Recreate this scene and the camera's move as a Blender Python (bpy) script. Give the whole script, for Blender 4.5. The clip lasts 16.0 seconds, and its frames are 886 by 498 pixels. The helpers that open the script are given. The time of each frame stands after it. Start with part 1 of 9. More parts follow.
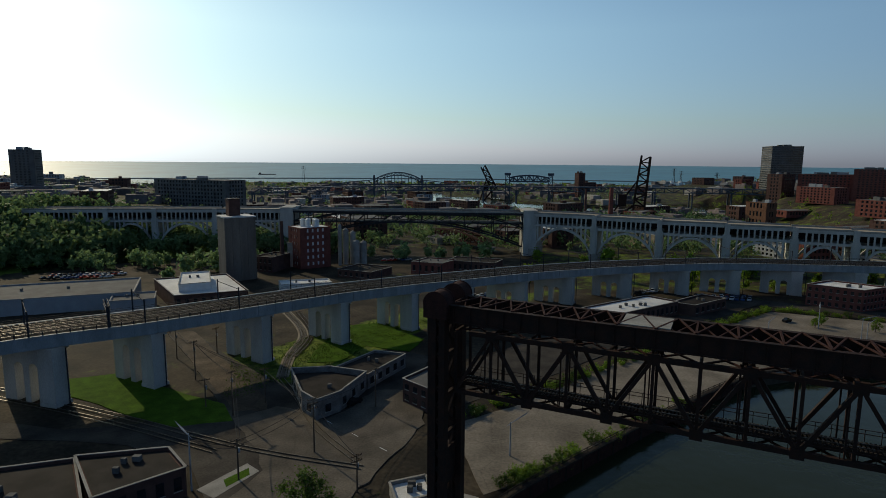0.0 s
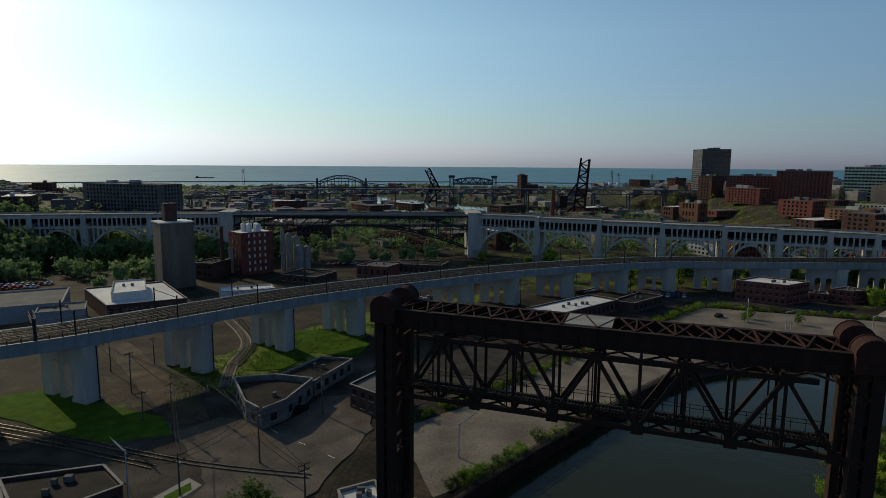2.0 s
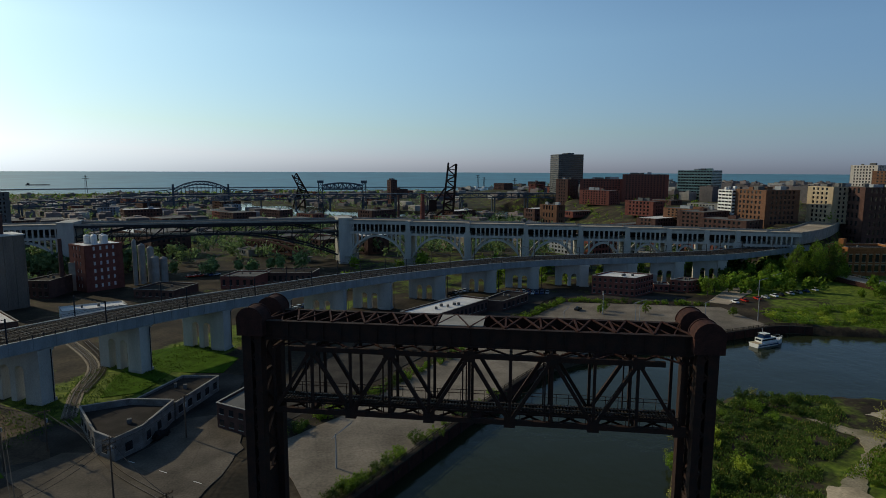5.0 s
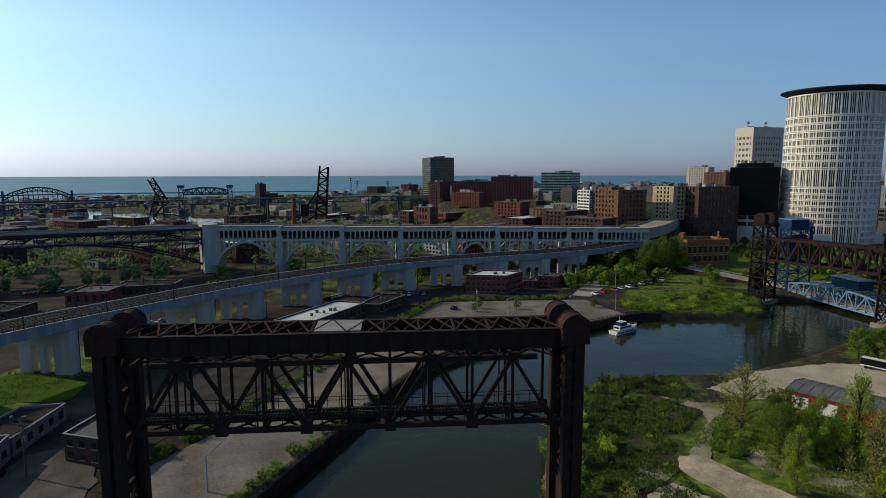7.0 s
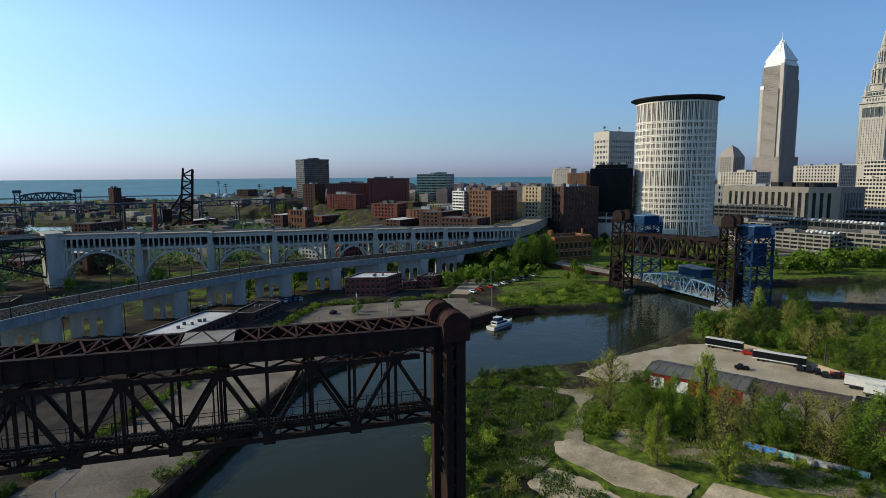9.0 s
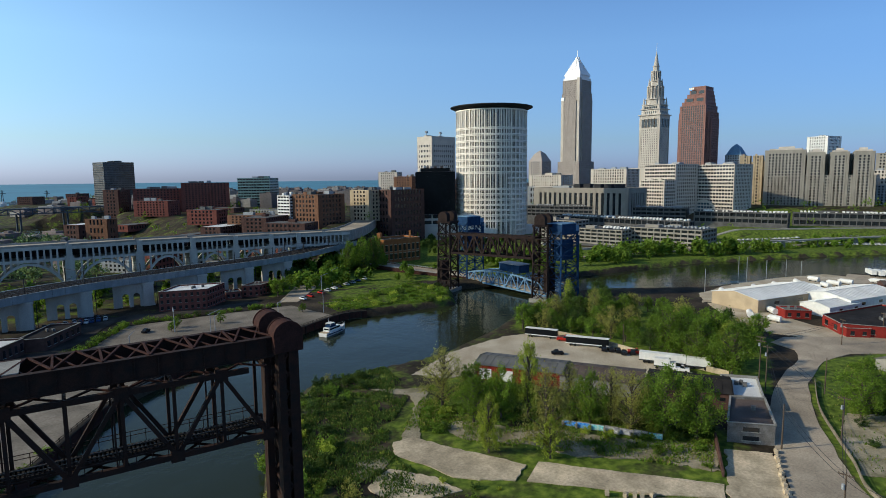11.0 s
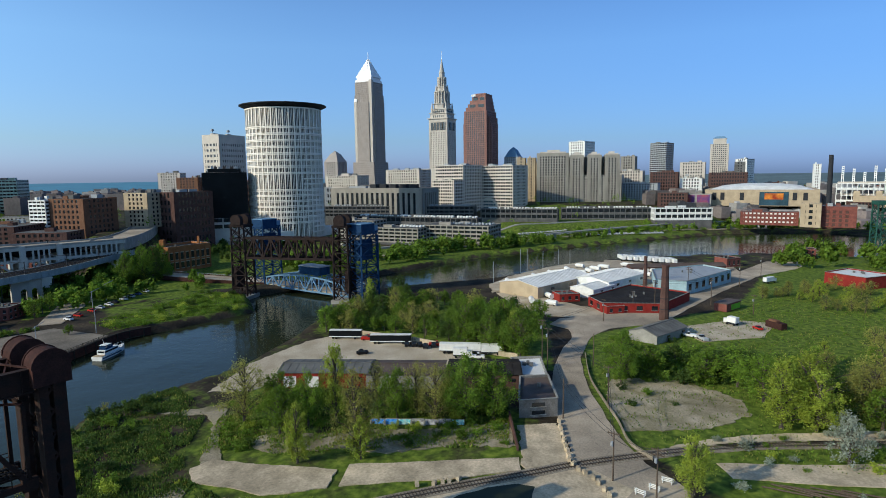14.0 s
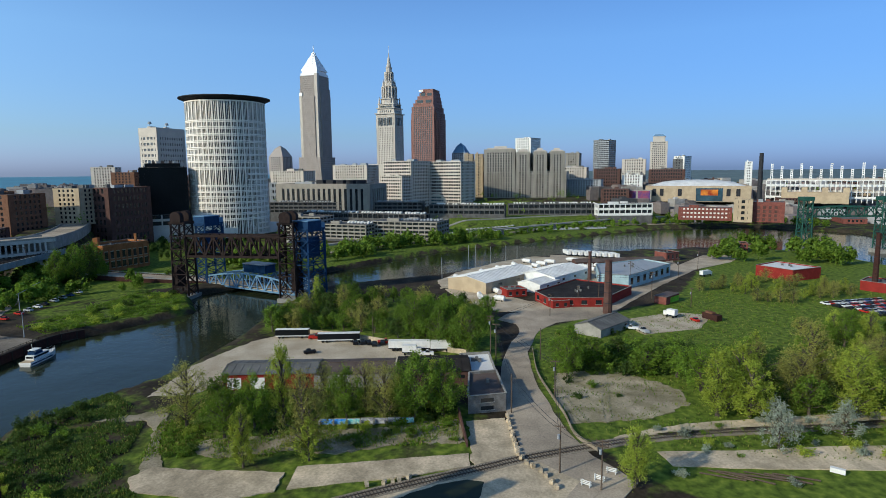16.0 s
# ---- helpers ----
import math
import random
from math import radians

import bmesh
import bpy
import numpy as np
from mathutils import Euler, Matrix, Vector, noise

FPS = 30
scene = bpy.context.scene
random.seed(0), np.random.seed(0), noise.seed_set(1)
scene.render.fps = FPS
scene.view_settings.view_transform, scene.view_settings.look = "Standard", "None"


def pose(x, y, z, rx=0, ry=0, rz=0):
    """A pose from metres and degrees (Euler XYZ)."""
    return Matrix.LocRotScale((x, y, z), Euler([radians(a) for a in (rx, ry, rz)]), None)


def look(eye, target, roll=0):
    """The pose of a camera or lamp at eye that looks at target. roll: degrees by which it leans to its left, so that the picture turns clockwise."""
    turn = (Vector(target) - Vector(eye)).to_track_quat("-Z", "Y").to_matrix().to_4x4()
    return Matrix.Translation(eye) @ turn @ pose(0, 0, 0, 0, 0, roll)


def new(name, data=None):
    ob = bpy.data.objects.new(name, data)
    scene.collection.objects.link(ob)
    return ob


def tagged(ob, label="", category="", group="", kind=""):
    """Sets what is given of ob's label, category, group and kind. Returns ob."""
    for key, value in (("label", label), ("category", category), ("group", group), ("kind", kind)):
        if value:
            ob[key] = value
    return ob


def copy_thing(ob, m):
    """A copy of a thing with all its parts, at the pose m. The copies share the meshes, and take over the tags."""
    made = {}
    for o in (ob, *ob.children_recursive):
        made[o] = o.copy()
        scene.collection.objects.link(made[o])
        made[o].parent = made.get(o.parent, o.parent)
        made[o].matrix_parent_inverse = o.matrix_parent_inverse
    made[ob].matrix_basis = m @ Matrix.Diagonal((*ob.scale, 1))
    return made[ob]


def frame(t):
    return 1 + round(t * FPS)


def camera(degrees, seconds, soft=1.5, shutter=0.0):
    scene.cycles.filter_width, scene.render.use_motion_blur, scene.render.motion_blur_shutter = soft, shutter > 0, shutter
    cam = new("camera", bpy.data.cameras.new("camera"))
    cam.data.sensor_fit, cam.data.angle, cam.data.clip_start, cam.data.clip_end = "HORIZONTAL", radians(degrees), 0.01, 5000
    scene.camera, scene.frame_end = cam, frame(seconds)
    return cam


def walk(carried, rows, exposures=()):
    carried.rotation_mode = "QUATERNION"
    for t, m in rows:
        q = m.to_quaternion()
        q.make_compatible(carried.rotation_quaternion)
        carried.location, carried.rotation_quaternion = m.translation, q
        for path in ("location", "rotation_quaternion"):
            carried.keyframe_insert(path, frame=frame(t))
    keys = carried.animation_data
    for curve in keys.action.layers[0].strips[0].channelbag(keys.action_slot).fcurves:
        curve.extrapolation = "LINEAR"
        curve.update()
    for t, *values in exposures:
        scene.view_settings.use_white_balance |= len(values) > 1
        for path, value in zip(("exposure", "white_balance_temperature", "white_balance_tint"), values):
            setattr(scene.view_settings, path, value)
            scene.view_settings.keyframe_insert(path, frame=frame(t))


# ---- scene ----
cam = camera(73.38, 16.0, soft=0.9)
PATH = [
    (0.0, pose(-0.29, -1.06, 65.19, 81.60, -0.49, 0.10)),
    (0.5, pose(-0.36, -1.16, 65.28, 81.68, -0.46, -1.32)),
    (1.0, pose(-0.42, -1.22, 65.36, 81.76, -0.44, -2.65)),
    (1.5, pose(-0.46, -1.25, 65.41, 81.80, -0.42, -3.87)),
    (2.0, pose(-0.48, -1.25, 65.44, 81.88, -0.40, -5.24)),
    (2.5, pose(-0.48, -1.22, 65.45, 81.96, -0.36, -6.70)),
    (3.0, pose(-0.48, -1.16, 65.45, 82.04, -0.33, -8.30)),
    (5.5, pose(-0.25, -0.54, 65.23, 82.52, -0.17, -20.69)),
    (6.0, pose(-0.17, -0.37, 65.16, 82.63, -0.08, -23.86)),
    (6.5, pose(-0.09, -0.19, 65.08, 82.68, 0.02, -26.84)),
    (7.0, pose(0.00, 0.00, 65.00, 82.73, 0.07, -29.77)),
    (7.5, pose(0.10, 0.20, 64.92, 82.80, 0.13, -32.98)),
    (8.0, pose(0.20, 0.40, 64.84, 82.84, 0.18, -36.01)),
    (8.5, pose(0.31, 0.60, 64.76, 82.86, 0.24, -38.69)),
    (9.0, pose(0.42, 0.81, 64.69, 82.88, 0.33, -41.59)),
    (11.5, pose(0.99, 1.74, 64.45, 83.11, 0.62, -61.90)),
    (12.0, pose(1.10, 1.89, 64.43, 83.09, 0.67, -65.41)),
    (12.5, pose(1.21, 2.03, 64.44, 83.11, 0.75, -69.49)),
    (13.0, pose(1.32, 2.15, 64.46, 83.07, 0.77, -72.54)),
    (13.5, pose(1.42, 2.25, 64.51, 83.04, 0.81, -75.84)),
    (14.0, pose(1.52, 2.33, 64.57, 82.93, 0.75, -77.40)),
    (14.5, pose(1.61, 2.38, 64.66, 82.82, 0.71, -78.76)),
    (15.0, pose(1.69, 2.40, 64.77, 82.71, 0.64, -80.00)),
    (15.5, pose(1.76, 2.40, 64.92, 82.58, 0.57, -81.23)),
    (16.0, pose(1.83, 2.36, 65.09, 82.44, 0.52, -82.37)),
]
EXPOSURES = [(0.0, -1.12, 6350, 6), (3.0, -1.12, 6250, 6), (5.5, -0.9, 6150, 6), (7.0, -0.68, 6050, 7), (9.0, -0.44, 5850, 7), (11.5, -0.28, 5600, 7), (12.5, -0.26, 5500, 7), (16.0, -0.28, 5400, 7)]
walk(cam, PATH, EXPOSURES)

# ---- world and sun ----
SUN_YAW, SUN_ELEV = 41.6, 26.6
world = bpy.data.worlds.new("sky")
scene.world = world
world.use_nodes = True
wn = world.node_tree.nodes
sky = wn.new("ShaderNodeTexSky")
sky.sky_type = "NISHITA"
sky.sun_disc = False
sky.sun_elevation = radians(SUN_ELEV)
sky.sun_rotation = radians(-SUN_YAW)
sky.altitude, sky.air_density, sky.dust_density, sky.ozone_density = 200, 1.05, 0.75, 1.0
wn["Background"].inputs["Strength"].default_value = 0.125
# clear spring haze: the sky's colours kept from turning yellow low down
split, join = wn.new("ShaderNodeSeparateColor"), wn.new("ShaderNodeCombineColor")
world.node_tree.links.new(sky.outputs["Color"], split.inputs["Color"])


def sky_math(op, a, k):
    node = wn.new("ShaderNodeMath")
    node.operation = op
    world.node_tree.links.new(a, node.inputs[0])
    if isinstance(k, float):
        node.inputs[1].default_value = k
    else:
        world.node_tree.links.new(k, node.inputs[1])
    return node.outputs["Value"]


green = sky_math("MULTIPLY", split.outputs["Green"], 1.1)
red = sky_math("MINIMUM", sky_math("MULTIPLY", split.outputs["Red"], 0.92), sky_math("MULTIPLY", green, 0.96))
blue = sky_math("MAXIMUM", sky_math("MULTIPLY", split.outputs["Blue"], 1.28), sky_math("MULTIPLY", green, 0.98))
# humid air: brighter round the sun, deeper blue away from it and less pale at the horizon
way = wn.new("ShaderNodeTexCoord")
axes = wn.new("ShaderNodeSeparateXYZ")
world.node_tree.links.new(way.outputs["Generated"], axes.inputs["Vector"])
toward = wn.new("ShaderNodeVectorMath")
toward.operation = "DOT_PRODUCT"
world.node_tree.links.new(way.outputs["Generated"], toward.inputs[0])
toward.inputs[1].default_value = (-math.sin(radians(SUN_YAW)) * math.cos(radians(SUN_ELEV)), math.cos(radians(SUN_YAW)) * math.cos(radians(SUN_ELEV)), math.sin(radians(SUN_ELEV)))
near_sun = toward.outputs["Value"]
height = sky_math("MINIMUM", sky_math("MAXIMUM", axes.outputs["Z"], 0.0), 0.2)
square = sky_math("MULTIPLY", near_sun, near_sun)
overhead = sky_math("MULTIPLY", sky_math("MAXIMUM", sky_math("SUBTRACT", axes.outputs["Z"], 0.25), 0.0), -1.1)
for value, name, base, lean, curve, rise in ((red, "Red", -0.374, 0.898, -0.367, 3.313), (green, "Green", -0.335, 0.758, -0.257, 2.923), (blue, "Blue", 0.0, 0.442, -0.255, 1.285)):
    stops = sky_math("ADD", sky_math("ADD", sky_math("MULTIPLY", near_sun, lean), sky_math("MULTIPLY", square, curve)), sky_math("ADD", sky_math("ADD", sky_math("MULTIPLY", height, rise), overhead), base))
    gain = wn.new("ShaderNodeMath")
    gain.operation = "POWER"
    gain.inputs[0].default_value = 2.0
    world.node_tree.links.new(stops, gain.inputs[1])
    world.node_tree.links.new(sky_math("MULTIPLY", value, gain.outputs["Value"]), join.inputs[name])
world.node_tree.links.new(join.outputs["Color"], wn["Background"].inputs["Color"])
sun = new("sun", bpy.data.lights.new("sun", "SUN"))
sun.data.energy, sun.data.angle, sun.data.color = 5.0, radians(0.53), (1.0, 0.81, 0.54)
sun_dir = Vector((-math.sin(radians(SUN_YAW)) * math.cos(radians(SUN_ELEV)), math.cos(radians(SUN_YAW)) * math.cos(radians(SUN_ELEV)), math.sin(radians(SUN_ELEV))))
sun.matrix_world = look(sun_dir * 900, (0, 0, 0))

# ---- materials ----
MATS = {}


def mat(name, color, rough=0.85, metal=0.0, var=0.3, scale=0.6, fine=6.0, bump=0.15, tint=None, spec=0.07, rand=0.0, stretch=None, cracks=0.0):
    """A surface with grain and blotches at two scales, in world metres. tint: a second colour in the blotches; rand: how far pieces differ."""
    m = bpy.data.materials.new(name)
    m.use_nodes = True
    n, l = m.node_tree.nodes, m.node_tree.links
    b = n["Principled BSDF"]
    geo = n.new("ShaderNodeNewGeometry")
    src = geo.outputs["Position"]
    if stretch:
        mp = n.new("ShaderNodeMapping")
        mp.inputs["Scale"].default_value = stretch
        l.new(src, mp.inputs["Vector"])
        src = mp.outputs["Vector"]
    big = n.new("ShaderNodeTexNoise")
    big.inputs["Scale"].default_value = scale
    big.inputs["Detail"].default_value = 5
    small = n.new("ShaderNodeTexNoise")
    small.inputs["Scale"].default_value = fine
    small.inputs["Detail"].default_value = 3
    l.new(src, big.inputs["Vector"])
    l.new(src, small.inputs["Vector"])
    ramp = n.new("ShaderNodeValToRGB")
    ramp.color_ramp.elements[0].position, ramp.color_ramp.elements[1].position = 0.35, 0.68
    c = Vector(color)
    second = Vector(tint) if tint else c * (1 - var)
    ramp.color_ramp.elements[0].color = (*second, 1)
    ramp.color_ramp.elements[1].color = (*c, 1)
    l.new(big.outputs["Fac"], ramp.inputs["Fac"])
    grain = n.new("ShaderNodeMapRange")
    grain.inputs["From Min"].default_value, grain.inputs["From Max"].default_value = 0.3, 0.7
    grain.inputs["To Min"].default_value, grain.inputs["To Max"].default_value = 1 - var * 0.6, 1 + var * 0.4
    l.new(small.outputs["Fac"], grain.inputs["Value"])
    mul = n.new("ShaderNodeVectorMath")
    mul.operation = "SCALE"
    l.new(ramp.outputs["Color"], mul.inputs[0])
    l.new(grain.outputs["Result"], mul.inputs["Scale"])
    out = mul.outputs["Vector"]
    if rand:
        info = n.new("ShaderNodeObjectInfo")
        isl = n.new("ShaderNodeNewGeometry")
        add = n.new("ShaderNodeMath")
        add.operation = "ADD"
        l.new(info.outputs["Random"], add.inputs[0])
        l.new(isl.outputs["Random Per Island"], add.inputs[1])
        mr = n.new("ShaderNodeMapRange")
        mr.inputs["From Max"].default_value = 2.0
        mr.inputs["To Min"].default_value, mr.inputs["To Max"].default_value = 1 - rand, 1 + rand
        l.new(add.outputs["Value"], mr.inputs["Value"])
        mul2 = n.new("ShaderNodeVectorMath")
        mul2.operation = "SCALE"
        l.new(out, mul2.inputs[0])
        l.new(mr.outputs["Result"], mul2.inputs["Scale"])
        out = mul2.outputs["Vector"]
    if cracks:
        warp = n.new("ShaderNodeVectorMath")
        warp.operation = "ADD"
        l.new(src, warp.inputs[0])
        l.new(small.outputs["Color"], warp.inputs[1])
        cell = n.new("ShaderNodeTexVoronoi")
        cell.feature = "DISTANCE_TO_EDGE"
        cell.inputs["Scale"].default_value = cracks
        l.new(warp.outputs["Vector"], cell.inputs["Vector"])
        gap = n.new("ShaderNodeMapRange")
        gap.inputs["From Min"].default_value, gap.inputs["From Max"].default_value = 0.002, 0.014
        gap.inputs["To Min"].default_value, gap.inputs["To Max"].default_value = 0.82, 1.0
        l.new(cell.outputs["Distance"], gap.inputs["Value"])
        stain = n.new("ShaderNodeTexNoise")
        stain.inputs["Scale"].default_value, stain.inputs["Detail"].default_value = 0.035, 6
        l.new(src, stain.inputs["Vector"])
        dirt = n.new("ShaderNodeMapRange")
        dirt.inputs["From Min"].default_value, dirt.inputs["From Max"].default_value = 0.38, 0.62
        dirt.inputs["To Min"].default_value, dirt.inputs["To Max"].default_value = 0.76, 1.12
        l.new(stain.outputs["Fac"], dirt.inputs["Value"])
        both = n.new("ShaderNodeMath")
        both.operation = "MULTIPLY"
        l.new(gap.outputs["Result"], both.inputs[0])
        l.new(dirt.outputs["Result"], both.inputs[1])
        worn = n.new("ShaderNodeVectorMath")
        worn.operation = "SCALE"
        l.new(out, worn.inputs[0])
        l.new(both.outputs["Value"], worn.inputs["Scale"])
        out = worn.outputs["Vector"]
    l.new(out, b.inputs["Base Color"])
    b.inputs["Roughness"].default_value, b.inputs["Metallic"].default_value = rough, metal
    b.inputs["Specular IOR Level"].default_value = spec
    if bump:
        bp = n.new("ShaderNodeBump")
        bp.inputs["Strength"].default_value, bp.inputs["Distance"].default_value = bump, 0.1
        l.new(small.outputs["Fac"], bp.inputs["Height"])
        l.new(bp.outputs["Normal"], b.inputs["Normal"])
    MATS[name] = m
    return m


CONCRETE = mat("weathered_concrete", (0.34, 0.33, 0.3), var=0.3, scale=0.25)
PALE = mat("pale_bridge_concrete", (0.5, 0.49, 0.45), var=0.25, scale=0.2, stretch=(1, 1, 0.3))
GIRDER = mat("grey_painted_girder", (0.28, 0.315, 0.33), rough=0.6, var=0.25, scale=0.4, stretch=(1, 1, 0.3))
BLACKSTEEL = mat("black_rusty_steel", (0.022, 0.016, 0.014), rough=0.8, var=0.4, scale=0.8, tint=(0.04, 0.02, 0.014), spec=0.15)
RUST = mat("rust_red_steel", (0.062, 0.028, 0.022), rough=0.8, var=0.4, scale=0.9, tint=(0.038, 0.02, 0.017))
# dark steel of the distant bridges, lightened and blued to imitate haze
HAZESTEEL = mat("haze_tinted_steel", (0.085, 0.105, 0.13), rough=0.7, var=0.3)
DARKSTEEL = mat("dark_steel", (0.04, 0.042, 0.048), rough=0.7, var=0.3)
BLUESTEEL = mat("blue_painted_steel", (0.018, 0.05, 0.125), rough=0.55, var=0.3, scale=0.5)
PALEBLUE = mat("pale_blue_painted_steel", (0.15, 0.26, 0.4), rough=0.55, var=0.2, scale=0.5)
BRICK = mat("red_brick", (0.21, 0.078, 0.062), var=0.3, scale=0.35, fine=4)
BRICKDARK = mat("dark_brick", (0.11, 0.064, 0.054), var=0.3, scale=0.35, fine=4)
BRICKORANGE = mat("orange_brick", (0.19, 0.1, 0.062), var=0.3, scale=0.35, fine=4)
# grey stone, dark enough to serve as the post office's shaded wall too
GREYSTONE = mat("grey_and_shaded_stone", (0.3, 0.28, 0.245), var=0.2, scale=0.15, stretch=(1, 1, 0.4))
DECK = mat("sooty_concrete_deck", (0.13, 0.13, 0.13), var=0.35, scale=0.2)
STATIONBRICK = mat("orange_brick_and_stone", (0.36, 0.155, 0.06), var=0.3, scale=0.35, fine=4)
TAN = mat("tan_stone", (0.46, 0.37, 0.25), var=0.2, scale=0.2)
LIME = mat("limestone", (0.53, 0.485, 0.425), var=0.18, scale=0.15, stretch=(1, 1, 0.4))
WHITE = mat("white_paint", (0.75, 0.75, 0.72), rough=0.5, var=0.15, scale=0.5)
CREAM = mat("cream_precast", (0.55, 0.5, 0.435), var=0.12, scale=0.15)
GREYMETAL = mat("grey_cladding", (0.33, 0.35, 0.37), rough=0.5, var=0.15, scale=0.3)
GRANITE = mat("red_granite", (0.27, 0.145, 0.12), rough=0.5, var=0.15, scale=0.2)
KEYSTONE = mat("grey_granite", (0.35, 0.31, 0.28), rough=0.5, var=0.12, scale=0.1)
STEELROOF = mat("bright_steel_roof", (0.85, 0.85, 0.84), rough=0.35, var=0.08, scale=0.1)
GLASS = mat("dark_window_glass", (0.02, 0.025, 0.03), rough=0.12, var=0.4, scale=0.15, bump=0, spec=0.6)
GLASSBLUE = mat("blue_window_glass", (0.05, 0.1, 0.14), rough=0.1, var=0.4, scale=0.12, bump=0, spec=0.7)
BLACKWALL = mat("black_curtain_wall", (0.012, 0.014, 0.016), rough=0.3, var=0.3, scale=0.1, bump=0)
ROOFGREY = mat("grey_felt_roof", (0.16, 0.16, 0.155), var=0.35, scale=0.15)
ROOFBLACK = mat("black_tar_roof", (0.038, 0.034, 0.031), var=0.5, scale=0.2, tint=(0.02, 0.018, 0.017))
ROOFWHITE = mat("white_membrane_roof", (0.72, 0.72, 0.7), rough=0.6, var=0.2, scale=0.12)
ROOFBROWN = mat("brown_metal_roof", (0.13, 0.1, 0.085), rough=0.6, var=0.3, scale=0.2)
REDPAINT = mat("red_paint", (0.25, 0.03, 0.024), rough=0.6, var=0.25, scale=0.5)
COURT = mat("pale_cream_precast", (0.8, 0.745, 0.66), var=0.12, scale=0.15)
STREET = mat("dark_old_asphalt", (0.078, 0.07, 0.06), var=0.4, scale=0.12, fine=2, tint=(0.034, 0.031, 0.028), cracks=0.09)
ASPHALT = mat("asphalt_road", (0.45, 0.38, 0.285), var=0.3, scale=0.12, fine=2, tint=(0.32, 0.27, 0.205), cracks=0.1)
LOT = mat("worn_lot_asphalt", (0.25, 0.218, 0.175), var=0.35, scale=0.11, fine=1.5, tint=(0.155, 0.135, 0.108), cracks=0.08)
GRAVEL = mat("pale_gravel", (0.52, 0.45, 0.34), var=0.4, scale=0.1, fine=2, tint=(0.36, 0.3, 0.21))
SLAB = mat("broken_concrete_slab", (0.63, 0.52, 0.365), var=0.35, scale=0.2, fine=1.5, tint=(0.38, 0.32, 0.22), cracks=0.3)
DIRT = mat("bare_mottled_dirt", (0.42, 0.36, 0.265), var=0.45, scale=0.16, fine=2, tint=(0.2, 0.18, 0.1), cracks=0.05)
DUSTY = mat("dusty_ballast", (0.3, 0.26, 0.2), var=0.4, scale=0.3, fine=4, tint=(0.2, 0.17, 0.125))
GRASS = mat("short_grass", (0.075, 0.15, 0.012), var=0.5, scale=0.3, fine=2.5, tint=(0.045, 0.09, 0.008), bump=0.4, spec=0.02)
RAIL = mat("worn_rail_steel", (0.17, 0.145, 0.12), rough=0.45, metal=0.8, var=0.3)
TIE = mat("timber_tie", (0.05, 0.042, 0.035), var=0.4, scale=2)
BALLAST = mat("brown_ballast", (0.062, 0.05, 0.04), var=0.4, scale=0.5, fine=4)
BARK = mat("grey_bark", (0.12, 0.1, 0.08), var=0.4, scale=2)
POLE = mat("weathered_pole_timber", (0.13, 0.1, 0.075), var=0.4, scale=2, stretch=(4, 4, 0.3))


ELEVATOR = mat("stained_elevator_concrete", (0.2, 0.18, 0.155), var=0.35, scale=0.2, stretch=(1, 1, 0.15))
WHITEWASH = mat("peeling_whitewash", (0.21, 0.205, 0.2), var=0.5, scale=0.5, tint=(0.13, 0.12, 0.11))


def leaf_mat(name, color, tint):
    m = mat(name, color, rough=0.7, var=0.35, scale=0.35, fine=1.5, bump=0, tint=tint, rand=0.35, spec=0.2)
    n, l = m.node_tree.nodes, m.node_tree.links
    b = n["Principled BSDF"]
    tr = n.new("ShaderNodeBsdfTranslucent")
    mix = n.new("ShaderNodeMixShader")
    mix.inputs["Fac"].default_value = 0.42
    l.new(b.inputs["Base Color"].links[0].from_socket, tr.inputs["Color"])
    l.new(b.outputs["BSDF"], mix.inputs[1])
    l.new(tr.outputs["BSDF"], mix.inputs[2])
    l.new(mix.outputs["Shader"], n["Material Output"].inputs["Surface"])
    return m


LEAF = leaf_mat("spring_leaves", (0.2, 0.31, 0.028), (0.11, 0.18, 0.018))
LEAFYELLOW = leaf_mat("yellow_green_leaves", (0.4, 0.47, 0.05), (0.25, 0.32, 0.035))
LEAFDARK = leaf_mat("dark_leaves", (0.1, 0.16, 0.026), (0.055, 0.095, 0.018))
# distant foliage: the haze of the air is mixed into this paler leaf colour
LEAFHAZE = leaf_mat("haze_paled_leaves", (0.22, 0.31, 0.12), (0.14, 0.22, 0.085))
LEAFOLIVE = leaf_mat("sparse_budding_leaves", (0.36, 0.36, 0.075), (0.24, 0.24, 0.055))
LEAFSILVER = leaf_mat("silver_blossom_leaves", (0.42, 0.46, 0.37), (0.28, 0.32, 0.24))


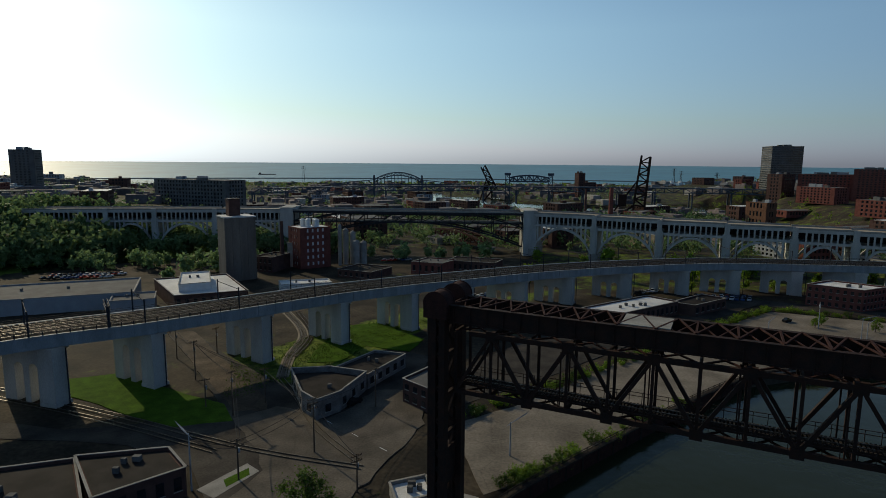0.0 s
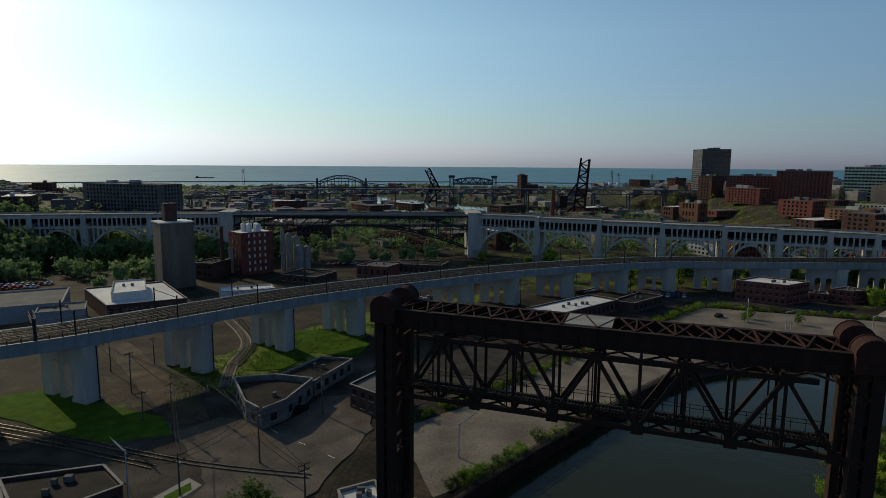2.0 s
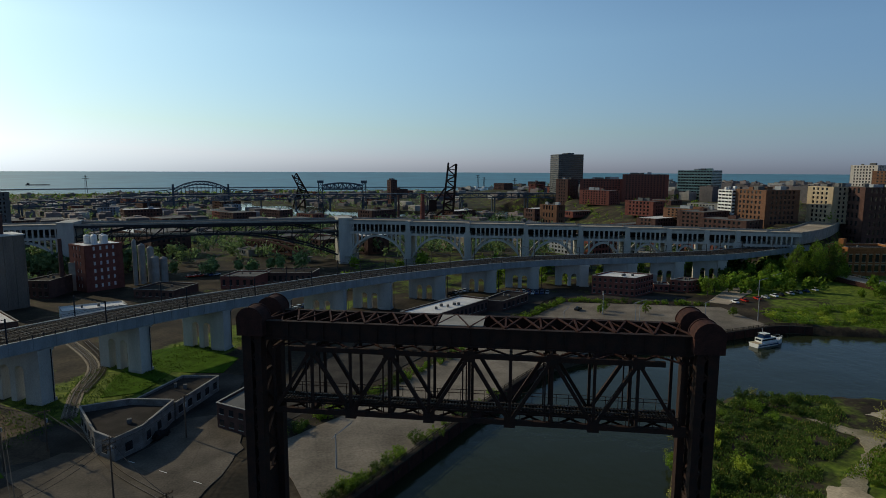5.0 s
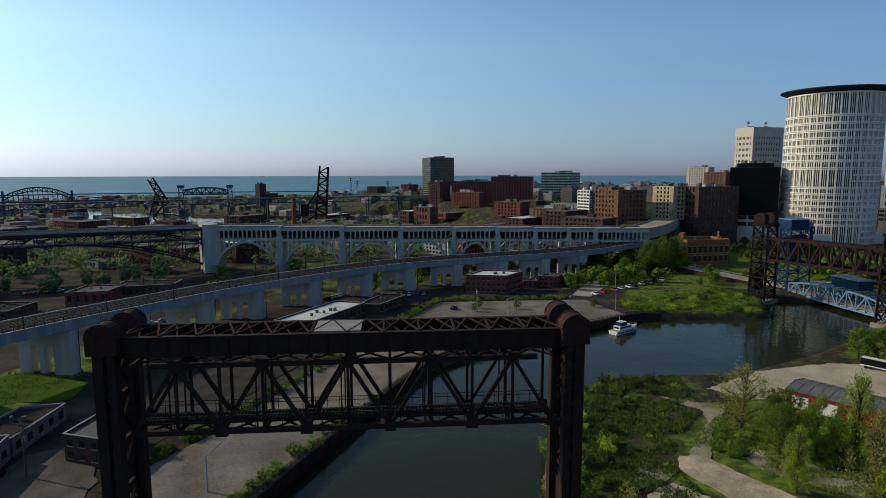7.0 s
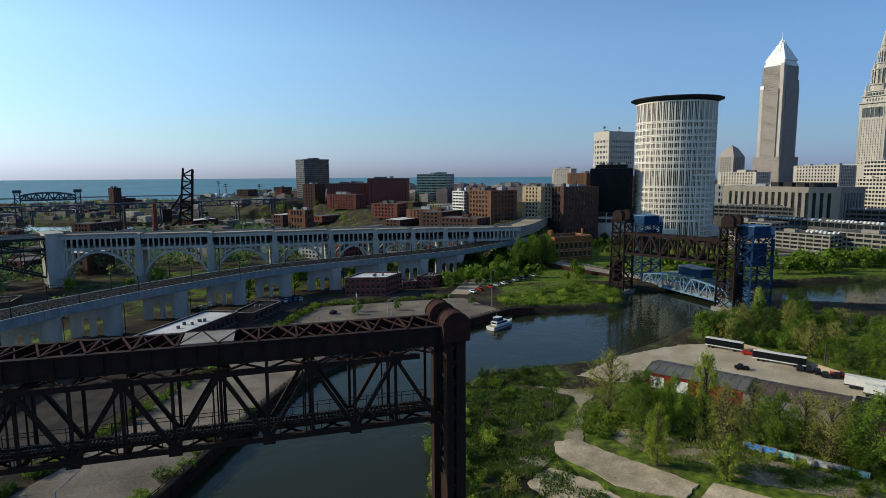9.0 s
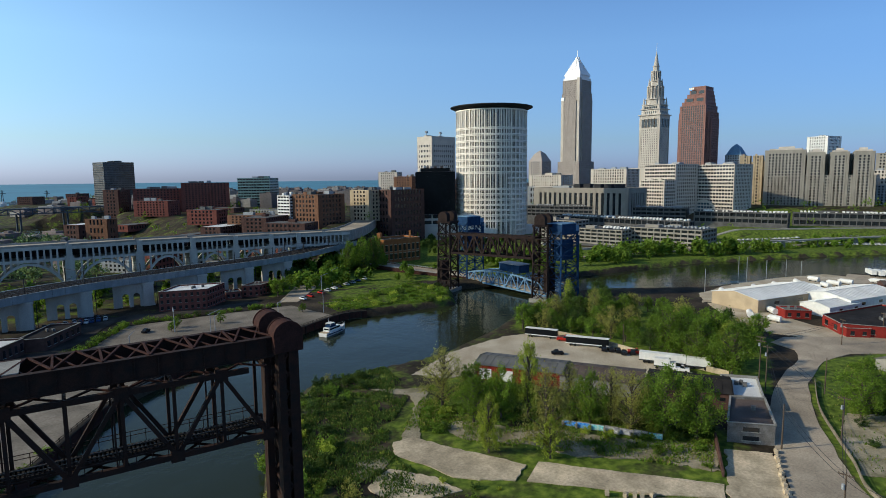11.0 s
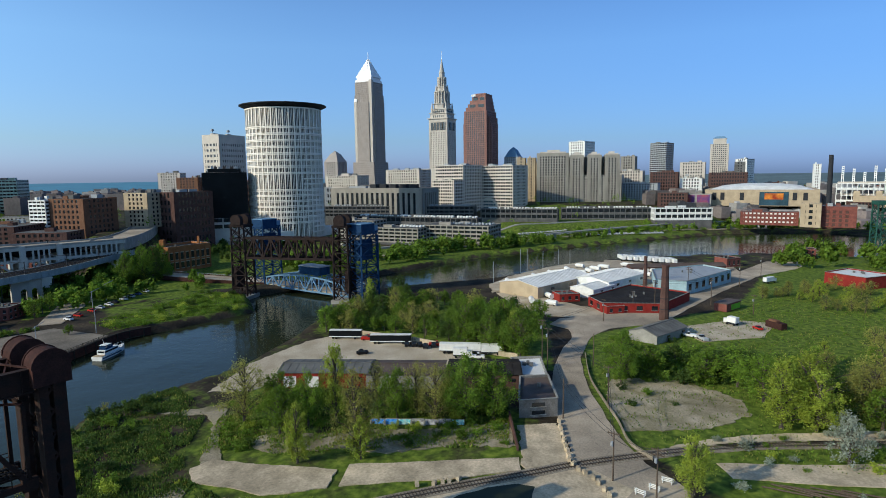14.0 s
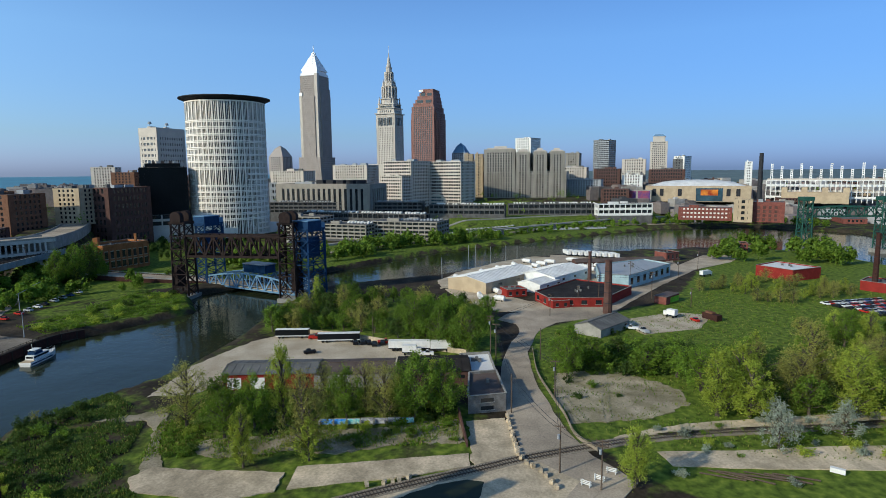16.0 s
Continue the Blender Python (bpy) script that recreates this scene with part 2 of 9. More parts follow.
# ---- building tools ----
class Build:
    """Collects boxes, beams and prisms into one mesh."""

    def __init__(self):
        self.v, self.f, self.mi, self.slot = [], [], [], 0

    def add(self, verts, faces):
        k = len(self.v)
        self.v += [tuple(p) for p in verts]
        self.f += [tuple(i + k for i in f) for f in faces]
        self.mi += [self.slot] * len(faces)

    def box(self, cx, cy, cz, sx, sy, sz, rz=0.0):
        c, s = math.cos(rz), math.sin(rz)
        vs = []
        for dz in (-0.5, 0.5):
            for dx, dy in ((-0.5, -0.5), (0.5, -0.5), (0.5, 0.5), (-0.5, 0.5)):
                x, y = dx * sx, dy * sy
                vs.append((cx + x * c - y * s, cy + x * s + y * c, cz + dz * sz))
        self.add(vs, [(3, 2, 1, 0), (4, 5, 6, 7), (0, 1, 5, 4), (1, 2, 6, 5), (2, 3, 7, 6), (3, 0, 4, 7)])

    def span(self, x0, x1, y0, y1, z0, z1):
        self.box((x0 + x1) / 2, (y0 + y1) / 2, (z0 + z1) / 2, x1 - x0, y1 - y0, z1 - z0)

    def beam(self, p, q, w, h):
        p, q = Vector(p), Vector(q)
        d = (q - p).normalized()
        side = d.cross(Vector((0, 0, 1)))
        side = side.normalized() if side.length > 1e-4 else Vector((1, 0, 0))
        up = side.cross(d)
        vs = [e + side * (a * w / 2) + up * (b * h / 2) for e in (p, q) for a, b in ((-1, -1), (1, -1), (1, 1), (-1, 1))]
        self.add(vs, [(3, 2, 1, 0), (4, 5, 6, 7), (0, 1, 5, 4), (1, 2, 6, 5), (2, 3, 7, 6), (3, 0, 4, 7)])

    def tube(self, p, q, r0, r1, n=8):
        p, q = Vector(p), Vector(q)
        d = (q - p).normalized()
        a = d.orthogonal().normalized()
        b = d.cross(a)
        vs = []
        for e, r in ((p, r0), (q, r1)):
            for i in range(n):
                t = 2 * math.pi * i / n
                vs.append(e + (a * math.cos(t) + b * math.sin(t)) * r)
        self.add(vs, [(i, (i + 1) % n, n + (i + 1) % n, n + i) for i in range(n)] + [tuple(range(n - 1, -1, -1)), tuple(range(n, 2 * n))])

    def prism(self, pts, z0, z1):
        n = len(pts)
        if sum(pts[i][0] * pts[(i + 1) % n][1] - pts[(i + 1) % n][0] * pts[i][1] for i in range(n)) < 0:
            pts = pts[::-1]
        vs = [(x, y, z0) for x, y in pts] + [(x, y, z1) for x, y in pts]
        self.add(vs, [tuple(range(n - 1, -1, -1)), tuple(range(n, 2 * n))] + [(i, (i + 1) % n, n + (i + 1) % n, n + i) for i in range(n)])

    def mesh(self, name, *mats):
        me = bpy.data.meshes.new(name)
        me.from_pydata(self.v, [], self.f)
        for m in mats:
            me.materials.append(m)
        if len(mats) > 1:
            me.polygons.foreach_set("material_index", self.mi)
        me.update()
        return me


CUBES = {}


def cube_mesh(m):
    if m.name not in CUBES:
        b = Build()
        b.box(0, 0, 0, 1, 1, 1)
        CUBES[m.name] = b.mesh("piece_" + m.name, m)
    return CUBES[m.name]


def thing(name, x, y, z, label, category, group="", rz=0.0, kind=""):
    ob = new(name)
    ob.empty_display_size = 0.5
    ob.matrix_basis = pose(x, y, z, 0, 0, rz)
    return tagged(ob, label, category, group, kind)


def part(name, data, parent, label="", m=None):
    """One mesh under a thing, in the thing's own coordinates."""
    ob = new(name, data)
    ob.parent = parent
    if m is not None:
        ob.matrix_basis = m
    return tagged(ob, label)


def solid(name, b, material, label, category, kind="", group="", m=None):
    ob = new(name, b.mesh(name, material))
    if m is not None:
        ob.matrix_basis = m
    return tagged(ob, label, category, group, kind)


def bar(name, parent, p, q, w, h, material):
    """A straight member from p to q, as a part."""
    p, q = Vector(p), Vector(q)
    d = q - p
    L = d.length
    d = d / L
    side = d.cross(Vector((0, 0, 1)))
    side = side.normalized() if side.length > 1e-4 else Vector((1, 0, 0))
    up = side.cross(d)
    m = Matrix((side * w, d * L, up * h)).transposed().to_4x4()
    m.translation = (p + q) / 2
    return part(name, cube_mesh(material), parent, m=m)


def block(name, parent, cx, cy, cz, sx, sy, sz, material, rz=0.0):
    return part(name, cube_mesh(material), parent, m=Matrix.Translation((cx, cy, cz)) @ Matrix.Rotation(rz, 4, "Z") @ Matrix.Diagonal((sx, sy, sz, 1)))


def sub_block(name, parent, cx, cy, cz, sx, sy, sz, material, rz=0.0):
    """A block under a part, given in the thing's coordinates."""
    m = Matrix.Translation((cx, cy, cz)) @ Matrix.Rotation(rz, 4, "Z") @ Matrix.Diagonal((sx, sy, sz, 1))
    return part(name, cube_mesh(material), parent, m=parent.matrix_basis.inverted() @ m)


def ragged(pts, step, amp, seed=0):
    """A closed outline with its edges broken up."""
    rnd = random.Random(seed)
    out = []
    for (x0, y0), (x1, y1) in zip(pts, pts[1:] + pts[:1]):
        n = max(1, int(math.hypot(x1 - x0, y1 - y0) / step))
        for i in range(n):
            k = i / n
            out.append((x0 + (x1 - x0) * k + rnd.uniform(-amp, amp), y0 + (y1 - y0) * k + rnd.uniform(-amp, amp)))
    return out


def sheet(name, pts, z, material, label, category, step=6, amp=0.35):
    """A paved or planted patch, with a body that reaches into the ground."""
    b = Build()
    b.prism(ragged(pts, step, amp, len(name) + int(pts[0][0])), z - 0.4, z)
    return solid(name, b, material, label, category, "structure")

# ---- ground and water ----
WATER_Z = -3.0
RIVER = [(-120, -170), (-50, 0), (-5, 85), (20, 114), (90, 172), (125, 184), (180, 188), (209, 190), (235, 176), (268, 160), (300, 182), (340, 160), (382, 133), (492, 70), (586, -24), (690, -144), (722, -250), (660, -330), (520, -350), (380, -400),
         (370, -320), (430, -240), (500, -225), (527, -172), (495, -63), (455, -2), (373, 54), (334, 112), (315, 118), (285, 112), (259, 121), (216, 117), (180, 119), (158, 128), (133, 137), (105, 124), (77, 93), (58, 68), (45, 40), (35, 0), (-20, -170)]
DOWNTOWN = [(335, 305), (312, 420), (360, 700), (470, 1500), (3000, 1500), (3000, -1500), (1100, -900), (880, -420), (830, -150), (790, 20), (785, 150), (770, 260), (700, 370), (600, 400), (500, 385), (430, 345), (380, 322)]
WESTHILL = [(-205, 395), (-260, 330), (-420, 250), (-900, 100), (-3000, 100), (-3000, 1300), (-700, 1300), (-330, 800), (-150, 560), (-150, 440)]
BLUFF = [(318, 306), (330, 281), (372, 303), (420, 331), (485, 366), (500, 420), (400, 390), (335, 345)]
OLDRIVER = [(60, 860), (140, 800), (420, 760), (520, 900), (430, 960), (240, 900), (120, 1000), (0, 1250), (-60, 1250), (-20, 1000)]
SHORE = 1900.0


def signed(px, py, poly):
    """Distance to a closed outline, negative inside."""
    best = np.full(px.shape, 1e9)
    inside = np.zeros(px.shape, bool)
    for (x0, y0), (x1, y1) in zip(poly, poly[1:] + poly[:1]):
        dx, dy = x1 - x0, y1 - y0
        k = np.clip(((px - x0) * dx + (py - y0) * dy) / (dx * dx + dy * dy), 0, 1)
        best = np.minimum(best, np.hypot(px - x0 - k * dx, py - y0 - k * dy))
        if dy:
            cross = (y0 > py) != (y1 > py)
            inside ^= cross & (px < (py - y0) / dy * dx + x0)
    return np.where(inside, -best, best)


def ease(a):
    a = np.clip(a, 0, 1)
    return a * a * (3 - 2 * a)


# the green slope under the railway decks
DECKSLOPE = [(600, 60), (640, 10), (660, -40), (700, -100), (730, -160), (800, -200), (860, -160), (860, 80), (720, 130), (640, 115)]


def land(px, py):
    """The height of the land."""
    px, py = np.asarray(px, float), np.asarray(py, float)
    z = np.zeros(px.shape)
    z += 22 * ease(-signed(px, py, DOWNTOWN) / 80)
    z += 24 * ease(-signed(px, py, WESTHILL) / 110)
    z = np.maximum(z, 23.0 * ease(-signed(px, py, BLUFF) / 15))
    z = np.maximum(z, 10.0 * ease(-signed(px, py, DECKSLOPE) / 45))
    r = np.minimum(signed(px, py, RIVER), signed(px, py, OLDRIVER))
    z = np.where(r < 4, -7 + (z + 7) * ease((r + 4) / 8), z)
    far = np.hypot(px, py)
    z = z * (1 - ease((far - 1600) / 250))
    z = np.where(far > SHORE - 60, -8 * ease((far - SHORE + 60) / 60), z)
    return z


axis = sorted(set(list(range(-5000, -1000, 250)) + list(range(-1000, -240, 12)) + list(range(-240, 440, 3)) + list(range(440, 1000, 12)) + list(range(1000, 5001, 250))))
gx, gy = np.meshgrid(np.array(axis, float), np.array(axis, float), indexing="ij")
gz = land(gx, gy)
gz += np.where(signed(gx, gy, RIVER) > 6, 0.12 * np.sin(gx * 0.31 + 1.3 * np.sin(gy * 0.17)) * np.sin(gy * 0.27) - 0.14, 0)
na = len(axis)
idx = np.arange(na * na).reshape(na, na)
quads = np.stack([idx[:-1, :-1], idx[1:, :-1], idx[1:, 1:], idx[:-1, 1:]], -1).reshape(-1, 4)
me = bpy.data.meshes.new("ground")
me.from_pydata(np.stack([gx, gy, gz], -1).reshape(-1, 3).tolist(), [], quads.tolist())
me.polygons.foreach_set("use_smooth", [True] * len(me.polygons))
# how much grows where: 1 is lush, 0 is bare dirt and town
lush = 0.35 + 0.1 * ease((np.hypot(gx, gy) - 400) / 80)
for poly, value in (
        ([(58, 60), (80, 95), (105, 124), (133, 136), (160, 128), (180, 120), (215, 118), (262, 122), (290, 108), (250, 105), (196, 100), (160, 92), (140, 84), (100, 80), (90, 40), (60, 0), (40, 0)], 0.47),
        ([(135, -20), (160, -8), (195, -3), (240, -25), (262, -48), (300, -75), (360, -120), (330, -200), (200, -200), (120, -120), (110, -40)], 0.95),
        ([(104, 44), (100, 80), (140, 100), (165, 100), (160, 18), (128, -2), (112, 0)], 0.62),
        ([(215, 195), (240, 178), (270, 160), (300, 182), (300, 215), (250, 235)], 0.6),
        ([(340, 170), (382, 140), (492, 78), (586, -14), (690, -130), (760, -100), (640, 60), (520, 170), (400, 240)], 0.95),
        ([(205, 20), (260, 12), (300, 60), (300, 105), (262, 108), (230, 106), (224, 60), (214, 30)], 0.9),
        ([(-60, 150), (-20, 200), (0, 240), (40, 275), (60, 300), (-10, 260), (-70, 190)], 0.75),
        ([(-420, 260), (-260, 320), (-150, 420), (-150, 520), (-420, 520)], 1.0),
        ([(225, 255), (300, 320), (350, 310), (430, 285), (530, 215), (440, 200), (350, 170), (300, 215)], 0.85),
        ([(400, 275), (395, 325), (540, 350), (560, 300), (510, 215), (430, 270)], 0.72),
        ([(196, 10), (262, 16), (300, 60), (230, 60), (200, 25)], 0.9),
        ([(140, -12), (200, -1), (238, -2), (262, -25), (240, -40), (160, -14)], 0.95),
        ([(60, 300), (220, 300), (330, 300), (330, 420), (60, 430)], 0.5),
        ([(260, -20), (300, -70), (345, -90), (420, -120), (500, -170), (500, -225), (420, -240), (330, -260), (200, -260), (240, -60)], 0.85),
        (DECKSLOPE, 0.66)):
    k = ease(0.5 - signed(gx, gy, poly) / 8)
    lush = lush * (1 - k) + value * k
layer = me.attributes.new("lush", "FLOAT", "POINT")
layer.data.foreach_set("value", lush.reshape(-1))
GROUND = mat("ground_soil_and_grass", (0.07, 0.055, 0.037), var=0.6, scale=0.07, fine=0.9, tint=(0.02, 0.018, 0.014), bump=0.4)
n, l = GROUND.node_tree.nodes, GROUND.node_tree.links
soil = n["Principled BSDF"].inputs["Base Color"].links[0].from_socket
geo = n.new("ShaderNodeNewGeometry")
at = n.new("ShaderNodeAttribute")
at.attribute_name = "lush"
nz = n.new("ShaderNodeTexNoise")
nz.inputs["Scale"].default_value, nz.inputs["Detail"].default_value = 0.09, 8
nz.inputs["Roughness"].default_value = 0.65
l.new(geo.outputs["Position"], nz.inputs["Vector"])
add = n.new("ShaderNodeMath")
add.operation = "ADD"
l.new(at.outputs["Fac"], add.inputs[0])
l.new(nz.outputs["Fac"], add.inputs[1])
rp = n.new("ShaderNodeMapRange")
rp.inputs["From Min"].default_value, rp.inputs["From Max"].default_value = 0.95, 1.12
l.new(add.outputs["Value"], rp.inputs["Value"])
gn = n.new("ShaderNodeTexNoise")
gn.inputs["Scale"].default_value, gn.inputs["Detail"].default_value = 0.45, 9
l.new(geo.outputs["Position"], gn.inputs["Vector"])
gr = n.new("ShaderNodeValToRGB")
gr.color_ramp.elements[0].position, gr.color_ramp.elements[1].position = 0.3, 0.7
gr.color_ramp.elements[0].color, gr.color_ramp.elements[1].color = (0.04, 0.062, 0.011, 1), (0.19, 0.235, 0.033, 1)
mid = gr.color_ramp.elements.new(0.52)
mid.color = (0.105, 0.15, 0.02, 1)
l.new(gn.outputs["Fac"], gr.inputs["Fac"])
mx = n.new("ShaderNodeMix")
mx.data_type = "RGBA"
l.new(rp.outputs["Result"], mx.inputs[0])
l.new(soil, mx.inputs[6])
l.new(gr.outputs["Color"], mx.inputs[7])
l.new(mx.outputs[2], n["Principled BSDF"].inputs["Base Color"])
me.materials.append(GROUND)
tagged(new("ground", me), "patchy spring grass and brown soil of the river flats", "ground", kind="structure")

# water: the river, and the lake out to the horizon
WATER = bpy.data.materials.new("rippled_water")
WATER.use_nodes = True
n, l = WATER.node_tree.nodes, WATER.node_tree.links
b = n["Principled BSDF"]
b.inputs["Base Color"].default_value = (0.022, 0.028, 0.013, 1)
b.inputs["Roughness"].default_value = 0.1
b.inputs["IOR"].default_value = 1.33
b.inputs["Specular IOR Level"].default_value = 0.2
geo = n.new("ShaderNodeNewGeometry")
w1 = n.new("ShaderNodeTexNoise")
w1.inputs["Scale"].default_value, w1.inputs["Detail"].default_value = 0.35, 4
w2 = n.new("ShaderNodeTexNoise")
w2.inputs["Scale"].default_value, w2.inputs["Detail"].default_value = 0.05, 3
l.new(geo.outputs["Position"], w1.inputs["Vector"])
l.new(geo.outputs["Position"], w2.inputs["Vector"])
bp = n.new("ShaderNodeBump")
bp.inputs["Strength"].default_value, bp.inputs["Distance"].default_value = 0.12, 0.5
l.new(w1.outputs["Fac"], bp.inputs["Height"])
bp2 = n.new("ShaderNodeBump")
bp2.inputs["Strength"].default_value, bp2.inputs["Distance"].default_value = 0.12, 2.0
l.new(w2.outputs["Fac"], bp2.inputs["Height"])
l.new(bp.outputs["Normal"], bp2.inputs["Normal"])
l.new(bp2.outputs["Normal"], b.inputs["Normal"])
bw = Build()
bw.add([(-1400, -1400, WATER_Z), (1400, -1400, WATER_Z), (1400, 1400, WATER_Z), (-1400, 1400, WATER_Z)], [(0, 1, 2, 3)])
solid("water", bw, WATER, "dark green river water with small ripples", "water", "structure")
LAKE = mat("blue_lake_water", (0.045, 0.2, 0.28), rough=0.55, var=0.25, scale=0.004, fine=0.02, bump=0, spec=1.0)
# woods at the horizon, with blue-grey distance haze put into the base colour
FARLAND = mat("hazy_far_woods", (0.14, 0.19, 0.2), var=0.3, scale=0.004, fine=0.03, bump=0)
bl = Build()
NS = 96
ring = [(1400, -3.2), (1900, -3.0), (3000, 14.0), (4100, 31.0), (4960, 43.5)]
vs, fs = [], []
for r, z in ring:
    for i in range(NS):
        a = 2 * math.pi * i / NS
        vs.append((-math.sin(a) * r, math.cos(a) * r, z))
for j in range(len(ring) - 1):
    for i in range(NS):
        k = (i + 1) % NS
        fs.append((j * NS + i, j * NS + k, (j + 1) * NS + k, (j + 1) * NS + i))
shore_a, shore_b = int(NS * 120 / 360), int(NS * 276 / 360)
wet = [f for f in fs if not shore_a <= f[0] % NS < shore_b]
bl.add(vs, wet)
solid("lake", bl, LAKE, "blue lake stretching to the horizon", "lake", "structure")
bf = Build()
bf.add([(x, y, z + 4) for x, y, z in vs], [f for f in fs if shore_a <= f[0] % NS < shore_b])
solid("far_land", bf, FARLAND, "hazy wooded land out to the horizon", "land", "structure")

# ---- the raised lift bridge over the river ----
def mailbox(w, d, h, n=10):
    """A hood with straight sides and a half-round top, its axis along y."""
    b = Build()
    r = w / 2
    pts = [(-r, 0), (r, 0)] + [(r * math.cos(math.pi * i / n), h - r + r * math.sin(math.pi * i / n)) for i in range(n + 1)]
    k = len(pts)
    b.add([(x, -d / 2, z) for x, z in pts] + [(x, d / 2, z) for x, z in pts],
          [tuple(range(k)), tuple(range(2 * k - 1, k - 1, -1))] + [(i, k + i, k + (i + 1) % k, (i + 1) % k) for i in range(k)])
    for y in (-d / 2 + 0.15, d / 2 - 0.15):
        for i in range(n):
            a0, a1 = math.pi * i / n, math.pi * (i + 1) / n
            b.beam((r * math.cos(a0) * 1.03, y, h - r + r * math.sin(a0) * 1.03), (r * math.cos(a1) * 1.03, y, h - r + r * math.sin(a1) * 1.03), 0.25, 0.12)
    return b


NB = thing("lift_bridge", 0, 101, 0, "black rusty railway lift bridge with its span raised", "bridge", rz=math.degrees(math.atan2(-30, 64)))
NBL = 70.7
hood = mailbox(4.4, 3.4, 4.6).mesh("sheave_hood", RUST)
near_y, far_y = -2.2, 5.6
for x in (0.0, NBL):
    s = 1 if x == 0 else -1
    for y in (near_y, far_y):
        block("column", NB, x - 0.85 * s, y, 19.0, 1.5, 2.2, 39.6, BLACKSTEEL)
        block("column", NB, x + 0.95 * s, y, 19.0, 1.1, 1.9, 39.6, BLACKSTEEL)
        for k in range(13):
            z0 = 0.4 + k * 3.0
            bar("lacing", NB, (x - 1.0, y - 0.8, z0), (x + 1.0, y - 0.8, z0 + 3.0), 0.25, 0.25, BLACKSTEEL)
            bar("lacing", NB, (x + 1.0, y - 0.8, z0), (x - 1.0, y - 0.8, z0 + 3.0), 0.25, 0.25, BLACKSTEEL)
        part("sheave_hood", hood, NB, "rust-red half-round sheave hood", Matrix.Translation((x, y, 38.6)))
    for k in range(5):
        z0 = 0.5 + k * 7.6
        bar("cross_brace", NB, (x, near_y, z0), (x, far_y, z0 + 7.4), 0.4, 0.4, BLACKSTEEL)
        bar("cross_brace", NB, (x, far_y, z0), (x, near_y, z0 + 7.4), 0.4, 0.4, BLACKSTEEL)
        bar("strut", NB, (x, near_y, z0), (x, far_y, z0), 0.6, 0.6, BLACKSTEEL)
    # ladder and landing on the outside of the tower
    block("landing", NB, x + 2.6 * s, 1.7, 37.6, 2.0, 7.0, 0.25, BLACKSTEEL)
    block("footing", NB, x, 1.7, -1.2, 8.0, 13.0, 3.0, CONCRETE)
    block("counterweight", NB, x - 0.4 * s, 1.7, 9.5, 1.6, 5.4, 7.0, BLACKSTEEL)
for y in (near_y, far_y):
    block("top_girder", NB, NBL / 2, y, 39.4, NBL - 3.6, 0.5, 3.0, BLACKSTEEL)
    for z in (37.95, 40.85):
        block("flange", NB, NBL / 2, y, z, NBL - 3.6, 1.0, 0.18, BLACKSTEEL)
    for i in range(23):
        block("stiffener", NB, 3 + i * (NBL - 6) / 22, y - 0.36, 39.4, 0.16, 0.22, 2.7, BLACKSTEEL)
nl = 12
for i in range(nl):
    x0, x1 = 2 + i * (NBL - 4) / nl, 2 + (i + 1) * (NBL - 4) / nl
    xm = (x0 + x1) / 2
    bar("top_lacing", NB, (x0, near_y, 41.0), (xm, far_y, 41.0), 0.28, 0.2, RUST)
    bar("top_lacing", NB, (xm, far_y, 41.0), (x1, near_y, 41.0), 0.28, 0.2, RUST)
    bar("top_lacing", NB, (x0, far_y, 40.8), (xm, near_y, 40.8), 0.2, 0.15, RUST)
    bar("top_lacing", NB, (xm, near_y, 40.8), (x1, far_y, 40.8), 0.2, 0.15, RUST)
    bar("top_strut", NB, (x0, near_y, 40.9), (x0, far_y, 40.9), 0.3, 0.25, RUST)
block("platform", NB, NBL / 2 - 1.5, 1.7, 41.0, 7.2, 6.6, 0.12, CONCRETE)
# the lift span
NP = 10
X0, X1, ZB, ZT = 3.0, NBL - 3.0, 25.6, 36.2
pw = (X1 - X0) / NP
for y in (near_y + 0.6, far_y - 0.6):
    bar("bottom_chord", NB, (X0, y, ZB), (X1, y, ZB), 0.7, 0.8, BLACKSTEEL)
    bar("top_chord", NB, (X0 + pw * 0.4, y, ZT), (X1 - pw * 0.4, y, ZT), 0.7, 0.8, BLACKSTEEL)
    for i in range(NP + 1):
        x = X0 + i * pw
        bar("vertical", NB, (x, y, ZB), (x, y, ZT), 0.45, 0.4, BLACKSTEEL)
        if i % 2:
            bar("hanger", NB, (x - pw * 0.16, y, ZB), (x - pw * 0.16, y, ZT - 1), 0.22, 0.2, BLACKSTEEL)
        if i < NP:
            z0, z1 = (ZB, ZT) if i % 2 == 0 else (ZT, ZB)
            bar("diagonal", NB, (x, y, z0), (x + pw, y, z1), 0.65, 0.55, BLACKSTEEL)
            bar("gusset", NB, (x + pw - 0.9, y, z1), (x + pw + 0.9, y, z1), 0.75, 1.6, BLACKSTEEL)
for i in range(NP + 1):
    x = X0 + i * pw
    bar("floor_beam", NB, (x, near_y + 0.6, ZB + 0.2), (x, far_y - 0.6, ZB + 0.2), 0.6, 1.1, BLACKSTEEL)
    bar("sway_strut", NB, (x, near_y + 0.6, ZT), (x, far_y - 0.6, ZT), 0.4, 0.5, BLACKSTEEL)
    if i < NP:
        for z in (ZT + 0.2, ZB - 0.3):
            bar("lateral_brace", NB, (x, near_y + 0.6, z), (x + pw, far_y - 0.6, z), 0.3, 0.25, RUST)
            bar("lateral_brace", NB, (x, far_y - 0.6, z), (x + pw, near_y + 0.6, z), 0.3, 0.25, RUST)
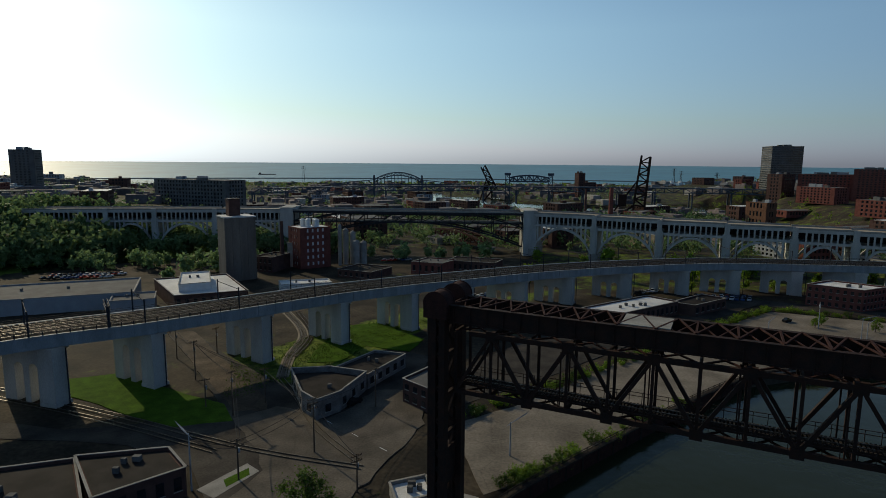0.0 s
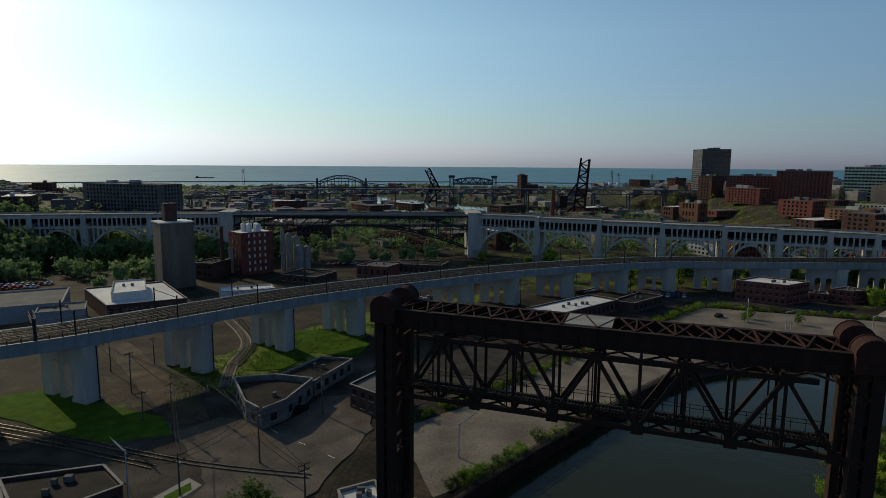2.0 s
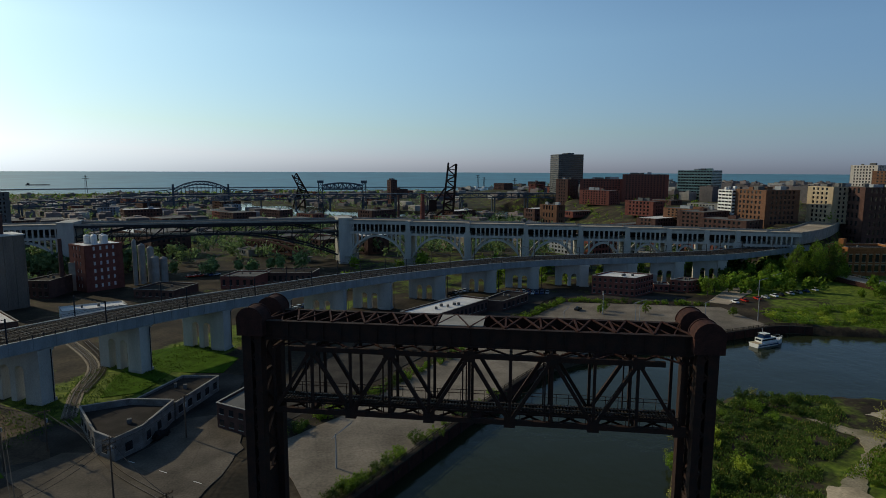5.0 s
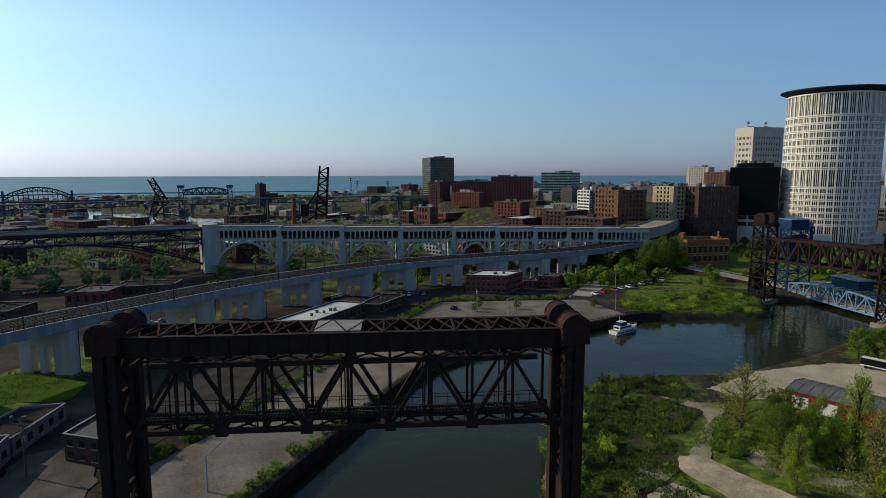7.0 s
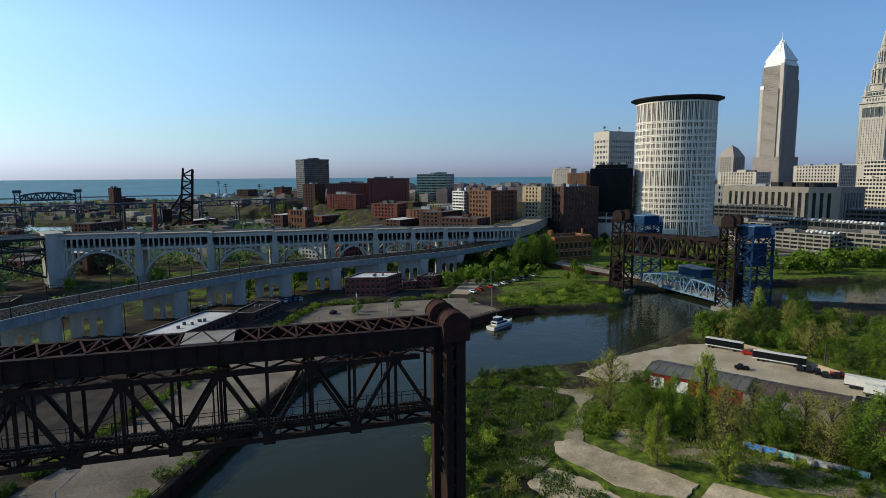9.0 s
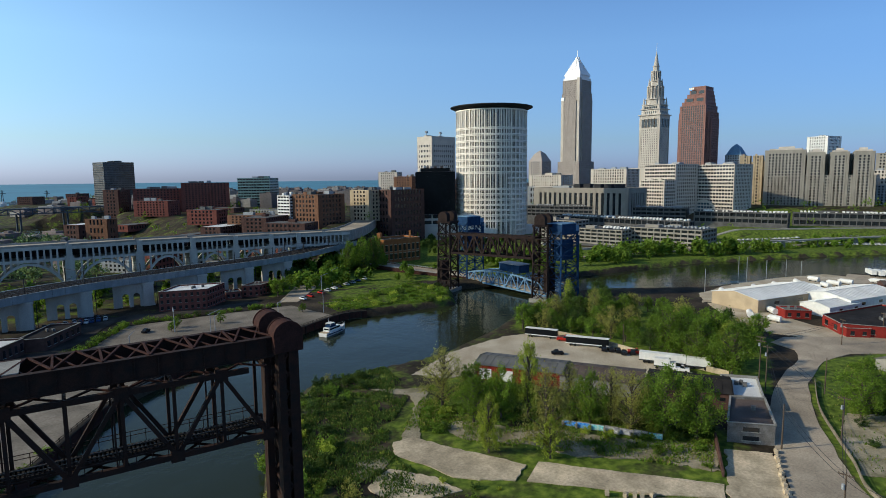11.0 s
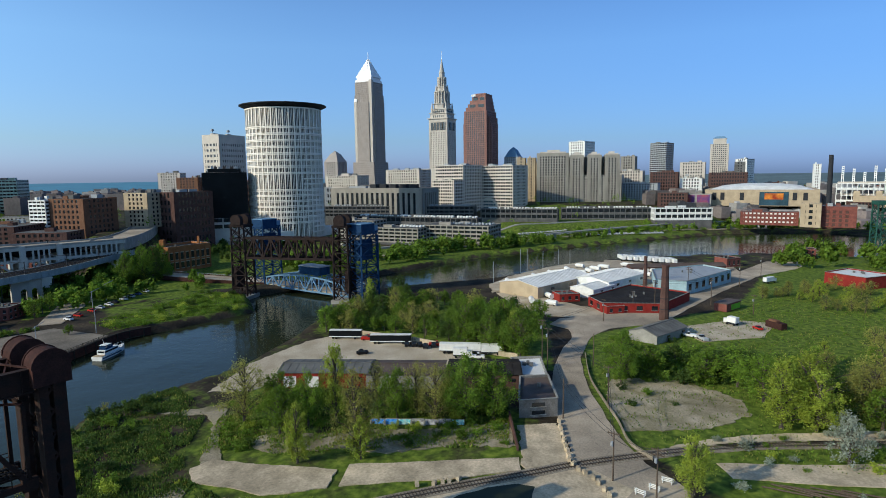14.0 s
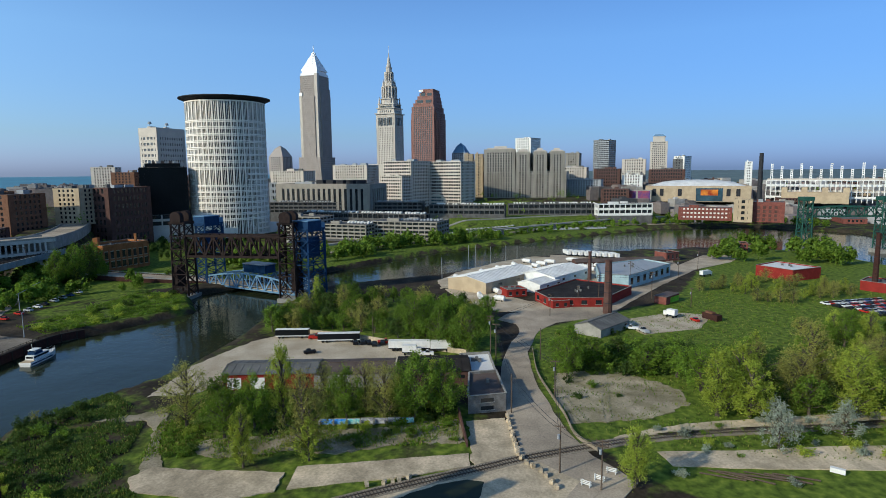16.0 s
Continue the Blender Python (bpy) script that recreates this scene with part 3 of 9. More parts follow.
for y in (0.6, 2.0, 3.4):
    bar("stringer", NB, (X0, y, ZB + 0.7), (X1, y, ZB + 0.7), 0.45, 0.6, BLACKSTEEL)
bt = Build()
for i in range(120):
    bt.box(X0 + 0.4 + i * (X1 - X0 - 0.8) / 119, 1.9, ZB + 1.1, 0.28, 3.4, 0.22)
part("tie_row", bt.mesh("tie_row", TIE), NB)["kind"] = "stuff"
for y in (1.2, 2.64):
    bar("rail", NB, (X0, y, ZB + 1.3), (X1, y, ZB + 1.3), 0.09, 0.16, RAIL)
for y in (near_y + 0.2, far_y - 0.2):
    for z in (1.7, 2.3):
        bar("handrail", NB, (X0, y, ZB + z), (X1, y, ZB + z), 0.09, 0.09, BLACKSTEEL)
    for i in range(33):
        bar("rail_post", NB, (X0 + i * (X1 - X0) / 32, y, ZB + 0.5), (X0 + i * (X1 - X0) / 32, y, ZB + 2.3), 0.1, 0.1, BLACKSTEEL)

# ---- the curving railway viaduct ----
VIA = [(-190, 60, 20), (-150, 103, 20), (-110, 141.5, 20), (-84, 160, 19.8), (-60, 181, 19.5), (-38, 202, 19), (-13, 221, 18.5), (12, 238, 17.8), (36, 254, 17.2), (61, 268, 16.6), (90, 280, 16.2), (139, 292, 16), (194, 289, 16), (242, 284, 16), (283, 284, 16.2), (345, 292, 18)]


def smooth(pts, step):
    """Points at even steps along a smooth line through pts."""
    P = [Vector(p) for p in pts]
    dense = []
    for i in range(len(P) - 1):
        p0, p1, p2, p3 = P[max(i - 1, 0)], P[i], P[i + 1], P[min(i + 2, len(P) - 1)]
        for j in range(20):
            t = j / 20
            dense.append(0.5 * ((2 * p1) + (p2 - p0) * t + (2 * p0 - 5 * p1 + 4 * p2 - p3) * t * t + (3 * p1 - p0 - 3 * p2 + p3) * t ** 3))
    dense.append(P[-1])
    out, run, need = [dense[0]], 0.0, step
    for a, b in zip(dense, dense[1:]):
        d = (b - a).length
        while run + d >= need:
            out.append(a.lerp(b, (need - run) / d))
            need += step
        run += d
    return out


def ribbon(line, a0, a1, z0, z1):
    """A solid strip along a line, from a0 to a1 metres to its left, z0 to z1 over it."""
    b = Build()
    n = len(line)
    for i, p in enumerate(line):
        d = (line[min(i + 1, n - 1)] - line[max(i - 1, 0)])
        d.z = 0
        d.normalize()
        side = Vector((-d.y, d.x, 0))
        b.v += [tuple(p + side * a + Vector((0, 0, z))) for a, z in ((a0, z0), (a1, z0), (a1, z1), (a0, z1))]
    for i in range(n - 1):
        k = 4 * i
        b.f += [(k + j, k + (j + 1) % 4, k + 4 + (j + 1) % 4, k + 4 + j) for j in range(4)]
    b.f += [(3, 2, 1, 0), (4 * n - 4, 4 * n - 3, 4 * n - 2, 4 * n - 1)]
    b.mi = [0] * len(b.f)
    return b


def at_line(line, i, a=0.0):
    d = line[min(i + 1, len(line) - 1)] - line[max(i - 1, 0)]
    d.z = 0
    d.normalize()
    return line[i] + Vector((-d.y, d.x, 0)) * a, math.atan2(d.y, d.x)


VW = 17.5
line = smooth(VIA, 3.0)
VD = thing("railway_viaduct", 0, 0, 0, "long curving railway viaduct of grey girders on concrete piers", "viaduct")
part("deck", ribbon(line, 0.2, VW - 0.2, -0.9, -0.35).mesh("deck", BALLAST), VD, "brown ballasted track deck")
for a in (0.0, VW - 0.5):
    for i in range(0, len(line) - 1, 7):
        seg = line[i:i + 8]
        if len(seg) > 1:
            part("girder", ribbon(seg, a, a + 0.5, -3.6, -0.2).mesh("girder", GIRDER), VD)
            part("flange", ribbon(seg, a - 0.15, a + 0.65, -0.32, -0.12).mesh("flange", GIRDER), VD)
for a in (2.6, 4.04, 6.8, 8.24, 10.6, 12.04, 14.4, 15.84):
    part("rail", ribbon(line, a - 0.06, a + 0.06, -0.3, -0.12).mesh("rail", RAIL), VD)
bt = Build()
tline = smooth(VIA, 1.1)
for i in range(len(tline)):
    for a in (3.3, 7.5, 11.3, 15.1):
        p, ang = at_line(tline, i, a)
        bt.box(p.x, p.y, p.z - 0.32, 0.35, 2.6, 0.14, ang)
part("tie_row", bt.mesh("tie_row", TIE), VD)["kind"] = "stuff"
for a in (0.25, VW - 0.25):
    for z in (0.45, 0.95):
        part("handrail", ribbon(line, a - 0.05, a + 0.05, z, z + 0.08).mesh("handrail", DARKSTEEL), VD)
post = Build()
post.box(0, 0, 0.4, 0.24, 0.24, 1.25)
post_me = post.mesh("rail_post", DARKSTEEL)
stiff = Build()
stiff.box(0, 0, -1.9, 0.14, 0.16, 3.2)
stiff_me = stiff.mesh("stiffener", GIRDER)
for i in range(0, len(line)):
    p, ang = at_line(line, i, 0.25)
    part("rail_post", post_me, VD, m=Matrix.Translation(p))
    if i % 2:
        continue
    p, ang = at_line(line, i, -0.08)
    part("stiffener", stiff_me, VD, m=Matrix.Translation(p) @ Matrix.Rotation(ang, 4, "Z"))


def pier_mesh(h):
    """A pier across the deck: a broad shaft under the near girder, then a wall with two round arches."""
    b = Build()
    d, n = VW + 0.8, 10
    pts = [(4.6, 0)]
    for x0, op in ((6.2, 3.0), (11.2, 3.0)):
        r = op / 2
        spring = h - 4.6 - r
        pts += [(x0, 0)] + [(x0 + r - r * math.cos(math.pi * i / n), spring + r * math.sin(math.pi * i / n)) for i in range(n + 1)] + [(x0 + op, 0)]
    pts += [(d, 0), (d, h), (4.6, h)]
    k = len(pts)
    t = 1.3
    b.add([(-t, y, z) for y, z in pts] + [(t, y, z) for y, z in pts],
          [tuple(range(k)), tuple(range(2 * k - 1, k - 1, -1))] + [(i, k + i, k + (i + 1) % k, (i + 1) % k) for i in range(k)])
    b.box(0, 2.15, h / 2, 4.4, 4.9, h)
    b.box(0, 2.15, h + 0.1, 5.2, 5.7, 0.9)
    b.box(0, (d + 5.0) / 2, h + 0.1, 3.4, d - 4.6, 0.7)
    b.box(0, 2.15, 0.5, 5.0, 5.5, 1.0)
    return b


PIERS = [(-124, 132), (-102.4, 149), (-82, 164), (-58, 184), (-36.5, 205), (-11.5, 223.5), (12, 240), (37, 256.5), (60, 269.5), (90, 282), (122, 290.5), (150, 293), (180, 291.5), (210, 289), (240, 286), (268, 285.5)]
AXES = {(-124, 132): 74, (-102.4, 149): 74, (-82, 164): 63, (-58, 184): 59, (-36.5, 205): 53, (-11.5, 223.5): 55}
for x, y in PIERS:
    i = min(range(len(line)), key=lambda q: (line[q].x - x) ** 2 + (line[q].y - y) ** 2)
    p, ang = at_line(line, i, 1.1)
    h = p.z - 4.3
    part("pier", pier_mesh(h).mesh("pier", PALE), VD, "pale concrete pier with narrow arches", Matrix.Translation((p.x, p.y, 0)) @ Matrix.Rotation(radians(AXES.get((x, y), 62)), 4, "Z"))
    p, ang = at_line(line, i, 1.0)
    bar("drain_pipe", VD, (p.x + 1.8 * math.cos(ang), p.y + 1.8 * math.sin(ang) - 0.3, 0), (p.x + 1.8 * math.cos(ang), p.y + 1.8 * math.sin(ang) - 0.3, h), 0.25, 0.25, DARKSTEEL)
for i in range(4, len(line), 9):
    p, ang = at_line(line, i, 0.5)
    q, _ = at_line(line, i, VW - 0.5)
    for e in (p, q):
        bar("catenary_mast", VD, (e.x, e.y, e.z - 0.5), (e.x, e.y, e.z + 6.6), 0.32, 0.32, DARKSTEEL)
    bar("catenary_beam", VD, (p.x, p.y, p.z + 6.0), (q.x, q.y, q.z + 6.0), 0.12, 0.16, DARKSTEEL)
# a lattice signal gantry over the tracks
gi = min(range(len(line)), key=lambda q: (line[q].x + 91) ** 2 + (line[q].y - 155) ** 2)
p, ang = at_line(line, gi, 0.3)
q, _ = at_line(line, gi, 10.5)
GA = thing("signal_gantry", p.x, p.y, p.z - 0.4, "dark lattice signal gantry over the viaduct tracks", "gantry")
d = q - p
bar("mast", GA, (0, 0, 0), (0, 0, 6.2), 0.6, 0.6, DARKSTEEL)
for z in (5.0, 6.2):
    for o in (-0.5, 0.5):
        w = Vector((math.cos(ang), math.sin(ang), 0)) * o
        bar("gantry_chord", GA, Vector((0, 0, z)) + w, d + Vector((0, 0, z)) + w, 0.16, 0.16, DARKSTEEL)
for k in range(8):
    a, b2 = d * (k / 8), d * ((k + 1) / 8)
    bar("gantry_lacing", GA, a + Vector((0, 0, 5)), b2 + Vector((0, 0, 6.2)), 0.1, 0.1, DARKSTEEL)
    bar("gantry_lacing", GA, a + Vector((0, 0, 6.2)), b2 + Vector((0, 0, 5)), 0.1, 0.1, DARKSTEEL)

# ---- the high arch bridge ----
DSB = [(-330, 398), (-290, 405), (-236, 412), (-204, 416), (-163, 420), (-112, 421), (60, 412), (100, 393), (137, 375), (173, 360), (207, 347), (235, 335), (259, 324), (280, 313.5), (297, 305), (330, 287)]
DS = thing("arch_bridge", 0, 0, 0, "long double-deck concrete arch bridge with a dark steel centre span", "bridge")
DW = 20.0


def arch_span(x0, y0, x1, y1, spring):
    """One concrete span between two piers: ribs, spandrel columns, arcade and deck."""
    before = set(DS.children)
    p, q = Vector((x0, y0, 0)), Vector((x1, y1, 0))
    L = (q - p).length
    d = (q - p) / L
    side = Vector((-d.y, d.x, 0))
    ang = math.atan2(d.y, d.x)
    a, b2 = 2.6, L - 2.6
    crown = 20.6
    n = 14

    def rib(s):
        k = (s - a) / (b2 - a) * 2 - 1
        return spring + (crown - spring) * (1 - k * k) ** 0.75
    for off in (0.6, DW - 2.0):
        b = Build()
        vs = []
        for i in range(n + 1):
            s = a + (b2 - a) * i / n
            zt = rib(s)
            th = 1.3 + 0.9 * abs(i / n * 2 - 1)
            for o, z in ((off, zt - th), (off + 1.6, zt - th), (off + 1.6, zt), (off, zt)):
                w = p + d * s + side * o
                vs.append((w.x, w.y, z))
        b.add(vs, [(4 * i + j, 4 * i + (j + 1) % 4, 4 * i + 4 + (j + 1) % 4, 4 * i + 4 + j) for i in range(n) for j in range(4)])
        part("arch_rib", b.mesh("arch_rib", PALE), DS)
    nc = max(5, int(L / 3.4))
    for i in range(1, nc):
        s = a + (b2 - a) * i / nc
        z = rib(s)
        for off in (0.9,):
            w = p + d * s + side * off
            if z < 20.2:
                block("spandrel_column", DS, w.x, w.y, (z + 21.2) / 2 - 0.2, 1.0, 1.0, 21.4 - z, PALE, ang)
        w = p + d * s + side * 0.35
        block("arcade_post", DS, w.x, w.y, 25.2, 0.9, 0.7, 5.4, PALE, ang)
    for name, z, h, o0, o1 in (("lower_deck", 21.8, 1.6, 0.2, DW - 0.2), ("arcade_head", 28.3, 1.0, 0.0, 0.7), ("upper_deck", 29.2, 0.9, 0.0, DW)):
        w = p + d * (L / 2) + side * ((o0 + o1) / 2)
        block(name, DS, w.x, w.y, z, L, o1 - o0, h, PALE, ang)
    w = p + d * (L / 2) + side * (DW / 2)
    block("roadway", DS, w.x, w.y, 29.72, L, DW - 3, 0.12, ASPHALT, ang)
    w = p + d * (L / 2) + side * (DW - 3)
    block("inner_wall", DS, w.x, w.y, 25.0, L, 0.5, 5.0, DARKSTEEL, ang)
    for o in (0.1, DW - 0.1):
        w = p + d * (L / 2) + side * o
        block("parapet", DS, w.x, w.y, 30.2, L, 0.35, 1.1, CONCRETE, ang)
    # pier shaft at the start of the span, pilasters in front and behind
    w = p + side * (DW / 2)
    block("pier", DS, w.x, w.y, 12.0, 4.6, DW + 0.6, 24.0, PALE, ang)
    w = p + side * 0.0
    block("pilaster", DS, w.x, w.y, 15.5, 3.0, 1.6, 30.6, PALE, ang)
    block("pier_base", DS, w.x + side.x * DW / 2, w.y + side.y * DW / 2, 2.6, 7.0, DW + 3, 5.2, CONCRETE, ang)
    # the deck falls towards the town
    for ob in set(DS.children) - before:
        ob.location.z -= 4.0 * max(0, x0 - 60) / 240


for (x0, y0), (x1, y1) in zip(DSB, DSB[1:]):
    if (x0, y0) != (-112, 421):
        arch_span(x0, y0, x1, y1, 6.5)
ramp = smooth([(329, 287.5, 26.0), (365, 305, 25.2), (410, 332, 24.4), (470, 372, 23.8)], 6.0)
part("approach_wall", ribbon(ramp, 0, DW, -7, -0.4).mesh("approach_wall", CONCRETE), DS, "solid concrete approach to the bridge")
part("approach_road", ribbon(ramp, 1.2, DW - 1.2, -0.4, -0.25).mesh("approach_road", ASPHALT), DS)
for o in (0.0, DW - 0.4):
    part("approach_parapet", ribbon(ramp, o, o + 0.4, -0.4, 0.7).mesh("approach_parapet", CONCRETE), DS)
# towers beside the centre span
for x, y in ((-112, 421), (60, 412)):
    w = Vector((x, y + DW / 2, 0))
    block("pylon", DS, w.x, w.y, 15.6, 9.0, DW + 2.4, 31.2, PALE)
    block("pylon_cap", DS, w.x, w.y, 31.5, 10.0, DW + 3.4, 0.8, PALE)
# the steel centre span
n = 16
for off in (2.0, DW - 2.0):
    prev = None
    for i in range(n + 1):
        k = i / n
        x = -107 + 162 * k
        y = 421 - 9 * k + off
        s = 2 * k - 1
        zl = 6 + 16.5 * (1 - s * s)
        zu = min(zl + 7.5 + 6 * abs(s), 27.6)
        if prev:
            bar("arch_chord", DS, prev[0], (x, y, zl), 0.9, 1.1, DARKSTEEL)
            bar("arch_chord", DS, prev[1], (x, y, zu), 0.8, 0.9, DARKSTEEL)
            bar("arch_web", DS, prev[0], (x, y, zu), 0.5, 0.5, DARKSTEEL)
        bar("arch_web", DS, (x, y, zl), (x, y, 27.8), 0.5, 0.5, DARKSTEEL)
        prev = ((x, y, zl), (x, y, zu))
block("upper_deck", DS, -26, 416.5 + DW / 2, 28.9, 164, DW, 1.5, DARKSTEEL, math.atan2(-9, 172))
block("lower_deck", DS, -26, 416.5 + DW / 2, 22.2, 164, DW - 2, 0.8, DARKSTEEL, math.atan2(-9, 172))
for o in (0.1, DW - 0.1):
    block("parapet", DS, -26, 416.5 + o, 30.2, 164, 0.3, 1.1, CONCRETE, math.atan2(-9, 172))

# ---- buildings ----
def lattice(w, d, h, floors, bays, bayd, pier=0.45, sill=0.45, deep=0.35, base=0.0, top=0.9, flute=0.0, piery=None):
    """The wall of a block: piers and bands that leave real window openings."""
    b = Build()
    fh = (h - base - top) / floors
    for sx in (-1, 1):
        pw = d / bayd
        x = sx * (w / 2 - deep / 2)
        for i in range(bayd + 1):
            ww = pw * pier * (1.6 if i in (0, bayd) else 1)
            y = -d / 2 + i * pw
            y = min(max(y, -d / 2 + ww / 2), d / 2 - ww / 2)
            b.box(x + sx * flute, y, h / 2, deep, ww, h)
        for k in range(floors):
            b.box(x - sx * 0.03, 0, base + (k + sill / 2) * fh, deep, d - 0.02, fh * sill)
        b.box(x + sx * (flute + 0.05), 0, h - top / 2, deep, d + 0.1, top + 0.01)
    for sy in (-1, 1):
        pw = w / bays
        y = sy * (d / 2 - deep / 2)
        for i in range(bays + 1):
            ww = pw * (piery or pier) * (1.6 if i in (0, bays) else 1)
            x = -w / 2 + i * pw
            x = min(max(x, -w / 2 + ww / 2), w / 2 - ww / 2)
            b.box(x, y + sy * flute, h / 2, ww, deep, h)
        for k in range(floors):
            b.box(0, y - sy * 0.03, base + (k + sill / 2) * fh, w - 0.02, deep, fh * sill)
        b.box(0, y + sy * (flute + 0.05), h - top / 2, w - 0.04, deep, top + 0.02)
    return b


def tower(name, x, y, z, w, d, h, floors, bays, bayd, wall, glass, label, category="office building", rz=-13.0, roof=None, units=3, group="", seed=1, **kw):
    """A block whose glass stands back behind a real grid of piers and bands."""
    T = thing(name, x, y, z, label, category, group, rz)
    deep = kw.get("deep", 0.35)
    c = Build()
    c.box(0, 0, (h - 0.4) / 2, w - 2 * deep, d - 2 * deep, h - 0.4)
    part("glazing", c.mesh("glazing", glass), T)
    part("facade_grid", lattice(w, d, h, floors, bays, bayd, **kw).mesh("facade_grid", wall), T)["kind"] = "stuff"
    top_slab = block("roof", T, 0, 0, h - 0.35, w - 0.7, d - 0.7, 0.3, roof or ROOFGREY)
    rnd = random.Random(seed)
    for i in range(units):
        a, b2 = rnd.uniform(-0.3, 0.3) * w, rnd.uniform(-0.3, 0.3) * d
        s = rnd.uniform(0.08, 0.22)
        sub_block("roof_unit", top_slab, a, b2, h + 0.9, w * s, d * s, rnd.uniform(2.0, 4.5), rnd.choice([GREYMETAL, wall, ROOFGREY]))
    return T


def at(yaw, dist):
    return -math.sin(radians(yaw)) * dist, math.cos(radians(yaw)) * dist

# ---- the skyline ----
def plate(T, name, n, r0, r1, z0, z1, material, turn=0.0):
    b = Build()
    vs = []
    for r, z in ((r0, z0), (r1, z1)):
        for i in range(n):
            a = 2 * math.pi * (i + 0.5) / n + turn
            vs.append((r * math.cos(a), r * math.sin(a), z))
    b.add(vs, [(i, (i + 1) % n, n + (i + 1) % n, n + i) for i in range(n)] + [tuple(range(n - 1, -1, -1)), tuple(range(n, 2 * n))])
    return part(name, b.mesh(name, material), T)


def ring_band(T, r0, r1, z0, z1, a0, a1, material):
    """A band round part of a cylinder, from angle a0 to a1 in degrees."""
    n = max(2, int((a1 - a0) / 5))
    b = Build()
    vs = []
    for i in range(n + 1):
        a = radians(a0 + (a1 - a0) * i / n)
        vs += [(r * math.cos(a), r * math.sin(a), z) for r, z in ((r0, z0), (r1, z0), (r1, z1), (r0, z1))]
    b.add(vs, [(4 * i + j, 4 * i + 4 + j, 4 * i + 4 + (j + 1) % 4, 4 * i + (j + 1) % 4) for i in range(n) for j in range(4)] + [(0, 1, 2, 3), (4 * n + 3, 4 * n + 2, 4 * n + 1, 4 * n)])
    part("floor_band", b.mesh("floor_band", material), T)


def courthouse():
    x, y = at(-62.6, 640)
    T = thing("courthouse_tower", x, y, 4, "tall round-fronted courthouse tower in cream precast under a dark visor", "office tower")
    H, Rr, groups = 128.0, 37.0, 42
    c = Build()
    c.tube((0, 0, 0), (0, 0, H), Rr - 0.9, Rr - 0.9, 84)
    part("glazing", c.mesh("glazing", GLASS), T)
    broad, slim = Build(), Build()
    broad.box(-0.1, 0, H / 2, 1.3, 1.3, H)
    broad_me = broad.mesh("pier", COURT)
    for i in range(groups):
        a = 2 * math.pi * i / groups
        part("pier", broad_me, T, m=Matrix.Translation((math.cos(a) * (Rr - 0.2), math.sin(a) * (Rr - 0.2), 0)) @ Matrix.Rotation(a, 4, "Z"))
        for k in (0.37, 0.63):
            a = 2 * math.pi * (i + k) / groups
            slim.box(math.cos(a) * (Rr - 0.5), math.sin(a) * (Rr - 0.5), H / 2, 0.7, 0.42, H, a)
    part("mullion_row", slim.mesh("mullion_row", COURT), T)["kind"] = "stuff"
    # floor by floor, with tall slots at the crown, the waist and the foot
    z = H - 18.1
    for k in range(8):
        ring_band(T, Rr - 1.0, Rr + 0.55, z - 1.1, z - 0.1, 0, 360, COURT)
        ring_band(T, Rr - 1.0, Rr + 0.5, z - 2.3, z - 1.5, 0, 360, COURT)
        z -= 6.3
    for k in range(2):
        z -= 5.2
        ring_band(T, Rr - 1.0, Rr + 0.5, z + 4.0, z + 5.4, 234, 511, COURT)
    for k in range(7):
        ring_band(T, Rr - 1.0, Rr + 0.55, z - 0.9, z, 0, 360, COURT)
        ring_band(T, Rr - 1.0, Rr + 0.5, z - 2.1, z - 1.3, 0, 360, COURT)
        z -= 5.3
    for k in range(3):
        ring_band(T, Rr - 1.0, Rr + 0.5, z - 1.4, z, 249, 511, COURT)
        z -= 5.3
    ring_band(T, Rr - 1.0, Rr + 0.6, H - 1.2, H, 0, 360, COURT)
    v = Build()
    v.tube((0, 0, H + 1.0), (0, 0, H + 3.4), Rr + 0.5, Rr + 6.0, 72)
    v.tube((0, 0, H + 3.4), (0, 0, H + 4.2), Rr + 6.0, Rr + 6.0, 72)
    part("visor", v.mesh("visor", DARKSTEEL), T, "dark flared roof visor")
    c = Build()
    c.tube((0, 0, H), (0, 0, H + 1.2), Rr - 4, Rr - 4, 48)
    part("attic", c.mesh("attic", DARKSTEEL), T)
    block("podium", T, 0, 0, 4, 84, 60, 9, COURT, radians(-20))


courthouse()


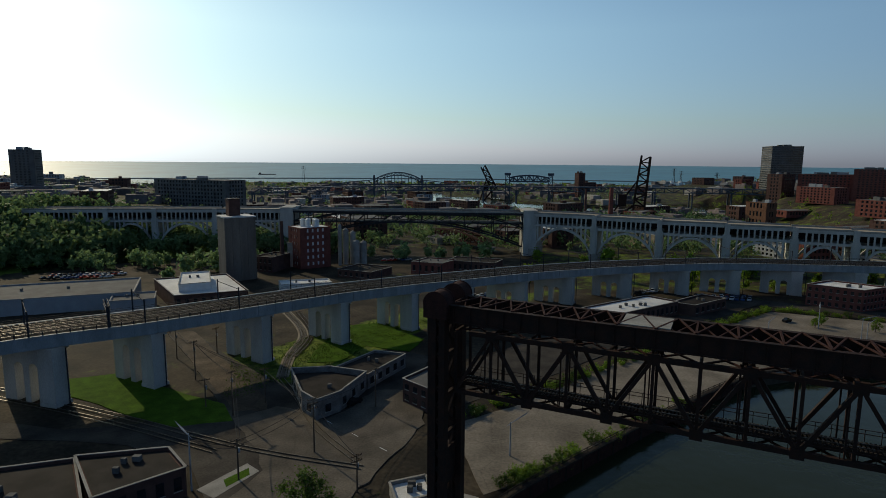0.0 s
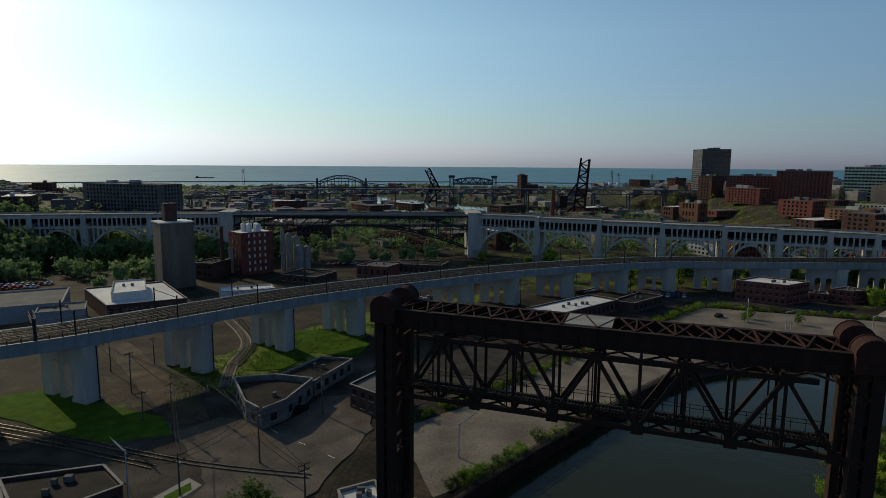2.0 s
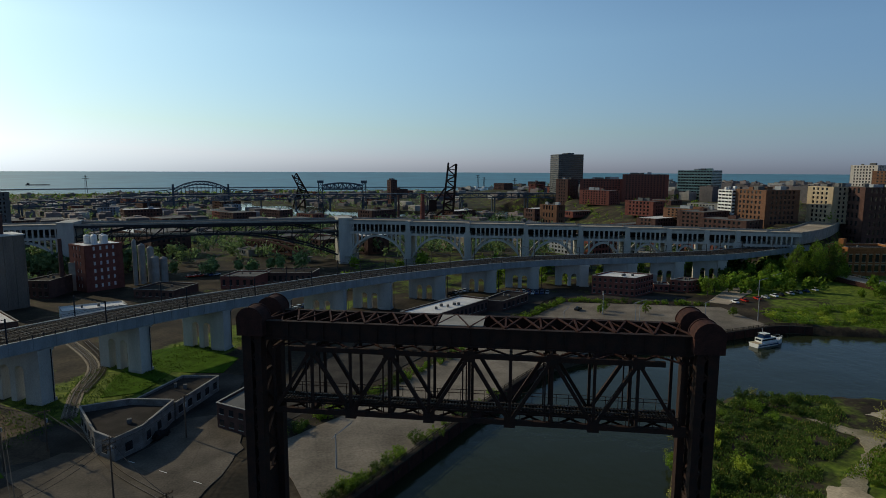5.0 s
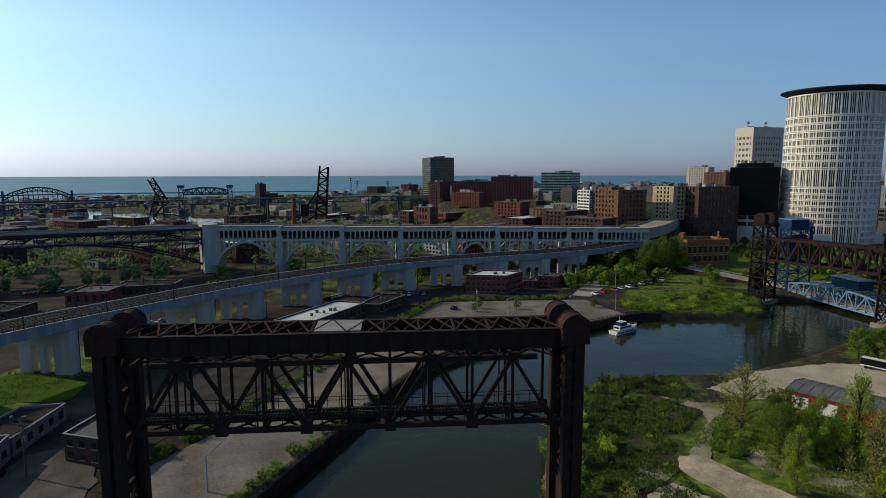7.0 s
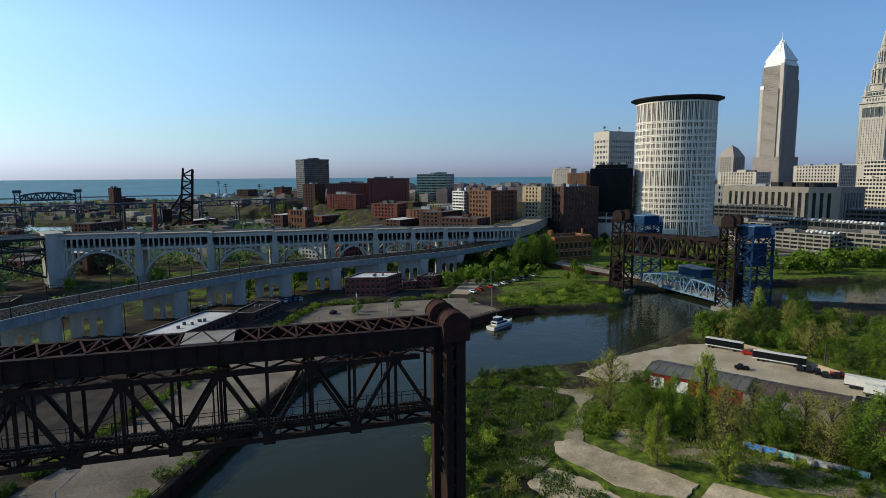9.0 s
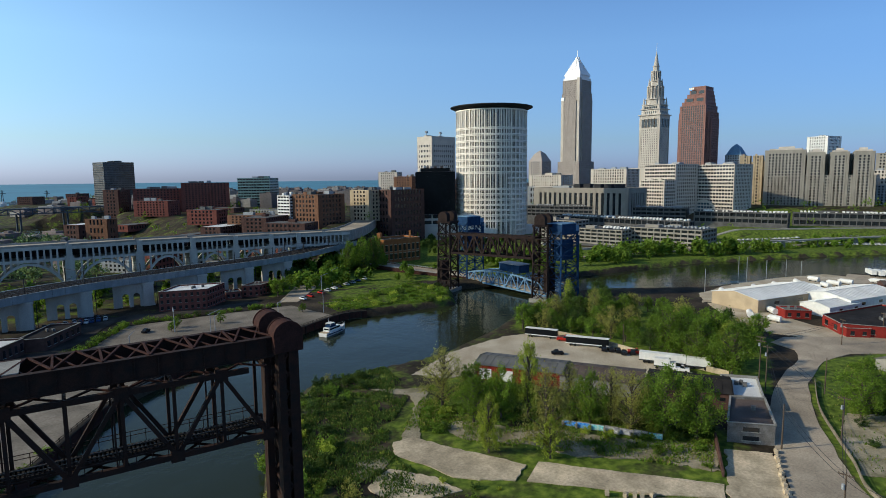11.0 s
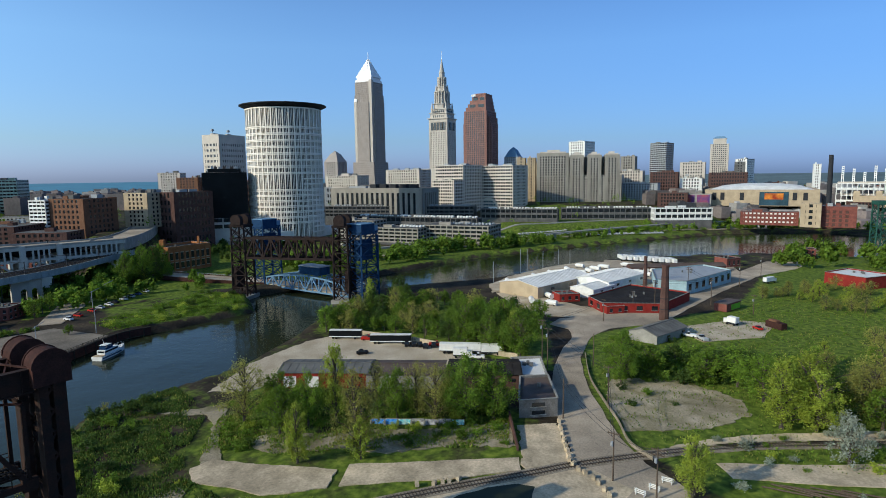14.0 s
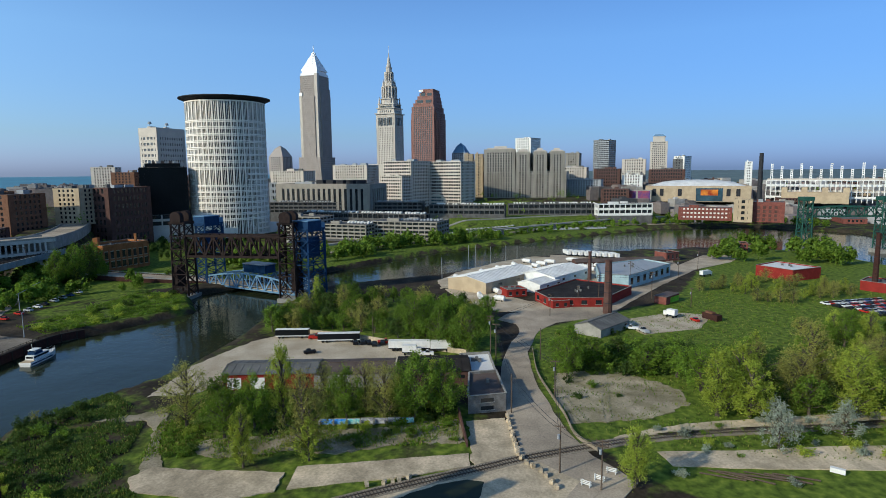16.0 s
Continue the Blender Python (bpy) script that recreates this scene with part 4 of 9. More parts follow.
def stepped_skyscraper():
    x, y = at(-70.5, 1305)
    T = tower("stepped_skyscraper", x, y, 20, 46, 40, 240, 60, 22, 20, KEYSTONE, KEYSTONE, "tallest grey granite skyscraper with a bright pyramid roof", "skyscraper", pier=0.55, sill=0.3, units=0, deep=0.5)
    for w, d, h in ((54, 30, 198), (36, 50, 214), (58, 52, 74), (74, 64, 44)):
        c = Build()
        c.box(0, 0, h / 2, w - 0.8, d - 0.8, h - 0.2)
        part("stage_core", c.mesh("stage_core", KEYSTONE), T)
        part("stage_grid", lattice(w, d, h, int(h / 4.2), w // 2, d // 2, pier=0.6, sill=0.35).mesh("stage_grid", KEYSTONE), T)["kind"] = "stuff"
    # corner shafts in paler stone, the brightness of the lit bevel put into colour
    for sx, sy, h in ((-1, -1, 243), (-1, 1, 200), (1, -1, 200), (1, 1, 243)):
        block("corner_shaft", T, sx * 21.5, sy * 18.5, h / 2, 7, 7, h, LIME)
        plate(T, "corner_cap", 4, 5.4, 4.4, h, h + 6, STEELROOF, 0).location = (sx * 21.5, sy * 18.5, 0)
    for k, (w, d, z0, z1) in enumerate(((44, 38, 240, 245), (40, 34, 245, 250))):
        block("crown_step", T, 0, 0, (z0 + z1) / 2, w, d, z1 - z0, STEELROOF)
    tiers = 7
    for k in range(tiers):
        r0, r1 = 26.5 * (1 - k / tiers) + 1.5, 26.5 * (1 - (k + 0.85) / tiers) + 1.5
        plate(T, "pyramid_roof", 4, r0, r1, 250 + k * 5.6, 255.6 + k * 5.6, STEELROOF)
        for s in (-1, 1):
            block("dormer", T, s * r0 * 0.62, 0, 252 + k * 5.6, 2.4, r0 * 0.5, 4.5, STEELROOF)
            block("dormer", T, 0, s * r0 * 0.62, 252 + k * 5.6, r0 * 0.5, 2.4, 4.5, STEELROOF)
    bar("spire", T, (0, 0, 286), (0, 0, 303), 0.9, 0.9, STEELROOF)


stepped_skyscraper()


def stone_tower():
    x, y = at(-77.3, 1055)
    T = tower("stone_tower", x, y, 20, 35, 35, 142, 32, 11, 11, LIME, GLASS, "old limestone tower with a columned stepped spire", "skyscraper", units=0, pier=0.7, sill=0.35, top=24)
    block("shoulder", T, 0, 0, 28, 60, 66, 56, LIME)
    block("cornice", T, 0, 0, 141.2, 39, 39, 1.6, LIME)
    for i in range(5):
        o = -11 + i * 5.5
        block("loggia_opening", T, -17.6, o, 128, 0.5, 3.4, 13, GLASS)
        block("loggia_opening", T, o, -17.6, 128, 3.4, 0.5, 13, GLASS)
        for q in (-2.75, 2.75):
            block("loggia_column", T, -17.9, o + q, 128, 1.0, 1.1, 14, LIME)
            block("loggia_column", T, o + q, -17.9, 128, 1.1, 1.0, 14, LIME)
    for n, r, z0, z1 in ((4, 22.5, 142, 151), (4, 20.0, 151, 158), (8, 15.0, 158, 167), (8, 12.2, 167, 188), (8, 9.4, 188, 196), (8, 7.0, 196, 212), (8, 5.0, 212, 220)):
        turn = 0.0 if n == 4 else 0.2
        plate(T, "tier", n, r, r * 0.96, z0, z1, LIME, turn)
        plate(T, "cornice", n, r * 1.09, r * 1.09, z1 - 1.2, z1, LIME, turn)
        if n == 8 and z1 - z0 > 12:
            for i in range(16):
                a = 2 * math.pi * i / 16
                bar("column", T, (r * 1.04 * math.cos(a), r * 1.04 * math.sin(a), z0), (r * 1.04 * math.cos(a), r * 1.04 * math.sin(a), z1 - 1), 1.1, 1.1, LIME)
                if i % 2:
                    block("opening", T, r * 0.96 * math.cos(a), r * 0.96 * math.sin(a), (z0 + z1) / 2 - 1, 0.8, 2.6, (z1 - z0) * 0.7, GLASS, a)
    for i in range(6):
        for k in range(2):
            block("attic_window", T, -15.3 + k * 0.6, -9 + i * 3.6, 145 + k * 8, 1.2, 1.5, 3.6, GLASS)
            block("attic_window", T, -9 + i * 3.6, -15.3 + k * 0.6, 145 + k * 8, 1.5, 1.2, 3.6, GLASS)
    for s in (-1, 1):
        for q in (-1, 1):
            plate(T, "pinnacle", 8, 2.8, 0.4, 151, 170, LIME).location = (s * 13, q * 13, 0)
            plate(T, "pinnacle", 8, 1.8, 0.3, 188, 200, LIME).location = (s * 7.5, q * 7.5, 0)
    plate(T, "cone_roof", 12, 4.4, 0.4, 220, 243, LIME)
    bar("flagpole", T, (0, 0, 242), (0, 0, 256), 0.4, 0.4, WHITE)


stone_tower()


def granite_tower():
    x, y = at(-80.9, 1228)
    T = tower("granite_tower", x, y, 20, 54, 48, 170, 40, 16, 12, GRANITE, GLASS, "red granite office tower with a stepped crown", "skyscraper", units=0, pier=0.42, sill=0.2, piery=0.42)
    for w, d, h in ((44, 56, 158), (34, 62, 146)):
        c = Build()
        c.box(2, 0, h / 2, w - 0.8, d - 0.8, h - 0.2)
        part("stage_glazing", c.mesh("stage_glazing", GLASS), T)
        part("stage_grid", lattice(w, d, h, int(h / 4.2), w // 3, d // 4, pier=0.42, sill=0.2).mesh("stage_grid", GRANITE), T, m=Matrix.Translation((2, 0, 0)))["kind"] = "stuff"
    for k in range(5):
        w, d, z = 50 - 3.4 * k, 43 - 4.6 * k, 170 + 7 * k
        c = Build()
        c.box(1 + k * 1.2, -1.0 * k, z + 3.5, w - 1, d - 1, 7)
        part("crown_core", c.mesh("crown_core", GRANITE), T)
        b = lattice(w, d, 7, 1, 12 - k, 9 - k, pier=0.5, sill=0.35, top=1.2)
        part("crown_wall", b.mesh("crown_wall", GRANITE), T, m=Matrix.Translation((1 + k * 1.2, -1.0 * k, z)))
        if k in (1, 3):
            for q in (-0.24, 0.24):
                block("crown_window", T, 1 + k * 1.2 - w / 2 - 0.05, -1.0 * k + q * d, z + 2, 0.6, d * 0.32, 8, GLASS)
    block("sign_panel", T, -18.6, 7, 201, 0.5, 9, 4, WHITE)


granite_tower()
x, y = at(-57.4, 815)
FB = tower("federal_block", x, y, 20, 44, 28, 98, 13, 12, 5, CREAM, GLASS, "cream federal office block with recessed windows", pier=0.36, sill=0.55, piery=0.6, top=11, units=2)
for dx in (-14, 12):
    b = Build()
    b.tube((dx, 4, 98), (dx, 4, 103), 0.3, 0.3, 6)
    b.tube((dx, 4, 103), (dx - 0.6, 3.6, 105.5), 2.4, 1.6, 12)
    part("dish_antenna", b.mesh("dish_antenna", GREYMETAL), FB)
x, y = at(-57.2, 630)
BKB = tower("black_block", x, y, 26, 34, 40, 44, 11, 17, 20, BLACKWALL, BLACKWALL, "plain black glass office block on a pale podium", deep=0.12, units=0, sill=0.04, pier=0.05, rz=36)
block("penthouse", BKB, 0, 0, 46, 26, 30, 3.4, BLACKWALL)
for i in range(7):
    block("cooling_unit", BKB, -8 + (i % 3) * 7, -11 + i * 3.6, 48.6, 3.5, 2.6, 2.4, ROOFBROWN if i % 2 else GREYMETAL)
block("podium", BKB, 0, 0, -12.7, 36, 42, 26, CREAM)
for i in range(5):
    for zc in (-7.6, -1.6):
        block("podium_window", BKB, -18.1, -16.8 + i * 8.4, zc, 0.4, 7.2, 3.6, GLASS)
x, y = at(-71.6, 760)
# the courthouse's shade on this block is put into its darker stone colour
PO = tower("post_office_block", x, y, 4, 44, 132, 46, 1, 8, 18, GREYSTONE, GLASS, "long stone block with tall slot windows", pier=0.5, sill=0.12, top=6, base=0, deep=1.0, units=6, seed=5)
for i in range(5):
    block("cooling_unit", PO, -12, -50 + i * 14, 48, 8, 9, 5, DARKSTEEL)
x, y = at(-78.8, 850)
tower("office_block", x, y, 6, 44, 50, 72, 16, 12, 12, CREAM, GLASS, "pale office block over the tracks", units=4, pier=0.16, piery=0.5, rz=-28)
tower("office_block", x - 30, y + 10, 6, 22, 40, 52, 12, 6, 10, CREAM, GLASS, "lower pale office wing over the tracks", units=2, pier=0.3, rz=-28)
x, y = at(-83.0, 860)
OB = tower("office_block", x, y, 6, 42, 56, 71, 16, 12, 14, CREAM, GLASS, "pale office block with an arched glass entrance", units=4, pier=0.16, piery=0.5, rz=-24)
b = Build()
for i in range(16):
    a0, a1 = math.pi * i / 16, math.pi * (i + 1) / 16
    b.beam((-21, 12 + 17 * math.cos(a0), 8 + 17 * math.sin(a0)), (-21, 12 + 17 * math.cos(a1), 8 + 17 * math.sin(a1)), 2.2, 2.4)
part("entrance_arch", b.mesh("entrance_arch", CREAM), OB)
b = Build()
pts = [(12 + 16 * math.cos(math.pi * i / 16), 8 + 16 * math.sin(math.pi * i / 16)) for i in range(17)]
k = len(pts)
b.add([(-20.4, p, q) for p, q in pts], [tuple(range(k))])
b.add([(-20.7, p, q) for p, q in pts], [tuple(range(k - 1, -1, -1))])
part("entrance_glass", b.mesh("entrance_glass", GLASSBLUE), OB)
# the massive block with light courts
x, y = at(-90.0, 960)
LB = tower("landmark_block", x, y, 10, 60, 126, 52, 13, 14, 34, GREYSTONE, GLASS, "massive grey stone office block with deep light courts", units=0, rz=0, pier=0.5)
c = Build()
c.box(12, 0, 40, 34, 124, 80)
part("rear_block", c.mesh("rear_block", GREYSTONE), LB)
for dy, ww, h in ((38.5, 48, 86), (3, 21, 82), (-23, 21, 82), (-49, 22, 82)):
    w = lattice(40, ww, h, 21, 9, max(4, ww // 4), pier=0.52, sill=0.3, top=5)
    part("wing", w.mesh("wing", GREYSTONE), LB, m=Matrix.Translation((-10.4, dy, 0)))
    c = Build()
    c.box(-10.4, dy, (h - 3) / 2, 39.2, ww - 0.8, h - 3)
    part("wing_glazing", c.mesh("wing_glazing", GLASS), LB)
    block("wing_roof", LB, -8, dy, h + 0.5, 32, ww * 0.8, 3, LIME)
    block("wing_penthouse", LB, 2, dy, h + 3, 10, ww * 0.4, 5, LIME)
for dy in (72, 88):
    tower("slim_stone_block", x - 4, y + dy, 10, 20, 13, 80, 18, 4, 3, TAN, GLASS, "slim tan stone block beside the massive offices", rz=0, units=1, pier=0.55, sill=0.4)
GLASSGREEN = mat("pale_green_glazing", (0.2, 0.32, 0.31), rough=0.3, var=0.3, scale=0.2, bump=0, spec=0.5)
BANDED = ("office_tower", "hotel_tower", "glass_apartments", "white_offices")
for nm, yaw, dist, w, d, top, fl, wall, lab, rz in (
        ("hotel_tower", -29.3, 1100, 46, 42, 93, 20, ROOFGREY, "grey glass hotel tower above the lake front", -8),
        ("brick_warehouse", -32.6, 900, 60, 34, 53, 9, BRICK, "long red brick warehouse with small windows", -36),
        ("brick_warehouse", -29.4, 930, 26, 22, 52, 9, BRICKDARK, "narrow dark brick warehouse", 25),
        ("brick_warehouse", -32.4, 800, 26, 44, 40, 6, BRICK, "low red brick warehouse", 25),
        ("brick_apartments", -36.4, 880, 60, 40, 60, 14, BRICK, "tall red brick apartment block", -38),
        ("glass_apartments", -40.9, 1000, 50, 50, 66, 10, GLASSGREEN, "glassy green apartment block with stepped balconies", 32),
        ("tan_building", -50.9, 590, 26, 26, 53, 8, TAN, "tan stone corner building with tall windows", -6),
        ("brick_warehouse", -53.9, 592, 44, 22, 53, 8, BRICKDARK, "dark brick warehouse beside the tan building", -12),
        ("brick_warehouse", -46.2, 572, 34, 34, 50, 8, BRICKORANGE, "brown brick warehouse with a painted banner", -2),
        ("white_offices", -43.6, 582, 16, 17, 49, 9, WHITE, "white banded office building beside brick lofts", -2),
        ("brick_lofts", -40.6, 590, 22, 50, 31, 4, BRICKORANGE, "orange brick loft building above the arch bridge", 14),
        ("brick_lofts", -36.4, 660, 20, 34, 34, 4, BRICK, "low brick lofts above the river", 20),
        ("tan_block", -54.5, 900, 24, 30, 66, 12, BRICKORANGE, "tan brick tower behind the black block", 10),
        ("cream_block", -53.0, 1050, 20, 36, 74, 12, CREAM, "cream apartment block among brick warehouses", 10),
        ("office_tower", -97.3, 1400, 40, 36, 128, 24, GREYMETAL, "grey banded office tower", -30),
        ("old_tower", -102.0, 1500, 40, 38, 126, 24, LIME, "tan stone tower with a green stepped roof", -13),
        ("white_tower", -104.0, 1500, 34, 26, 92, 14, WHITE, "slim white office tower", -40),
        ("white_tower", -90.3, 1250, 40, 36, 128, 20, WHITE, "broad white office tower behind stone blocks", -30),
        ("round_top_tower", -67.2, 1150, 30, 30, 92, 18, KEYSTONE, "dark stone tower with a rounded glass top", -13),
        ("green_roof_tower", -84.0, 1250, 28, 30, 100, 18, GREYMETAL, "grey tower with a green pitched roof", -13),
        ("tan_block", -86.0, 1100, 24, 30, 84, 16, TAN, "tan stone office block", -13),
        ("stone_block", -68.2, 900, 30, 56, 66, 10, CREAM, "cream stone block with tall arches", -13),
        ("stone_block", -74.0, 960, 40, 60, 74, 12, CREAM, "cream stone station building", -13),
        ("brick_block", -92.9, 1050, 30, 40, 62, 9, CREAM, "yellow brick block beside the stone wings", -13),
        ("brick_block", -99.0, 1150, 34, 60, 58, 10, CREAM, "cream block beside downtown towers", -13),
        ("brick_block", -95.4, 1000, 40, 60, 48, 7, GREYMETAL, "grey parking block with open decks", -13),
        # dark brick given a lighter grey material to imitate haze over the hill
        ("apartment_tower", 34.9, 900, 26, 34, 75, 16, ROOFGREY, "brick apartment tower above the trees, greyed as by haze", 20),
        ("apartment_block", 22.3, 650, 28, 92, 45, 9, ROOFGREY, "long grey apartment block with bay windows", 68),
        ("lake_tower", -12.8, 1150, 14, 14, 46, 14, BRICKDARK, "slim dark apartment tower near the lake", 20),
        ("brick_block", -94.7, 1085, 30, 42, 68, 9, CREAM, "cream brick block among downtown roofs", -13),
        ("stone_block", -94.5, 1180, 30, 26, 95, 15, GREYSTONE, "dark stone block behind the stone wings", -13),
        ("brick_block", -94.5, 1030, 20, 34, 43, 5, BRICK, "low red brick block among downtown roofs", -13),
        ("brick_block", -97.6, 1087, 30, 44, 65, 8, BRICKDARK, "brown brick warehouse among downtown roofs", -13),
        ("store_block", -98.3, 1000, 20, 56, 36, 3, WHITE, "low white store building behind the decks", -13),
        ("brick_block", -99.9, 1180, 30, 42, 82, 11, CREAM, "yellow brick block behind the arena square", -13),
        ("store_block", -99.8, 1090, 24, 34, 54, 6, WHITE, "white banded block behind the arena square", -13),
        ("brick_block", -102.7, 1140, 30, 60, 63, 7, BRICKDARK, "brown brick block behind the arena", -13),
        ("stone_block", -103.6, 1240, 20, 18, 82, 12, ROOFGREY, "slim grey block behind the arena", -13),
        ("yellow_shop", -28.1, 700, 14, 26, 26, 3, BRICKORANGE, "yellow painted shop building", 20)):
    x, y = at(yaw, dist)
    zb = float(land([x], [y])[0])
    if nm in ("round_top_tower", "green_roof_tower", "old_tower"):
        T = tower(nm, x, y, zb, w, d, top - zb, fl, max(4, w // 4), max(4, d // 4), wall, GLASS, lab, rz=rz, units=0)
        cap = {"round_top_tower": KEYSTONE, "green_roof_tower": PALEBLUE, "old_tower": PALEBLUE}[nm]
        h = top - zb
        if nm == "old_tower":
            block("upper_stage", T, 0, 0, h + 6, w * 0.7, d * 0.7, 12, wall)
            plate(T, "green_roof", 4, w * 0.5, w * 0.32, h + 12, h + 17, cap)
        else:
            plate(T, "roof_cap", 4, w * 0.7, w * 0.35, h, h + 14, cap)
            plate(T, "roof_top", 4, w * 0.35, 1.0, h + 14, h + 20, cap)
    else:
        tower(nm, x, y, zb, w, d, top - zb, fl, max(4, w // 4), max(4, d // 4), wall, GLASS, lab, rz=rz, units=4, seed=int(dist + w), pier=0.1 if nm in BANDED else 0.5, sill=0.5 if nm in BANDED else 0.42)
# garages, decks and arena on the river slope
for yaw, dist, w, d, z, h, fl, rz, lab in ((-73.2, 575, 30, 50, 2, 14, 4, -12, "white open parking garage by the river"), (-79.0, 570, 34, 66, 2, 16, 4, -12, "white open parking garage with ramps"), (-69.5, 600, 26, 40, 4, 18, 5, -12, "pale office and garage block"),
                                       (-84.5, 700, 14, 90, 12, 13, 2, -5, "long railway deck with a row of openings"), (-92.5, 740, 15, 106, 8.8, 14.8, 2, 3, "long railway deck with a row of openings"), (-99.0, 735, 17, 64, 10.5, 13.8, 2, 8, "white covered station deck"), (-74.5, 640, 12, 150, 6, 15, 2, -14, "long railway deck with a row of openings"), (-73.0, 735, 16, 190, 14, 14, 3, 0, "long railway deck with a row of openings")):
    x, y = at(yaw, dist)
    PD = tower("parking_deck", x, y, z, w, d, h, fl, max(3, w // 6), d // 6, GREYSTONE if "garage" in lab else WHITE if "white" in lab else DECK, GLASS, lab, "parking garage", rz=rz, units=2, pier=0.12, sill=0.42, deep=0.8, roof=DECK)
    block("deck_base", PD, 0, 0, -z / 2 - 0.5, w - 1, d - 1, z + 1, DECK)
# the low transit viaduct along the green slope
TV = thing("transit_viaduct", 0, 0, 0, "low pale concrete transit viaduct on the green slope", "viaduct")
line_v = [(585, 36), (610, 10), (640, -18), (668, -46), (697, -77), (725, -108), (742, -138), (756, -168)]
for (x0, y0), (x1, y1) in zip(line_v, line_v[1:]):
    bar("deck", TV, Vector((x0, y0, 6.2)), Vector((x1, y1, 6.2)), 6, 1.0, CONCRETE)
    block("pier", TV, (x0 + x1) / 2, (y0 + y1) / 2, 2.4, 1.6, 4.0, 6.8, CONCRETE, 45)
dr = random.Random(31)
for yaw, dist, z, half, turn, m in ((-84.5, 700, 25.2, 42, -5, WHITE), (-92.5, 740, 23.8, 50, 3, WHITE), (-74.5, 640, 21.2, 70, -14, WHITE), (-73.0, 735, 28.2, 88, 0, GREYMETAL), (-79.0, 570, 18.2, 30, -12, GREYMETAL), (-73.2, 575, 16.2, 22, -12, WHITE)):
    b = Build()
    for row in (-3.5, 3.5):
        for i in range(int(half / 1.7)):
            if dr.random() < 0.75:
                b.box(row, -half + i * 3.4, 0.5, 4.2, 1.8, 0.9)
                b.box(row, -half + i * 3.4, 1.2, 2.2, 1.6, 0.6)
    x, y = at(yaw, dist)
    ob = solid("deck_cars", b, m, "pale cars parked in rows on a deck", "cars", m=pose(x, y, z, 0, 0, turn))
    ob["kind"] = "stuff"
x, y = at(-105.2, 960)
AR = thing("sports_arena", x, y, 18, "tan sports arena with a low curved white roof", "arena", rz=-15)
block("wall", AR, 0, 0, 11, 110, 136, 22, TAN)
b = Build()
n = 10
vs = []
for i in range(n + 1):
    u = -1 + 2 * i / n
    for j in range(n + 1):
        v = -1 + 2 * j / n
        vs.append((u * 52, v * 62, 22 + 8 * (1 - u * u) ** 0.6 * (1 - v * v) ** 0.6))
b.add(vs, [(i * (n + 1) + j, (i + 1) * (n + 1) + j, (i + 1) * (n + 1) + j + 1, i * (n + 1) + j + 1) for i in range(n) for j in range(n)])
part("roof", b.mesh("roof", ROOFWHITE), AR)
SCREENRED = mat("red_advert_panel", (0.35, 0.09, 0.06), var=0.5, scale=0.08, tint=(0.08, 0.05, 0.2), bump=0)
SCREENORANGE = mat("orange_advert_panel", (0.7, 0.28, 0.04), var=0.4, scale=0.1, tint=(0.25, 0.04, 0.02), bump=0)
block("entrance_glass", AR, -55.3, -16, 10, 0.6, 34, 18, GLASSBLUE)
block("advert_panel", AR, -55.8, -16, 13, 0.4, 22, 8, SCREENORANGE)
for dy in (-52, -40, 22, 46, 56):
    block("panel", AR, -55.3, dy, 13, 0.6, 5, 10, DARKSTEEL)
x, y = at(-100.2, 900)
BBD = thing("advert_block", x, y, 16, "block covered with large colour advert panels", "building", rz=-15)
block("wall", BBD, 0, 0, 9, 20, 40, 19, CONCRETE)
for dy, m in ((-10, SCREENRED), (9, SCREENRED)):
    block("advert_panel", BBD, -10.3, dy, 11, 0.4, 16, 13, m)
# ballpark with its row of white light towers
x, y = at(-115.5, 1000)
ST = thing("ballpark", x, y, 16, "open ballpark with white light towers", "stadium", rz=-25)
for k in range(4):
    block("stand_tier", ST, 6 * k - 8, 0, 6 + 8 * k, 34, 168, 1.2, WHITE)
    block("stand_parapet", ST, 6 * k - 25, 0, 7.5 + 8 * k, 0.8, 168, 2.2, CREAM if k % 2 else WHITE)
block("concourse", ST, -34, 24, 7, 12, 74, 15, TAN)
for i in range(4):
    block("concourse_tower", ST, -36, -12 + i * 24, 10, 9, 7, 22, TAN)
for i in range(29):
    block("stand_pier", ST, -24, -84 + i * 6, 15, 1.0, 1.0, 30, WHITE)
for i in range(14):
    yy = -80 + i * 12.3
    xx = 16 + 10 * math.sin(i * 1.3)
    hh = 50 + 5 * math.sin(i * 2.1)
    for q in (-1.2, 1.2):
        block("light_tower", ST, xx, yy + q, hh / 2, 0.9, 0.7, hh, WHITE)
    b = Build()
    for k in range(7):
        b.box(xx, yy, hh - 1 - k * 2.6, 0.8, 2.8, 1.2)
    part("light_head", b.mesh("light_head", WHITE), ST)
x, y = at(-110.7, 720)
SP = tower("steam_plant", x, y, 8, 30, 32, 21, 4, 6, 6, BRICK, BRICKDARK, "old brick steam plant by the river", "power plant", rz=-20, units=3, pier=0.5, sill=0.3, top=4)
b = Build()
b.tube((0, 0, 18), (0, 0, 72), 2.6, 2.1, 12)
part("smoke_stack", b.mesh("smoke_stack", DARKSTEEL), SP, "tall dark steel smoke stack", Matrix.Translation((4, 8, 0)))
tower("plant_wing", x - 6, y + 26, 8, 16, 18, 24, 4, 3, 3, TAN, GLASS, "tan wing of the steam plant", "power plant", rz=-20, units=1)
x, y = at(-105.9, 720)
